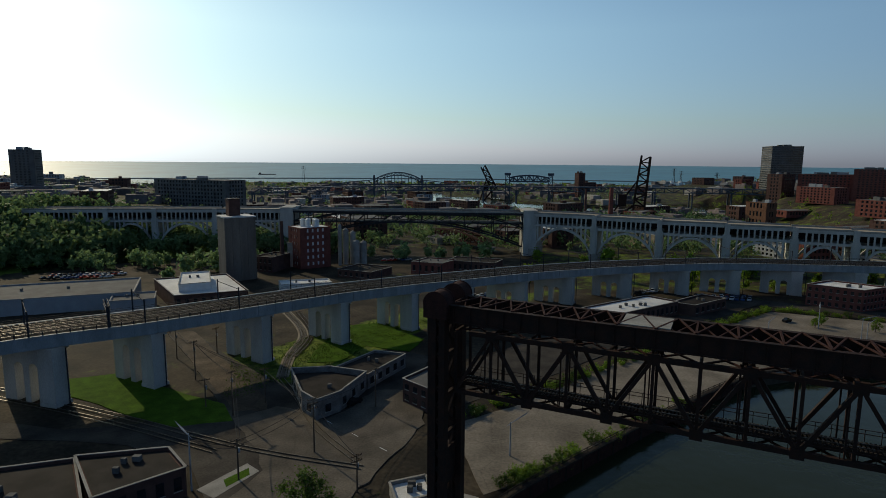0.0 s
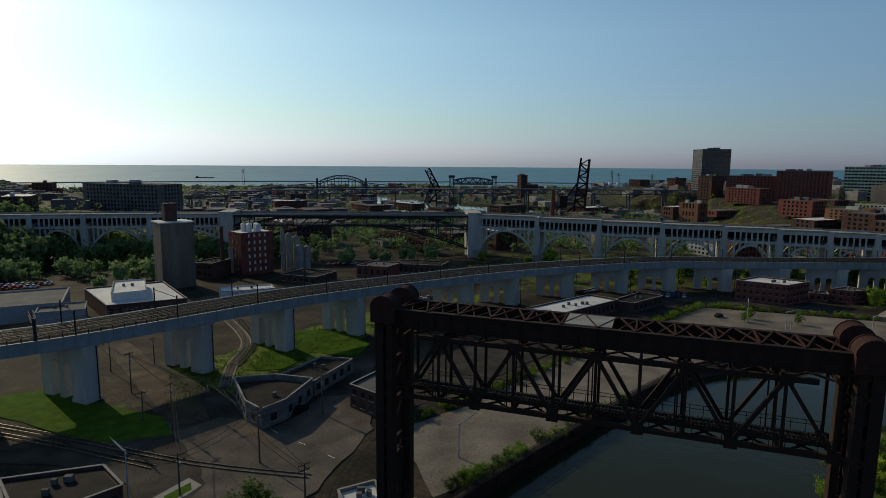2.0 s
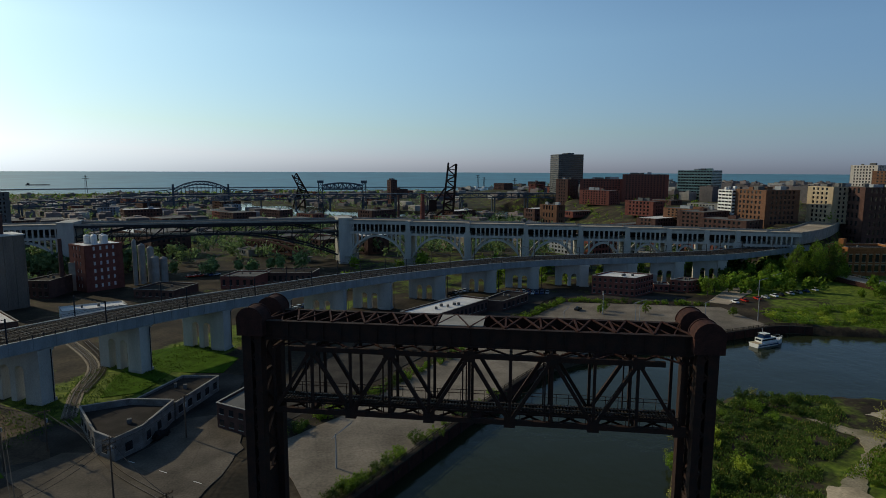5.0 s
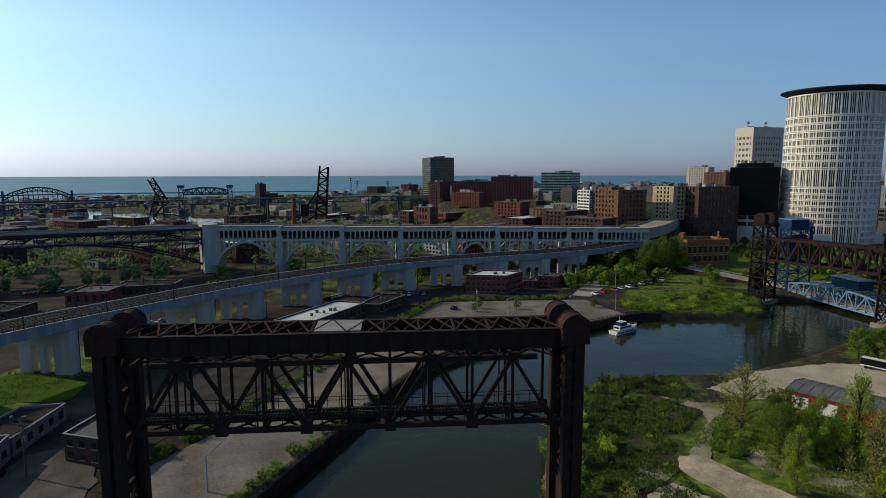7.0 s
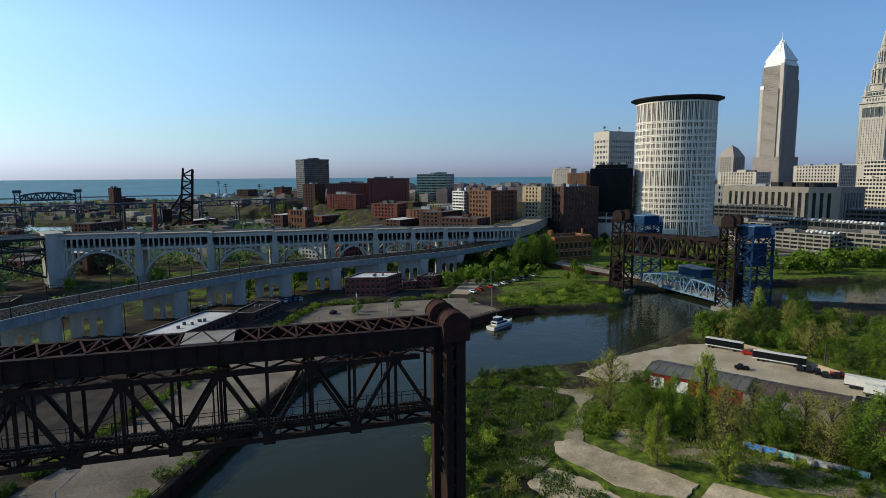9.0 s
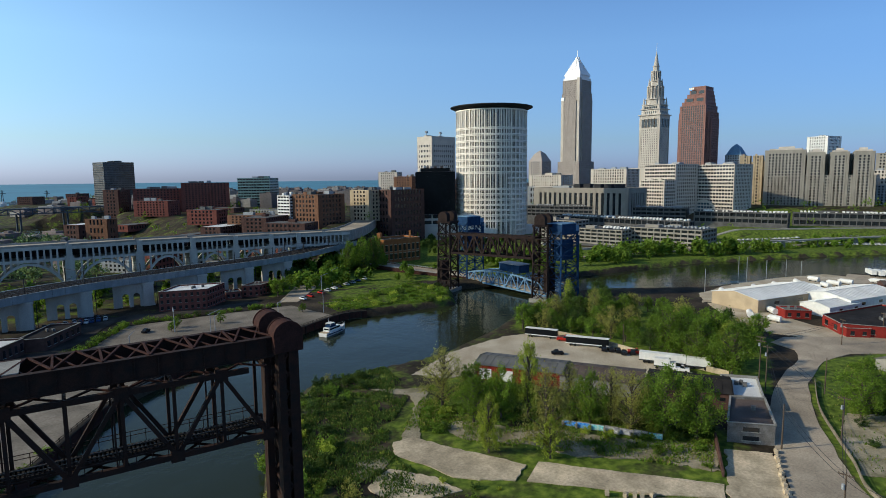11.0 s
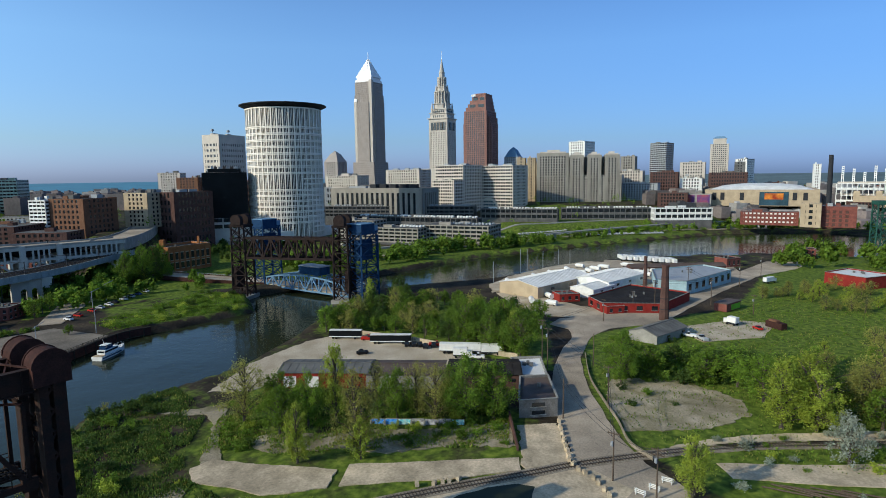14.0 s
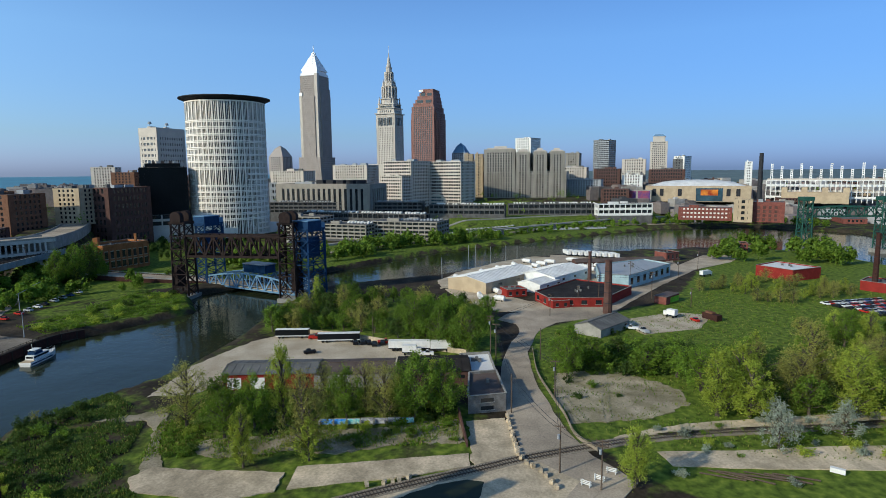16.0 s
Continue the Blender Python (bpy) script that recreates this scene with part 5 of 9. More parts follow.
tower("brick_works", x, y, 8, 18, 54, 14, 3, 4, 14, BRICK, WHITE, "low red works with white upper windows", "works", rz=-16, units=1, sill=0.6, pier=0.45)
x, y = at(-109.2, 1050)
tower("white_tower", x, y, 16, 9, 10, 58, 14, 4, 4, WHITE, GLASS, "slim white tower behind the arena", rz=-13, units=1)

# ---- paved and planted patches ----
# dusty asphalt, its lighter tone also standing for sunlight on the crossing
CROSSING = mat("sunlit_dusty_asphalt", (0.15, 0.13, 0.105), var=0.35, scale=0.15, fine=2, tint=(0.085, 0.075, 0.062), cracks=0.09)
LANEDIRT = mat("packed_brown_dirt", (0.115, 0.088, 0.062), var=0.5, scale=0.15, fine=1.5, tint=(0.06, 0.047, 0.035), cracks=0.05)
LANE = [(-104, 218), (-95.5, 220), (-70.8, 185), (-50, 157), (-46, 147), (-55, 147), (-59, 153), (-82, 185)]
CROSS = [(-53, 142), (-44, 150), (-35, 146), (-30, 142), (-24, 150), (-20, 162), (-6, 162), (-5, 140), (-15, 113), (-20, 104), (-42, 104), (-38, 117), (-44, 128)]
GRASSY = [(-45, 112.7), (-41.5, 117.7), (-40.3, 115), (-43.5, 110.1)]
WALK = [(-49, 109), (-42.4, 119.6), (-38.8, 116.4), (-44.5, 106)]
sheet("street", [(-34, 106), (-46, 106), (-54, 118), (-72, 127), (-86, 129), (-104, 130), (-110, 139), (-92, 135), (-74, 139), (-54, 142), (-82, 185), (-104, 216), (-95, 218), (-67, 185), (-43, 162), (-32, 144), (-25, 149), (-20, 171), (-12, 197), (-4, 192), (-11, 158), (-6, 142), (-17, 117), (-20, 106)], 0.02, STREET, "worn grey asphalt street crossing under the viaduct", "road")
sheet("dirt_lane", LANE, 0.03, LANEDIRT, "brown dirt lane with puddled ruts", "lane", 2, 0.5)
# laid over the street in the outline of its sunlit area
sheet("crossroads", CROSS, 0.035, CROSSING, "dusty asphalt of the street crossing, its sunlit area painted lighter", "road", 3, 0.5)
sheet("grass_verge", GRASSY, 0.09, GRASS, "small grass verge beside the pavement", "verge", 2, 0.1)
sheet("pavement", WALK, 0.06, CONCRETE, "pale concrete pavement at the corner", "pavement", 4, 0.05)
for k in range(3):
    b = Build()
    b.box(0, 0, 0, 2.4, 0.18, 0.02)
    solid("lane_marking", b, WHITE, "worn white lane dash on the asphalt", "road marking", group="lane dashes", m=pose(-13.6 - 7.5 * k, 126.5 + 7 * k, 0.055, 0, 0, 137))
sheet("lawn", [(-112, 168), (-99, 174), (-78, 161), (-59, 151), (-53, 141), (-66, 137), (-76, 141), (-104, 156)], 0.05, GRASS, "bright green lawn between viaduct piers", "lawn")
sheet("lawn", [(-41, 228), (-27, 233), (-7, 212), (-12, 197), (-27, 203), (-34, 186), (-44, 185), (-44, 196)], 0.05, GRASS, "rough green lawn beside the viaduct", "lawn")
sheet("truck_yard", [(156, 111), (185, 113), (213, 106), (228, 95), (228, 76), (217, 54), (202, 29), (197, 23), (189, 28), (171, 92), (159, 99)], 0.03, GRAVEL, "pale gravel truck yard by the river", "yard", 1.5, 0.55)
sheet("dirt_track", [(138.4, 114), (147.8, 99.9), (144.9, 97.4), (128.3, 89.5), (114.7, 79.4), (111, 78), (107.6, 81.4), (118.8, 87.5), (134.8, 95.2), (140.5, 101.4), (139, 106)], 0.035, DIRT, "pale stony dirt track through the weeds", "track", 1.2, 0.5)
sheet("concrete_slab", [(117, 84), (117.0, 71.9), (117.8, 63), (118.4, 53.6), (110.8, 52.6), (107.7, 57.9), (105.2, 64.5), (106.4, 72), (107, 82), (112, 86)], 0.08, SLAB, "broken pale concrete slab in the weeds", "slab", 1.5, 0.3)
sheet("concrete_slab", [(121, 51.7), (126, 34), (131.5, 14.3), (125.6, 13.4), (119, 28.9), (111.6, 50.5)], 0.08, SLAB, "long pale concrete slab in the weeds", "slab", 2.5, 0.2)
sheet("concrete_slab", [(101, 79), (103, 68), (101, 60), (90, 68), (92, 78)], 0.08, SLAB, "cracked concrete slab near the river", "slab", 1.5, 0.4)
sheet("bare_patch", [(94.7, 85), (100.2, 86.6), (105.1, 83.4), (103, 80.2), (94.6, 79.8)], 0.06, DIRT, "bare reddish patch of dirt in the grass", "patch", 1.0, 0.4)
sheet("dirt_yard", [(125.4, 79), (131, 79.5), (134.5, 73.6), (134, 65), (139.6, 52.7), (143, 38), (148, 27), (150, 18), (137, 16), (135, 30), (128, 45), (128.2, 57), (125.2, 65.4), (122.2, 72.1)], 0.05, DIRT, "bare stony dirt yard before a low wall", "yard", 1.2, 0.6)
sheet("dirt_field", [(189.6, -8.8), (193.5, -20), (192, -31), (179, -44), (167.6, -44), (156.5, -31), (150.5, -11), (169, -7)], 0.03, DIRT, "bare pale dirt field with tyre marks", "field", 1.5, 0.8)
sheet("dirt_road", [(137.6, -29), (140, -47), (144.5, -68), (148, -90), (151, -112), (139, -112), (135.5, -88), (133.4, -66), (131.6, -45), (131, -31)], 0.05, SLAB, "pale dirt road beside the rails", "road", 3, 0.2)
sheet("forecourt", [(149, 16), (153, 7), (134, 2), (126, 0), (126, 13)], 0.06, SLAB, "worn concrete forecourt", "forecourt", 1.5, 0.55)
sheet("crossing_slab", [(106, 42), (116, 28), (129, 5), (129, -2), (122, -10), (111, -5)], 0.05, SLAB, "pale concrete apron round the rail crossing", "apron")
sheet("river_road", [(112, -3), (125, 0), (154, 6), (178, 9), (200, 9), (223, 6), (237, 3), (250, 5), (257, 13), (268, 9), (279, -11), (291, -34), (316, -45), (369, -74), (413, -100), (466, -132), (465, -158), (432, -141), (400, -109), (358, -84), (327, -66), (285, -44), (266, -34), (254, -12), (239, -4), (212, 0), (188, -1), (170, -4), (146, -9), (134, -14), (123, -22), (114, -17)], 0.04, ASPHALT, "patched grey asphalt road curving through the peninsula", "road")
sheet("gravel_strip", [(143.5, -20), (150, -30), (155.5, -44), (161, -66), (168, -92), (176, -130), (167, -130), (159.5, -90), (154.5, -64), (148, -40)], 0.09, SLAB, "pale gravel strip along the rails", "strip", 2.0, 0.4)
sheet("puddle", [(110, 28), (116, 21), (120, 14), (119, 10), (112, 11)], 0.075, WATER, "still rain puddle on the concrete apron", "puddle", 2, 0.5)
sheet("shed_yard", [(322, 45), (325, 29), (295, -1), (287, -31), (272, -11), (272, 14), (289, 31)], 0.03, GRAVEL, "grey gravel yard of the boat sheds", "yard")
sheet("works_yard", [(460, -19), (446, -104), (411, -101), (360, -72), (337, -57), (367, -8)], 0.03, ASPHALT, "dark yard beside the works", "yard")
sheet("shore_yard", [(322, 47), (345, 52), (375, 44), (420, 20), (450, -5), (446, -24), (400, -12), (372, 6), (345, 28)], 0.035, GRAVEL, "grey stony boat yard on the river shore", "yard", 3, 0.8)
sheet("scrap_yard", [(259, -38), (278, -65), (274, -81), (250, -70), (239, -46)], 0.03, GRAVEL, "pale dirt yard with parked vehicles", "yard")
sheet("hillside_road", [(216, 238), (302, 299), (309, 292), (264, 255), (221, 230)], 0.04, ASPHALT, "grey road beside the station", "road")
sheet("parking_lot", [(8, 108), (21, 116), (90, 173.5), (125, 186), (180, 190), (207, 192), (213, 226), (146, 258), (118, 236), (60, 190), (38, 168), (19, 151), (2, 140)], 0.03, LOT, "empty cracked grey parking lot by the river", "parking lot")
sheet("back_street", [(0, 148), (30, 172), (60, 200), (118, 246), (146, 270), (205, 240), (212, 250), (150, 282), (90, 262), (40, 222), (5, 180), (-12, 168)], 0.02, STREET, "dark asphalt street behind the lot", "road")

# ---- blocks and sheds of the flats ----
def flat_block(name, pts, h, wall, roof, label, category="building", floors=0, edges=(), bay=3.2, z=0.0, frame=None, parapet=0.6, seed=3, units=2):
    """A flat-roofed building on any outline: wall panels, coping, roof, and windows on the edges named."""
    n = len(pts)
    if sum(pts[i][0] * pts[(i + 1) % n][1] - pts[(i + 1) % n][0] * pts[i][1] for i in range(n)) < 0:
        pts = pts[::-1]
        edges = [(n - 2 - e) % n for e in edges]
    cx, cy = sum(p[0] for p in pts) / n, sum(p[1] for p in pts) / n
    T = thing(name, cx, cy, z, label, category)
    L = [(x - cx, y - cy) for x, y in pts]
    b = Build()
    b.prism(L, -1.0, h - parapet)
    part("wall", b.mesh("wall", wall), T)
    b = Build()
    k = 1 - 0.6 / max(4.0, min(math.hypot(*p) for p in L))
    b.prism([(x * k, y * k) for x, y in L], h - parapet, h - parapet + 0.06)
    flat = part("roof", b.mesh("roof", roof), T)
    up, cop = Build(), Build()
    for i in range(n):
        (x0, y0), (x1, y1) = L[i], L[(i + 1) % n]
        up.beam((x0 * 0.99, y0 * 0.99, h - parapet / 2), (x1 * 0.99, y1 * 0.99, h - parapet / 2), 0.3, parapet)
        cop.beam((x0, y0, h + 0.06), (x1, y1, h + 0.06), 0.5, 0.12)
        if i in edges and floors:
            ln = math.hypot(x1 - x0, y1 - y0)
            ang = math.atan2(y1 - y0, x1 - x0)
            nb = max(1, int(ln / bay))
            fh = (h - parapet) / floors
            for f in range(floors):
                for j in range(nb):
                    s = (j + 0.5) / nb
                    x, y = x0 + (x1 - x0) * s, y0 + (y1 - y0) * s
                    zc = fh * (f + 0.55)
                    w = block("window", T, x, y, zc, bay * 0.45, 0.12, fh * 0.5, GLASS, ang)
                    sub_block("sill", w, x, y, zc - fh * 0.28, bay * 0.55, 0.3, 0.18, frame or CONCRETE, ang)
    part("parapet", up.mesh("parapet", wall), T)
    part("coping", cop.mesh("coping", CONCRETE), T)
    rnd = random.Random(seed)
    for i in range(units):
        k1, k2 = rnd.uniform(-0.3, 0.3), rnd.uniform(-0.3, 0.3)
        block("roof_vent", flat, L[0][0] * k1 + L[1][0] * k2, L[0][1] * k1 + L[1][1] * k2, h - parapet + 0.6, rnd.uniform(0.6, 1.6), rnd.uniform(0.6, 1.3), 1.2, ROOFGREY)
    return T


def shed(name, x, y, z, length, width, eave, ridge, rz, wall, roof, label, category="shed", bays=8, doors=0, door_mat=None, ribs=True):
    """A gabled shed, its ridge along its own x."""
    T = thing(name, x, y, z, label, category, rz=rz)
    hl, hw = length / 2, width / 2
    b = Build()
    b.span(-hl, hl, -hw, hw, -0.6, eave)
    b.add([(-hl, -hw, eave), (-hl, hw, eave), (-hl, 0, ridge), (hl, -hw, eave), (hl, hw, eave), (hl, 0, ridge)], [(0, 2, 1), (3, 4, 5), (0, 3, 5, 2), (1, 2, 5, 4)])
    part("wall", b.mesh("wall", wall), T)
    for s in (-1, 1):
        b = Build()
        b.add([(-hl - 0.4, s * (hw + 0.4), eave - 0.02), (hl + 0.4, s * (hw + 0.4), eave - 0.02), (hl + 0.4, 0, ridge + 0.12), (-hl - 0.4, 0, ridge + 0.12),
               (-hl - 0.4, s * (hw + 0.4), eave + 0.14), (hl + 0.4, s * (hw + 0.4), eave + 0.14), (hl + 0.4, 0, ridge + 0.28), (-hl - 0.4, 0, ridge + 0.28)],
              [(0, 1, 2, 3), (7, 6, 5, 4), (0, 4, 5, 1), (1, 5, 6, 2), (2, 6, 7, 3), (3, 7, 4, 0)])
        slope = part("roof", b.mesh("roof", roof), T)
        if ribs:
            m = int(length / 2.4)
            for i in range(m + 1):
                xx = -hl + i * length / m
                bar("roof_rib", slope, (xx, s * (hw + 0.3), eave + 0.17), (xx, 0, ridge + 0.31), 0.16, 0.14, roof)
    block("ridge_cap", T, 0, 0, ridge + 0.32, length + 0.8, 0.6, 0.16, roof)
    for i in range(bays):
        xx = -hl + (i + 0.5) * length / bays
        for s in (-1, 1):
            if i < doors:
                block("roller_door", T, xx, s * hw, eave * 0.38, length / bays * 0.6, 0.16, eave * 0.76, door_mat or WHITE)
            elif i % 2:
                block("window", T, xx, s * hw, eave * 0.62, length / bays * 0.4, 0.14, eave * 0.22, GLASS)
    return T


flat_block("workshop", [(-74, 111), (-57, 115), (-50, 107), (-62, 96)], 6, BRICKDARK, ROOFBLACK, "low dark brick workshop with a black tar roof", "workshop", 1, (2,), seed=4, units=3)
flat_block("workshop", [(-94, 105), (-74.5, 111.5), (-63, 95), (-84, 84)], 5.2, BRICKDARK, ROOFBLACK, "low dark workshop with roof vents", "workshop", 1, (2,), seed=5, units=4)
flat_block("corner_works", [(-44, 164), (-37, 147), (-32, 141.5), (-27, 147), (-22, 162), (-33, 166)], 5.6, WHITEWASH, ROOFBLACK, "angular whitewashed works with a sunken roof", "workshop", 1, (0, 1, 2, 3), bay=4, parapet=1.5, units=1)
flat_block("works_annex", [(-33, 166.5), (-21.6, 162.5), (-12, 181), (-22, 184)], 4.6, WHITEWASH, ROOFBLACK, "low pale works annex with a dark roof", "workshop", 1, (1,), bay=4)
flat_block("brick_store", [(-11, 154), (-4, 147), (4, 157), (-3, 165)], 6.6, BRICKDARK, ROOFGREY, "small dark brick store beside the bridge", "store", 2, (0, 3))
flat_block("bridge_hut", [(-8.5, 101), (-1.5, 104), (-3.5, 111), (-10.5, 108)], 2.6, CONCRETE, ROOFWHITE, "white-roofed hut at the foot of the lift bridge", "hut", units=4, seed=8)
flat_block("depot", [(-142, 285), (-116, 249), (-88, 261), (-112, 300)], 7, BRICKDARK, ROOFWHITE, "brick depot with a bright white roof", "depot", 1, (1,))
flat_block("depot_loft", [(-118, 258), (-106, 264), (-117, 291), (-129, 286)], 10, WHITE, ROOFWHITE, "raised white roof hall of the depot", "hall", z=0.0)
flat_block("long_store", [(-202, 230), (-137, 256), (-150, 288), (-214, 262)], 7, GREYMETAL, ROOFGREY, "long grey metal storehouse", "storehouse")
flat_block("low_store", [(-140, 242), (-124, 248), (-130, 262), (-146, 256)], 6, GREYMETAL, ROOFGREY, "small pale storehouse with a grey roof", "storehouse")
SILO = thing("grain_elevator", -114, 323, 0, "plain tall concrete grain elevator with a headhouse", "silo", rz=35)
block("body", SILO, 0, 0, 17, 16, 15, 35, ELEVATOR)
block("roof", SILO, 0, 0, 34.6, 17, 16, 0.6, ROOFWHITE)
block("headhouse", SILO, -1, 1, 39, 6, 6, 9.5, BRICKDARK)
block("headhouse_roof", SILO, -1, 1, 44, 6.6, 6.6, 0.4, DARKSTEEL)
for i in range(5):
    block("pilaster", SILO, -8 + i * 4, -7.6, 17, 0.5, 0.4, 34, ELEVATOR)
tower("brick_mill", -83, 363, 0, 20, 17, 25, 6, 6, 5, BRICK, ROOFWHITE, "old red brick mill with pale shuttered windows", "mill", rz=38, pier=0.62, sill=0.5, units=0, roof=ROOFWHITE)
for i, (dx, dy) in enumerate(((-4, 0), (-1, 1), (3, 2), (5, -2), (0, -3))):
    b = Build()
    b.tube((0, 0, 0), (0, 0, 4.2), 1.6, 1.6, 12)
    b.tube((0, 0, 4.2), (0, 0, 5.0), 1.7, 0.3, 12)
    solid("roof_tank", b, WHITE, "white steel tank on the mill roof", "tank", group="roof tanks", m=Matrix.Translation((-83 + dx, 363 + dy, 24.9)))
flat_block("white_bin", [(-96, 360), (-89, 358), (-87, 366), (-94, 368)], 15, CONCRETE, ROOFWHITE, "pale square storage bin beside the mill", "bin", units=0)
flat_block("mill_wing", [(-112, 345), (-100, 340), (-94, 358), (-104, 362)], 9, BRICKDARK, ROOFBLACK, "dark brick mill wing with sloping roof", "mill", 2, (0,))
for i, (x, y, r, h) in enumerate(((-62, 371, 1.9, 22), (-58, 374, 1.9, 20), (-55, 369, 2.2, 15), (-51, 372, 2.2, 14), (-65, 367, 1.2, 25))):
    b = Build()
    b.tube((0, 0, 0), (0, 0, h), r, r, 14)
    b.tube((0, 0, h), (0, 0, h + 1.2), r, 0.3, 14)
    solid("storage_silo", b, CONCRETE, "slim pale grey storage silo", "silo", group="silos", m=Matrix.Translation((x, y, 0)))
b = Build()
b.tube((0, 0, 0), (0, 0, 29), 1.3, 0.9, 12)
solid("mill_chimney", b, BRICKDARK, "dark slim smoke stack beside the mill", "stack", m=Matrix.Translation((-97, 352, 0)))
flat_block("low_works", [(-19, 342), (-1, 336), (8, 352), (-10, 358)], 7, BRICK, ROOFGREY, "low brown brick works with a flat roof", "workshop", 1, (0,))
flat_block("low_works", [(2, 350), (30, 342), (36, 356), (8, 366)], 6.5, BRICKDARK, ROOFBLACK, "dark low works with a flat roof", "workshop", 1, (0,))
flat_block("low_works", [(-60, 330), (-40, 320), (-30, 338), (-50, 348)], 4.5, BRICKDARK, ROOFBLACK, "small dark works near the viaduct", "workshop", 1, (0,))
flat_block("white_shop", [(-80, 285), (-56, 292), (-60, 302), (-84, 296)], 4.5, WHITE, ROOFWHITE, "white-roofed low shop behind the viaduct", "shop", units=2)
flat_block("loft_building", [(170, 272), (187, 258), (204, 266), (187, 281)], 10, BRICK, ROOFWHITE, "three-storey red brick loft building with white roofs", "loft building", 3, (0, 1), bay=2.6, seed=11, units=4)
flat_block("brick_house", [(216, 267), (222, 260), (234, 263), (228, 271)], 6.2, BRICK, ROOFGREY, "small red brick house", "house", 2, (0, 1), bay=2.6)
flat_block("brick_house", [(206, 268), (213, 264), (217, 271), (210, 275)], 4, BRICK, ROOFGREY, "low red brick house", "house", 1, (0,), bay=2.6)
flat_block("long_brick_works", [(57, 238), (68, 227), (102, 251), (92, 262)], 6, BRICKDARK, ROOFWHITE, "long brick works with a pale roof", "workshop", 1, (1,), bay=3, seed=6, units=5)
flat_block("dark_works", [(100, 254), (108, 248), (128, 262), (120, 270)], 5, BRICKDARK, ROOFBLACK, "dark low works beside the street", "workshop", 1, (1,), bay=4)
flat_block("white_tank_house", [(30, 238), (38, 232), (44, 240), (36, 246)], 6, WHITE, ROOFWHITE, "small white plant house", "plant house")
FS = flat_block("fire_station", [(354.7, 274.9), (361, 294.9), (393.3, 284.7), (387, 264.7)], 17.5, STATIONBRICK, ROOFBLACK, "old orange brick station with arched windows and chimneys", "station", 0, (), units=2, parapet=1.4, z=0.5)
for (x0, y0), (x1, y1), nb in (((354.7, 274.9), (361, 294.9), 5), ((387, 264.7), (354.7, 274.9), 8)):
    cx, cy = FS.location.x, FS.location.y
    ang = math.atan2(y1 - y0, x1 - x0)
    L = math.hypot(x1 - x0, y1 - y0)
    for j in range(nb):
        k = (j + 0.5) / nb
        x, y = x0 + (x1 - x0) * k - cx, y0 + (y1 - y0) * k - cy
        for zc, hh, ww in ((4.2, 4.0, 0.56), (10.6, 4.6, 0.5)):
            w = block("window", FS, x, y, zc, L / nb * ww, 0.3, hh, GLASS, ang)
            sub_block("sill", w, x, y, zc - hh / 2 - 0.2, L / nb * ww + 0.5, 0.9, 0.4, TAN, ang)
            sub_block("lintel", w, x, y, zc + hh / 2 + 0.25, L / nb * ww + 0.5, 0.8, 0.5, TAN, ang)
        block("pilaster", FS, x0 + (x1 - x0) * j / nb - cx, y0 + (y1 - y0) * j / nb - cy, 7.8, 0.7, 0.9, 15.6, STATIONBRICK, ang)
    for zc, hh in ((7.4, 0.6), (14.6, 0.5), (16.4, 0.8)):
        block("cornice", FS, (x0 + x1) / 2 - cx, (y0 + y1) / 2 - cy, zc, L + 0.8, 1.0, hh, STATIONBRICK, ang)
block("chimney", FS, -12, 5, 19, 4.2, 3.0, 5.5, STATIONBRICK, 0.3)
block("chimney", FS, 13, -6, 19, 1.6, 1.4, 6.5, STATIONBRICK, 0.3)

# the truck yard sheds
shed("metal_shed", 172.5, 79, 0, 28, 13, 4.6, 5.6, -80, REDPAINT, ROOFGREY, "red-walled shed with a grey ribbed metal roof", bays=4, doors=2)
shed("metal_shed", 177, 54, 0, 24, 14, 4.2, 5.4, -80, CONCRETE, ROOFBROWN, "low shed with a brown ribbed metal roof", bays=5)
shed("metal_shed", 181.5, 30, 0, 22, 15, 4.4, 5.6, -80, BRICKDARK, ROOFBLACK, "dark shed with a tarred roof", bays=4)
flat_block("corner_workshop", [(154, 16.5), (157.5, 6.5), (176, 10), (173, 18)], 5, WHITEWASH, ROOFBROWN, "whitewashed corner workshop with a brown roof", "workshop", 2, (0,), bay=8, units=1)
flat_block("yard_office", [(177, 18.5), (178, 10.2), (197, 13.5), (194, 23)], 4, CONCRETE, ROOFWHITE, "low yard office with a pale roof", "office", 1, (0,), bay=5, units=3)

# the boat yard and works on the peninsula
shed("boat_shed", 338, 18, 0, 52, 26, 6.0, 8.2, -33, TAN, ROOFWHITE, "tan boat shed with a bright white roof", bays=6, ribs=True)
shed("boat_shed", 352, -16, 0, 40, 24, 6.0, 8.0, -33, WHITE, ROOFWHITE, "white metal boat shed", bays=6)
shed("boat_shed", 327, -7, 0, 22, 14, 4.5, 6.0, -33, WHITE, ROOFWHITE, "low white boat shed", bays=4)
flat_block("red_works", [(298, -4), (334, -27), (316, -54), (286, -37), (283, -10)], 4.6, REDPAINT, ROOFBLACK, "red-walled works with a broad black roof", "works", 1, (3, 4), bay=6, seed=9, units=5)
flat_block("red_annex", [(280, -12), (283, -20), (290, -17), (287, -9)], 3.6, REDPAINT, ROOFBROWN, "small red brick annex", "annex", 1, (0,))
flat_block("red_hut", [(303, 10), (307, 0), (315, 4), (311, 14)], 4, REDPAINT, ROOFGREY, "red hut beside the works yard", "hut", 1, (0,))
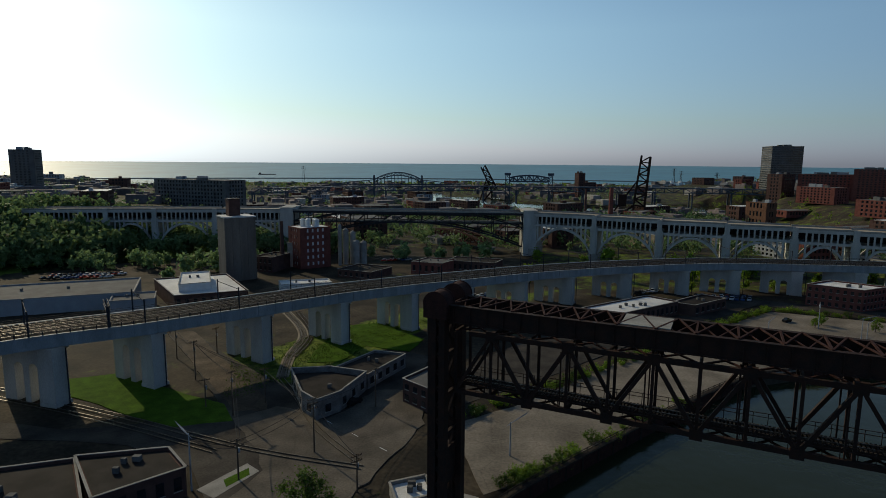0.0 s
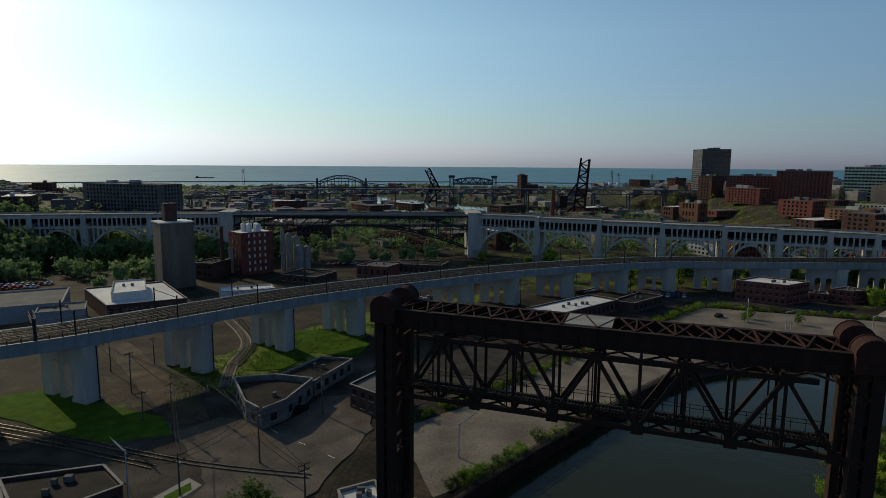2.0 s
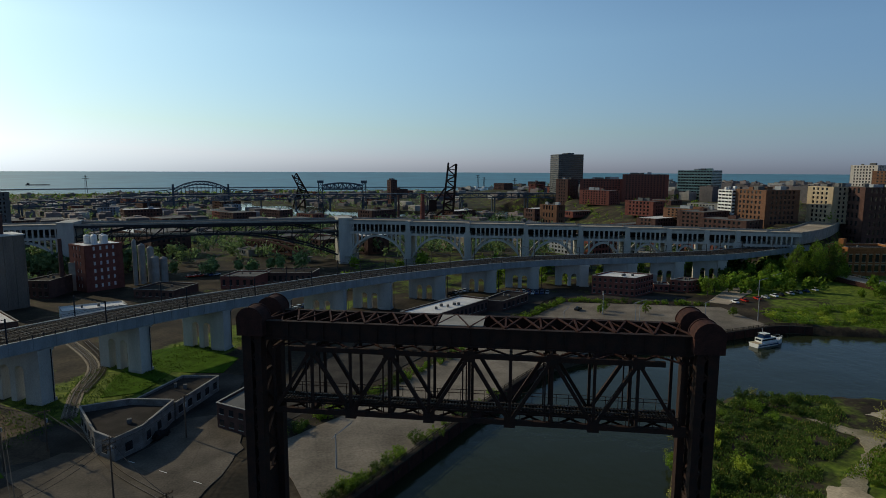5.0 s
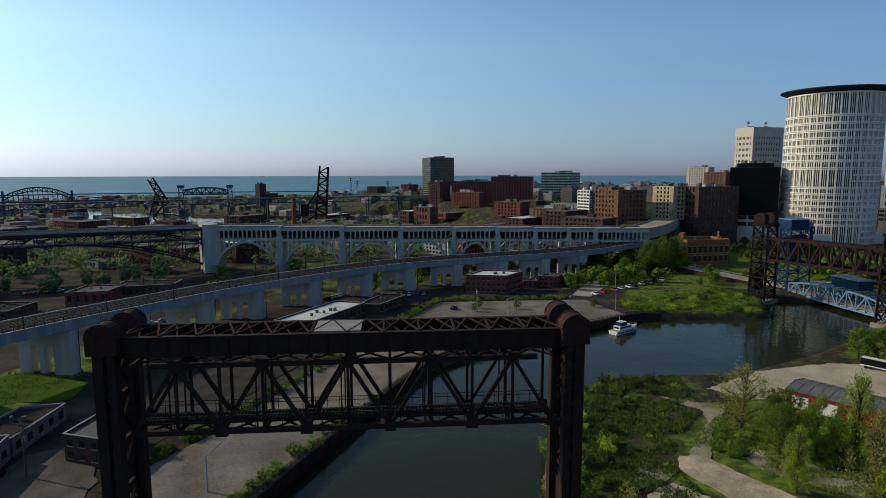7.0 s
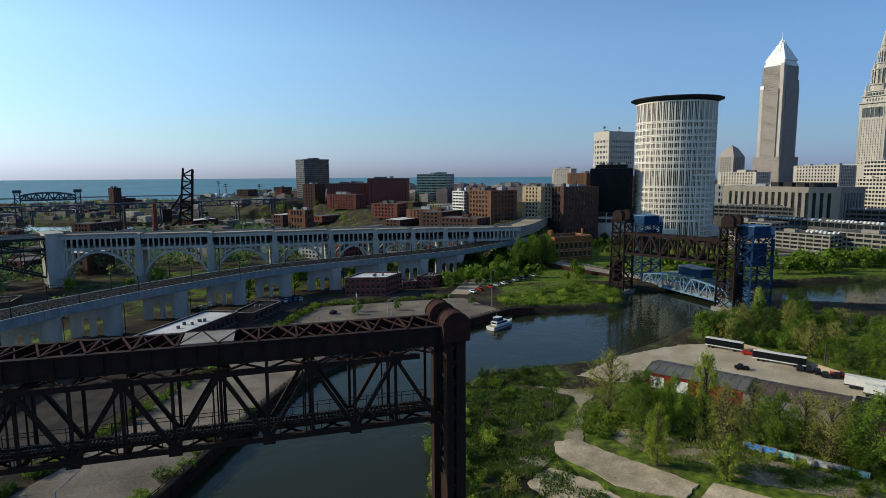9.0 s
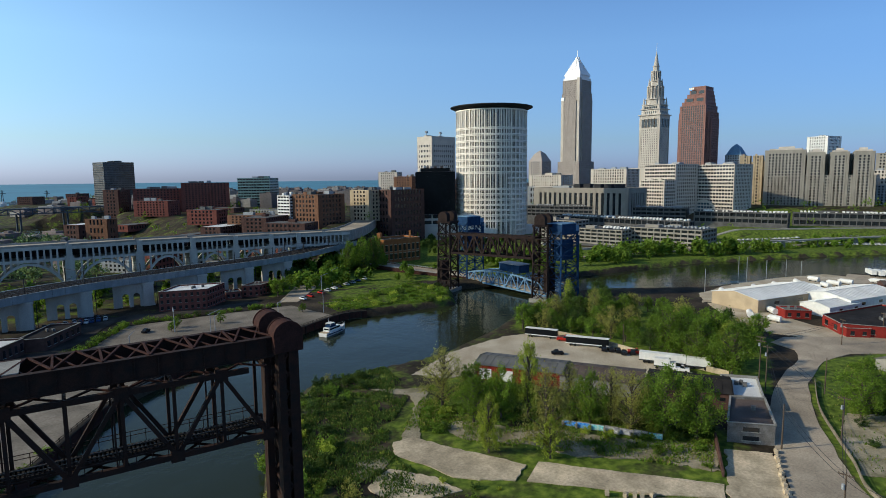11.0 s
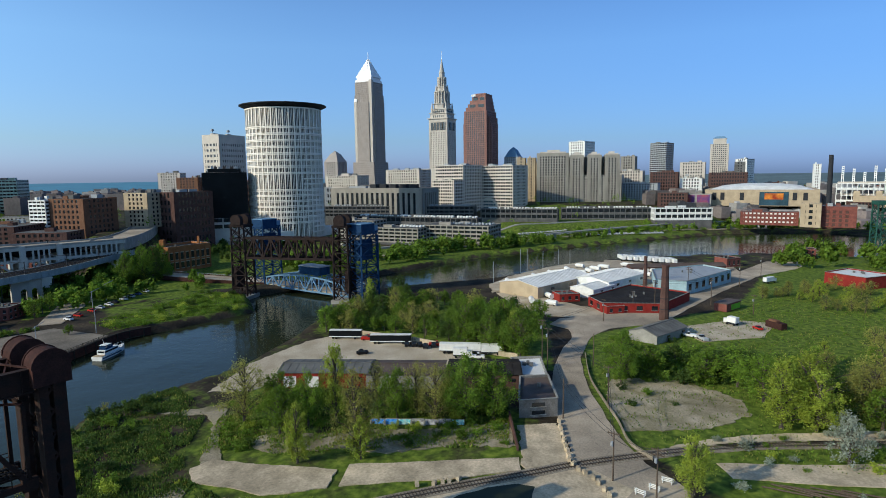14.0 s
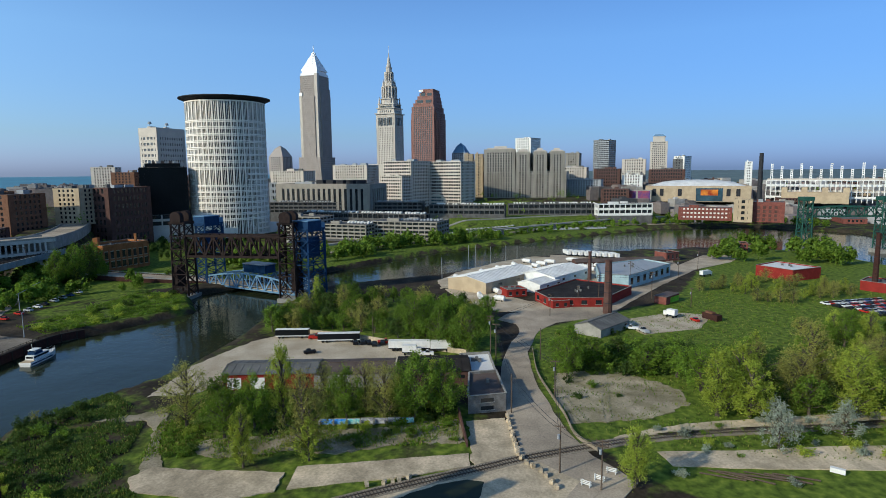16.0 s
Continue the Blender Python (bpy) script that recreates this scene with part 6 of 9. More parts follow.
SHEDBLUE = mat("faded_pale_blue_cladding", (0.36, 0.48, 0.52), rough=0.6, var=0.2, scale=0.3)
flat_block("blue_shed", [(335, -40), (331, -55), (375, -87), (393, -75), (370, -42)], 7.5, SHEDBLUE, GREYMETAL, "pale blue metal works shed", "shed", 1, (1,), bay=7, seed=13, units=3)
shed("long_shed", 412, -62, 0, 62, 10, 3.6, 5, -76, BRICKDARK, ROOFBROWN, "long low shed with a brown roof", bays=10, doors=8)
flat_block("brick_office", [(433, -98), (440, -108), (450, -102), (443, -92)], 6, BRICK, ROOFBLACK, "red brick office at the street corner", "office", 1, (0,))
shed("tin_house", 244, -30, 0, 22, 12, 3.2, 5.2, -38, CONCRETE, ROOFGREY, "old shed with a patched tin roof", bays=4)
flat_block("red_warehouse", [(380, -138), (361, -151), (374, -172), (396, -156)], 6.5, REDPAINT, ROOFWHITE, "bright red warehouse with a pale roof", "warehouse", 1, (), units=3)
flat_block("red_store", [(340, -176), (330, -184), (342, -196), (352, -186)], 5, REDPAINT, ROOFGREY, "red brick store by the river bend", "store")
flat_block("tavern", [(486, -158), (484, -170), (496, -172), (498, -160)], 7, BRICK, ROOFBLACK, "old red brick tavern by the river", "tavern", 2, (0,))


def stack(name, x, y, h, r, material, label):
    T = thing(name, x, y, 0, label, "chimney")
    b = Build()
    b.tube((0, 0, 0), (0, 0, h), r, r * 0.68, 8)
    part("shaft", b.mesh("shaft", material), T)
    b = Build()
    b.tube((0, 0, h - 0.2), (0, 0, h + 0.5), r * 0.8, r * 0.82, 8)
    part("cap", b.mesh("cap", material), T)
    for k in range(1, 5):
        b = Build()
        rr = r * (1 - 0.32 * k / 5) * 1.03
        b.tube((0, 0, h * k / 5), (0, 0, h * k / 5 + 0.25), rr, rr, 8)
        part("band", b.mesh("band", DARKSTEEL), T)


stack("brick_chimney", 273, -36, 24, 2.1, BRICKDARK, "tall tapered dark red brick chimney")
stack("brick_chimney", 330, -34, 20, 1.2, BRICKDARK, "slim brick chimney behind the works")
stack("iron_chimney", 338, -182, 30, 1.6, RUST, "tall rusty iron chimney")

# ---- the far pair of lift bridges ----
def lift_tower(name, T, x, y, z0, h, w, d, material, nb=7):
    for dx in (-w / 2, w / 2):
        for dy in (-d / 2, d / 2):
            bar("leg", T, (x + dx, y + dy, z0), (x + dx * 0.85, y + dy * 0.85, z0 + h), 0.9, 0.9, material)
    for k in range(nb):
        a, c = z0 + h * k / nb, z0 + h * (k + 1) / nb
        for dx in (-w / 2, w / 2):
            bar("brace", T, (x + dx, y - d / 2, a), (x + dx, y + d / 2, c), 0.4, 0.4, material)
            bar("brace", T, (x + dx, y + d / 2, a), (x + dx, y - d / 2, c), 0.4, 0.4, material)
        for dy in (-d / 2, d / 2):
            bar("brace", T, (x - w / 2, y + dy, a), (x + w / 2, y + dy, c), 0.4, 0.4, material)
            bar("brace", T, (x + w / 2, y + dy, a), (x - w / 2, y + dy, c), 0.4, 0.4, material)
            bar("strut", T, (x - w / 2, y + dy, c), (x + w / 2, y + dy, c), 0.5, 0.5, material)
        for dx in (-w / 2, w / 2):
            bar("strut", T, (x + dx, y - d / 2, c), (x + dx, y + d / 2, c), 0.5, 0.5, material)


def truss(T, x0, x1, y0, y1, zb, zt, panels, material, bow=0.0, th=0.5):
    """A span along x between two side trusses at y0 and y1."""
    pw = (x1 - x0) / panels
    top = [zt - bow * (2 * i / panels - 1) ** 2 for i in range(panels + 1)]
    for y in (y0, y1):
        bar("bottom_chord", T, (x0, y, zb), (x1, y, zb), th * 1.2, th * 1.4, material)
        for i in range(panels):
            xa, xb = x0 + i * pw, x0 + (i + 1) * pw
            bar("top_chord", T, (xa, y, top[i]), (xb, y, top[i + 1]), th * 1.2, th * 1.4, material)
            bar("vertical", T, (xa, y, zb), (xa, y, top[i]), th * 0.8, th * 0.8, material)
            if i % 2:
                bar("diagonal", T, (xa, y, top[i]), (xb, y, zb), th, th, material)
            else:
                bar("diagonal", T, (xa, y, zb), (xb, y, top[i + 1]), th, th, material)
        bar("vertical", T, (x1, y, zb), (x1, y, top[-1]), th * 0.8, th * 0.8, material)
    for i in range(panels + 1):
        x = x0 + i * pw
        bar("floor_beam", T, (x, y0, zb), (x, y1, zb), th, th * 1.5, material)
        bar("top_strut", T, (x, y0, top[i]), (x, y1, top[i]), th * 0.7, th * 0.7, material)


def wheel(T, x, y, z, r, material):
    b = Build()
    n = 16
    for i in range(n):
        a0, a1 = 2 * math.pi * i / n, 2 * math.pi * (i + 1) / n
        b.beam((r * math.cos(a0), 0, r * math.sin(a0)), (r * math.cos(a1), 0, r * math.sin(a1)), 0.9, 0.4)
    for i in range(4):
        a0 = math.pi * i / 4
        b.beam((r * math.cos(a0), 0, r * math.sin(a0)), (-r * math.cos(a0), 0, -r * math.sin(a0)), 0.4, 0.3)
    part("sheave", b.mesh("sheave", material), T, m=Matrix.Translation((x, y, z)))


BK = thing("railway_lift_bridge", 300, 185, 0, "dark brown railway lift bridge with its span raised", "bridge", rz=math.degrees(math.atan2(-61, -1)))
BL = 61.0
BROWNSTEEL = mat("brown_painted_steel", (0.036, 0.024, 0.021), rough=0.75, var=0.35, scale=0.6, tint=(0.022, 0.016, 0.015))
bk_hood = mailbox(6.0, 3.2, 5.6).mesh("sheave_hood", BROWNSTEEL)
for x in (0, BL):
    lift_tower("tower", BK, x, 0, -3, 41, 9, 9, BROWNSTEEL, 6)
    block("machinery_deck", BK, x, 0, 38.4, 9, 10, 0.9, BROWNSTEEL)
    for y in (-4, 4):
        part("sheave_hood", bk_hood, BK, m=Matrix.Translation((x, y, 38.8)))
        wheel(BK, x, y + 1.9, 41.4, 2.2, GREYMETAL if x else RUST)
    block("pier", BK, x, 0, -3.5, 11, 13, 5, CONCRETE)
    block("counterweight", BK, x + (3.0 if x == 0 else -3.0) * -1, 0, 9, 2.4, 8, 12, BROWNSTEEL)
truss(BK, 4.5, BL - 4.5, -3.6, 3.6, 20.5, 31.5, 10, BROWNSTEEL, 0.0, 0.9)
bt = Build()
for k in range(40):
    bt.box(5 + k * (BL - 10) / 39, 0, 21.6, 0.3, 5, 0.25)
part("tie_row", bt.mesh("tie_row", TIE), BK)["kind"] = "stuff"
block("name_board", BK, BL / 2, 4.2, 20.6, 3.4, 0.2, 1.4, BLUESTEEL)
BB = thing("blue_lift_bridge", 336, 191, 0, "bright blue road lift bridge with its span down", "bridge", rz=math.degrees(math.atan2(-78, -32)))
BL = 84.3
for x in (2, BL - 2):
    lift_tower("tower", BB, x, 0, -3, 38, 9, 14, BLUESTEEL, 6)
    block("machinery_house", BB, x, -1.5, 36.4, 10, 10.5, 5.6, BLUESTEEL)
    block("house_roof", BB, x, -1.5, 39.4, 10.6, 11.0, 0.4, PALEBLUE)
    block("machinery_house", BB, x, 5.6, 35.8, 8, 3.6, 4.6, PALEBLUE)
    block("counterweight", BB, x, 0, 25, 3.4, 11, 11, BLUESTEEL)
    block("ladder", BB, x + 4.6, 6.6, 16, 0.3, 0.8, 34, BLUESTEEL)
    block("pier", BB, x, 0, -3.5, 14, 18, 4.6, CONCRETE)
truss(BB, 8, BL - 8, -6.5, 6.5, -0.6, 8.0, 12, PALEBLUE, 3.5, 0.6)
block("roadway", BB, BL / 2, 0, 0.0, BL, 12, 0.5, ASPHALT)
for y in (-6.9, 6.9):
    block("railing", BB, BL / 2, y, 1.3, BL - 16, 0.1, 0.25, PALEBLUE)
block("control_house", BB, BL / 2 + 1, 0, 10.8, 17, 8, 4.6, BLUESTEEL)
block("control_house_roof", BB, BL / 2 + 1, 0, 13.3, 18, 9, 0.5, GREYMETAL)
block("control_house_end", BB, BL / 2 - 7.6, 0, 10.8, 0.5, 8.2, 4.6, PALEBLUE)
for i in range(4):
    block("control_window", BB, BL / 2 - 4 + i * 3.6, 4.04, 11.2, 2.2, 0.1, 1.8, GLASS)
block("control_window", BB, BL / 2 - 7.9, 0.6, 11.2, 0.2, 3.0, 2.0, WHITE)
AP = thing("approach_trestle", 0, 0, 0, "low road trestle with pale railings leading to the lift bridge", "trestle")
b = [Vector((340, 300, 3.0)), Vector((336, 262, 2.8)), Vector((333, 228, 2.0)), Vector((334, 188, 0.6))]
part("deck", ribbon(b, -7, 7, -0.9, 0).mesh("deck", ASPHALT), AP)
part("fascia", ribbon(b, 7, 7.4, -2.2, 0.3).mesh("fascia", RUST), AP)
part("fascia", ribbon(b, -7.4, -7, -2.2, 0.3).mesh("fascia", RUST), AP)
for o in (-7.2, 7.2):
    part("railing", ribbon(b, o - 0.08, o + 0.08, 0.9, 1.05).mesh("railing", GREYMETAL), AP)
    part("railing", ribbon(b, o - 0.05, o + 0.05, 0.5, 0.6).mesh("railing", GREYMETAL), AP)
for k in range(5):
    p = b[0].lerp(b[3], 0.15 + k * 0.19)
    for o in (-6, 0, 6):
        block("pile", AP, p.x + o, p.y, -2, 1.2, 1.2, 7, CONCRETE)
# the green lift bridge down the river
GREENSTEEL = mat("green_painted_steel", (0.03, 0.09, 0.07), rough=0.6, var=0.3)
GB = thing("green_lift_bridge", 508, -220, 0, "dark green railway lift bridge far down the river", "bridge", rz=math.degrees(math.atan2(-58, 4)))
for x in (0, 60):
    lift_tower("tower", GB, x, 0, -3, 42, 8, 9, GREENSTEEL, 5)
    block("machinery_house", GB, x, 0, 40, 8, 10, 3, GREENSTEEL)
    block("pier", GB, x, 0, -2.5, 11, 13, 5, CONCRETE)
truss(GB, 4, 56, -3.5, 3.5, 26, 34, 8, GREENSTEEL, 1.0, 0.6)

# ---- trees and bushes ----
def leaf_cloud(rng, lobes, count, size):
    """Leaf sprays: small bent quads scattered through the outer shell of several lobes."""
    lobes = np.array(lobes, float)
    pick = rng.choice(len(lobes), count, p=lobes[:, 3] ** 2 / (lobes[:, 3] ** 2).sum())
    d = rng.normal(size=(count, 3))
    d /= np.linalg.norm(d, axis=1)[:, None]
    r = lobes[pick, 3] * np.minimum(np.abs(rng.normal(0.62, 0.34, count)), 1.5)
    c = lobes[pick, :3] + d * r[:, None] * np.array([1, 1, 1.45])
    c[:, 2] = np.maximum(c[:, 2], 0.15)
    a = rng.normal(size=(count, 3))
    a /= np.linalg.norm(a, axis=1)[:, None]
    b = np.cross(a, d + 0.4 * rng.normal(size=(count, 3)))
    b /= np.linalg.norm(b, axis=1)[:, None] + 1e-6
    s = size * (0.6 + 0.8 * rng.random(count))[:, None]
    return np.stack([c - a * s * 0.5, c + b * s * 0.35, c + a * s * 0.5, c - b * s * 0.35], 1)


def quad_mesh(name, quads, material):
    n = len(quads)
    me = bpy.data.meshes.new(name)
    me.vertices.add(4 * n)
    me.vertices.foreach_set("co", quads.reshape(-1))
    me.loops.add(4 * n)
    me.loops.foreach_set("vertex_index", np.arange(4 * n))
    me.polygons.add(n)
    me.polygons.foreach_set("loop_start", np.arange(n) * 4)
    me.update(calc_edges=True)
    me.materials.append(material)
    return me


def tree_meshes(seed, height, spread, count, leaf, material, low=0.25, lobes_n=9, slim=False):
    """Trunk with limbs, and a crown of leaf sprays with gaps."""
    rng = np.random.default_rng(seed)
    b = Build()
    lean = Vector((rng.uniform(-0.05, 0.05), rng.uniform(-0.05, 0.05), 1))
    r0 = height * 0.018 + 0.05
    top = lean * height * 0.62
    b.tube((0, 0, -0.4), lean * height * low, r0 * 1.25, r0, 7)
    b.tube(lean * height * low, top, r0, r0 * 0.4, 6)
    lobes = []
    for i in range(lobes_n):
        k = low + (0.95 - low) * (i + 0.5) / lobes_n
        ang = 2.4 * i + rng.uniform(-0.5, 0.5)
        prof = math.sin(math.pi * min(0.97, 0.2 + 0.8 * (k - low) / (1 - low))) ** 0.7
        out = spread * prof * rng.uniform(0.2, 1.05)
        e = Vector((math.cos(ang) * out, math.sin(ang) * out, height * k))
        s = lean * height * max(low * 0.8, k - 0.22)
        b.tube(s, s.lerp(e, 0.55) + Vector((0, 0, height * 0.02)), r0 * 0.45, r0 * 0.25, 5)
        b.tube(s.lerp(e, 0.55) + Vector((0, 0, height * 0.02)), e, r0 * 0.25, r0 * 0.08, 5)
        lobes.append((*e, spread * prof * rng.uniform(0.18, 0.4) + 0.2))
        for _ in range(4):
            t = s.lerp(e, rng.uniform(0.4, 0.9))
            b.tube(t, t + Vector((rng.normal() * 0.5, rng.normal() * 0.5, rng.uniform(0.4, 1.3))) * spread * 0.3, r0 * 0.12, r0 * 0.04, 4)
    lobes.append((0, 0, height * 0.9, spread * 0.35))
    q = leaf_cloud(rng, lobes, count, leaf)
    return b.mesh("trunk", BARK), quad_mesh("crown", q, material)


def bush_mesh(seed, height, spread, count, leaf, material):
    rng = np.random.default_rng(seed)
    lobes = [(rng.uniform(-0.6, 0.6) * spread, rng.uniform(-0.6, 0.6) * spread, rng.uniform(0.15, 0.75) * height, rng.uniform(0.12, 0.26) * height) for _ in range(20)]
    return quad_mesh("foliage", leaf_cloud(rng, lobes, count, leaf), material)


KINDS = {}
for kind, n, args in (
        ("leafy", 3, dict(height=8, spread=2.9, count=2600, leaf=0.34, material=LEAF, lobes_n=18)),
        ("yellow", 3, dict(height=8, spread=2.3, count=2200, leaf=0.3, material=LEAFYELLOW, low=0.12, lobes_n=18)),
        ("dark", 2, dict(height=8, spread=3.2, count=2600, leaf=0.36, material=LEAFDARK, lobes_n=16)),
        ("sparse", 3, dict(height=8, spread=2.7, count=2000, leaf=0.26, material=LEAFOLIVE, low=0.15, lobes_n=22)),
        ("silver", 1, dict(height=8, spread=3.4, count=2400, leaf=0.3, material=LEAFSILVER, low=0.1, lobes_n=20)),
        ("leafy_tall", 3, dict(height=16, spread=5.0, count=8000, leaf=0.36, material=LEAF, low=0.16, lobes_n=34)),
        ("yellow_tall", 3, dict(height=16, spread=4.0, count=7000, leaf=0.32, material=LEAFYELLOW, low=0.1, lobes_n=34)),
        ("sparse_tall", 3, dict(height=16, spread=5.0, count=5600, leaf=0.28, material=LEAFOLIVE, low=0.12, lobes_n=36))):
    KINDS[kind] = [tree_meshes(sum(map(ord, kind)) + i, **args) for i in range(n)]
BUSHES = {"leafy": [bush_mesh(5 + i, 2.6, 1.8, 900, 0.24, LEAF) for i in range(3)], "dark": [bush_mesh(15 + i, 2.6, 1.8, 900, 0.24, LEAFDARK) for i in range(3)],
          "yellow": [bush_mesh(25 + i, 2.6, 1.8, 900, 0.23, LEAFYELLOW) for i in range(2)], "sparse": [bush_mesh(35 + i, 2.6, 1.6, 420, 0.22, LEAFOLIVE) for i in range(2)], "silver": [bush_mesh(45, 2.6, 1.7, 700, 0.24, LEAFSILVER)]}
TREE_LABEL = {"leafy": "young deciduous tree in fresh green leaf", "yellow": "slender tree in yellow-green spring leaf", "dark": "broad dark green tree", "sparse": "thin budding tree with bare branches showing", "silver": "silvery grey-green shrub tree"}
tr = random.Random(7)


def plant(kind, x, y, h, wide=1.0):
    z = float(land([x], [y])[0]) - 0.1
    T = thing("tree", x, y, z, TREE_LABEL[kind], "tree", "trees", tr.uniform(0, 360))
    size = kind + "_tall" if h > 11.5 and kind + "_tall" in KINDS else kind
    t, c = tr.choice(KINDS[size])
    nominal = 16 if size != kind else 8
    m = Matrix.Diagonal((h / nominal * wide, h / nominal * wide, h / nominal, 1))
    part("trunk", t, T, m=m)
    part("crown", c, T, m=m)


FARBUSH = {}


def bush(kind, x, y, h, wide=1.0):
    z = float(land([x], [y])[0]) - 0.15
    me = tr.choice(BUSHES[kind])
    m = pose(x, y, z, 0, 0, tr.uniform(0, 360)) @ Matrix.Diagonal((h / 2.6 * wide, h / 2.6 * wide, h / 2.6, 1))
    if math.hypot(x, y) > 178:
        co = np.zeros(len(me.vertices) * 3)
        me.vertices.foreach_get("co", co)
        mm = np.array(m)
        FARBUSH.setdefault(kind, []).append((co.reshape(-1, 3) @ mm[:3, :3].T + mm[:3, 3]).reshape(-1, 4, 3))
        return
    ob = new("bush", me)
    ob.matrix_basis = m
    tagged(ob, {"leafy": "low green bush", "dark": "dense dark green bush", "yellow": "yellow-green willow bush", "sparse": "half-bare thorny bush", "silver": "silvery flowering bush"}[kind] + " in the grass", "bush", "bushes")


def inside(x, y, poly):
    c = False
    for (x0, y0), (x1, y1) in zip(poly, poly[1:] + poly[:1]):
        if (y0 > y) != (y1 > y) and x < (y - y0) / (y1 - y0) * (x1 - x0) + x0:
            c = not c
    return c


def scatter(poly, n, gap, make):
    """Set out n plants in an outline, no two nearer than gap."""
    xs, ys = [p[0] for p in poly], [p[1] for p in poly]
    put, tries = [], 0
    while len(put) < n and tries < n * 60:
        tries += 1
        x, y = tr.uniform(min(xs), max(xs)), tr.uniform(min(ys), max(ys))
        if inside(x, y, poly) and all((x - a) ** 2 + (y - b) ** 2 > gap * gap for a, b in put):
            put.append((x, y))
            make(x, y)


for kind, x, y, h, wide in (
        ("sparse", 138, 88, 15.5, 1.1), ("yellow", 119.5, 63.5, 13.0, 0.8), ("yellow", 143, 64, 19, 0.8), ("sparse", 127, 52, 18, 1.0), ("yellow", 124, 50, 9, 0.9), ("leafy", 146.5, 48, 13, 1.0), ("sparse", 148, 38, 14, 1.1), ("leafy", 150, 30, 16, 1.1),
        ("leafy", 152, 23, 14, 1.1), ("leafy", 141, 79, 12, 1.3), ("leafy", 133, 75, 11, 1.2), ("sparse", 150, 55, 13, 1.0), ("sparse", 152, 44, 13, 1.0), ("yellow", 156, 26, 13, 0.9), ("leafy", 158, 36, 11, 1.2), ("leafy", 139, 70, 13, 0.9),
        ("leafy", 194, -13, 15, 1.2), ("leafy", 186, -12, 13, 1.1), ("leafy", 196, -21, 10, 1.6), ("dark", 205, -30, 8, 1.8), ("leafy", 191, -37, 10, 1.6), ("leafy", 190, -46, 10, 1.7), ("dark", 197, -42, 9, 1.7), ("yellow", 160, -49, 19, 1.3), ("yellow", 166, -57, 19, 1.4),
        ("sparse", 172, -62, 18, 1.4), ("yellow", 160, -57, 16, 1.4), ("sparse", 183, -82, 21, 1.2), ("yellow", 163, -84, 17, 1.4), ("sparse", 172, -74, 15, 1.5), ("yellow", 176, -92, 16, 1.5), ("leafy", 178, -50, 14, 1.6), ("leafy", 186, -64, 13, 1.6), ("yellow", 121, -21, 12, 1.0),
        ("silver", 142, -57, 9, 1.0), ("silver", 156, -62, 6, 1.2), ("silver", 150, -75, 8, 1.1), ("dark", -25, 99, 8.5, 1.2),
        ("leafy", 221, 44, 18, 1.1), ("leafy", 212, 32, 17, 1.2), ("leafy", 204, 21, 18, 1.1), ("yellow", 216, 24, 16, 1.2), ("leafy", 228, 40, 17, 1.2), ("sparse", 246, 96, 13, 1.2), ("sparse", 262, 84, 14, 1.0), ("yellow", 272, 100, 16, 0.8), ("leafy", 238, 30, 15, 1.3),
        ("leafy", 226, 250, 9, 1.2), ("leafy", 236, 256, 8, 1.2), ("leafy", 246, 262, 8, 1.2), ("leafy", 290, 272, 11, 1.2), ("dark", 318, 262, 10, 1.3), ("leafy", 205, 210, 4.5, 1.3), ("leafy", 170, 226, 4.5, 1.2), ("leafy", 155, 236, 4, 1.3), ("leafy", 150, 232, 3.6, 1.3)):
    plant(kind, x, y, h * (1.15 if x < 160 else 1.0), wide)
# young trees about the end of the high bridge
for kind, x, y, h, wide in (
        ("leafy", 336, 283, 9, 1.1), ("leafy", 343, 290, 10, 1.2), ("dark", 350, 297, 9, 1.1), ("leafy", 326, 276, 11, 1.1), ("yellow", 318, 264, 10, 1.0), ("leafy", 330, 258, 9, 1.2), ("leafy", 305, 268, 11, 1.0), ("leafy", 296, 276, 9, 1.1), ("leafy", 360, 303, 10, 1.2), ("leafy", 372, 306, 9, 1.3),
        ("leafy", 310, 271, 22, 0.9), ("leafy", 320, 267, 24, 0.9), ("dark", 330, 266, 22, 0.8), ("leafy", 339, 270, 23, 0.8)):
    plant(kind, x, y, h, wide)
# bushes along the quay under the decks
scatter([(500, 60), (600, 8), (650, -55), (700, -125), (725, -170), (740, -160), (712, -105), (668, -38), (612, 24), (520, 82)], 34, 6.0, lambda x, y: bush(tr.choice(["leafy", "leafy", "dark"]), x, y, tr.uniform(2.5, 5.5), 1.5))
scatter([(226, 104), (224, 62), (212, 34), (206, 22), (258, 14), (285, 50), (300, 95), (270, 108)], 85, 4.2, lambda x, y: plant(tr.choice(["leafy", "dark", "leafy", "sparse"]), x, y, tr.uniform(6, 11), 1.35))
scatter([(152, -70), (188, -58), (212, -72), (240, -108), (250, -140), (200, -165), (146, -125)], 46, 6.0, lambda x, y: plant(tr.choice(["yellow", "yellow", "sparse", "leafy"]), x, y, tr.uniform(7, 13), 1.25))
scatter([(188, -14), (214, -22), (226, -46), (208, -72), (192, -52)], 46, 3.0, lambda x, y: bush(tr.choice(["leafy", "leafy", "leafy", "dark"]), x, y, tr.uniform(2.4, 5.5), 1.4))
scatter([(120, -30), (150, -30), (160, -60), (158, -110), (138, -110)], 12, 5.0, lambda x, y: bush("silver", x, y, tr.uniform(1.2, 2.6), 1.3))
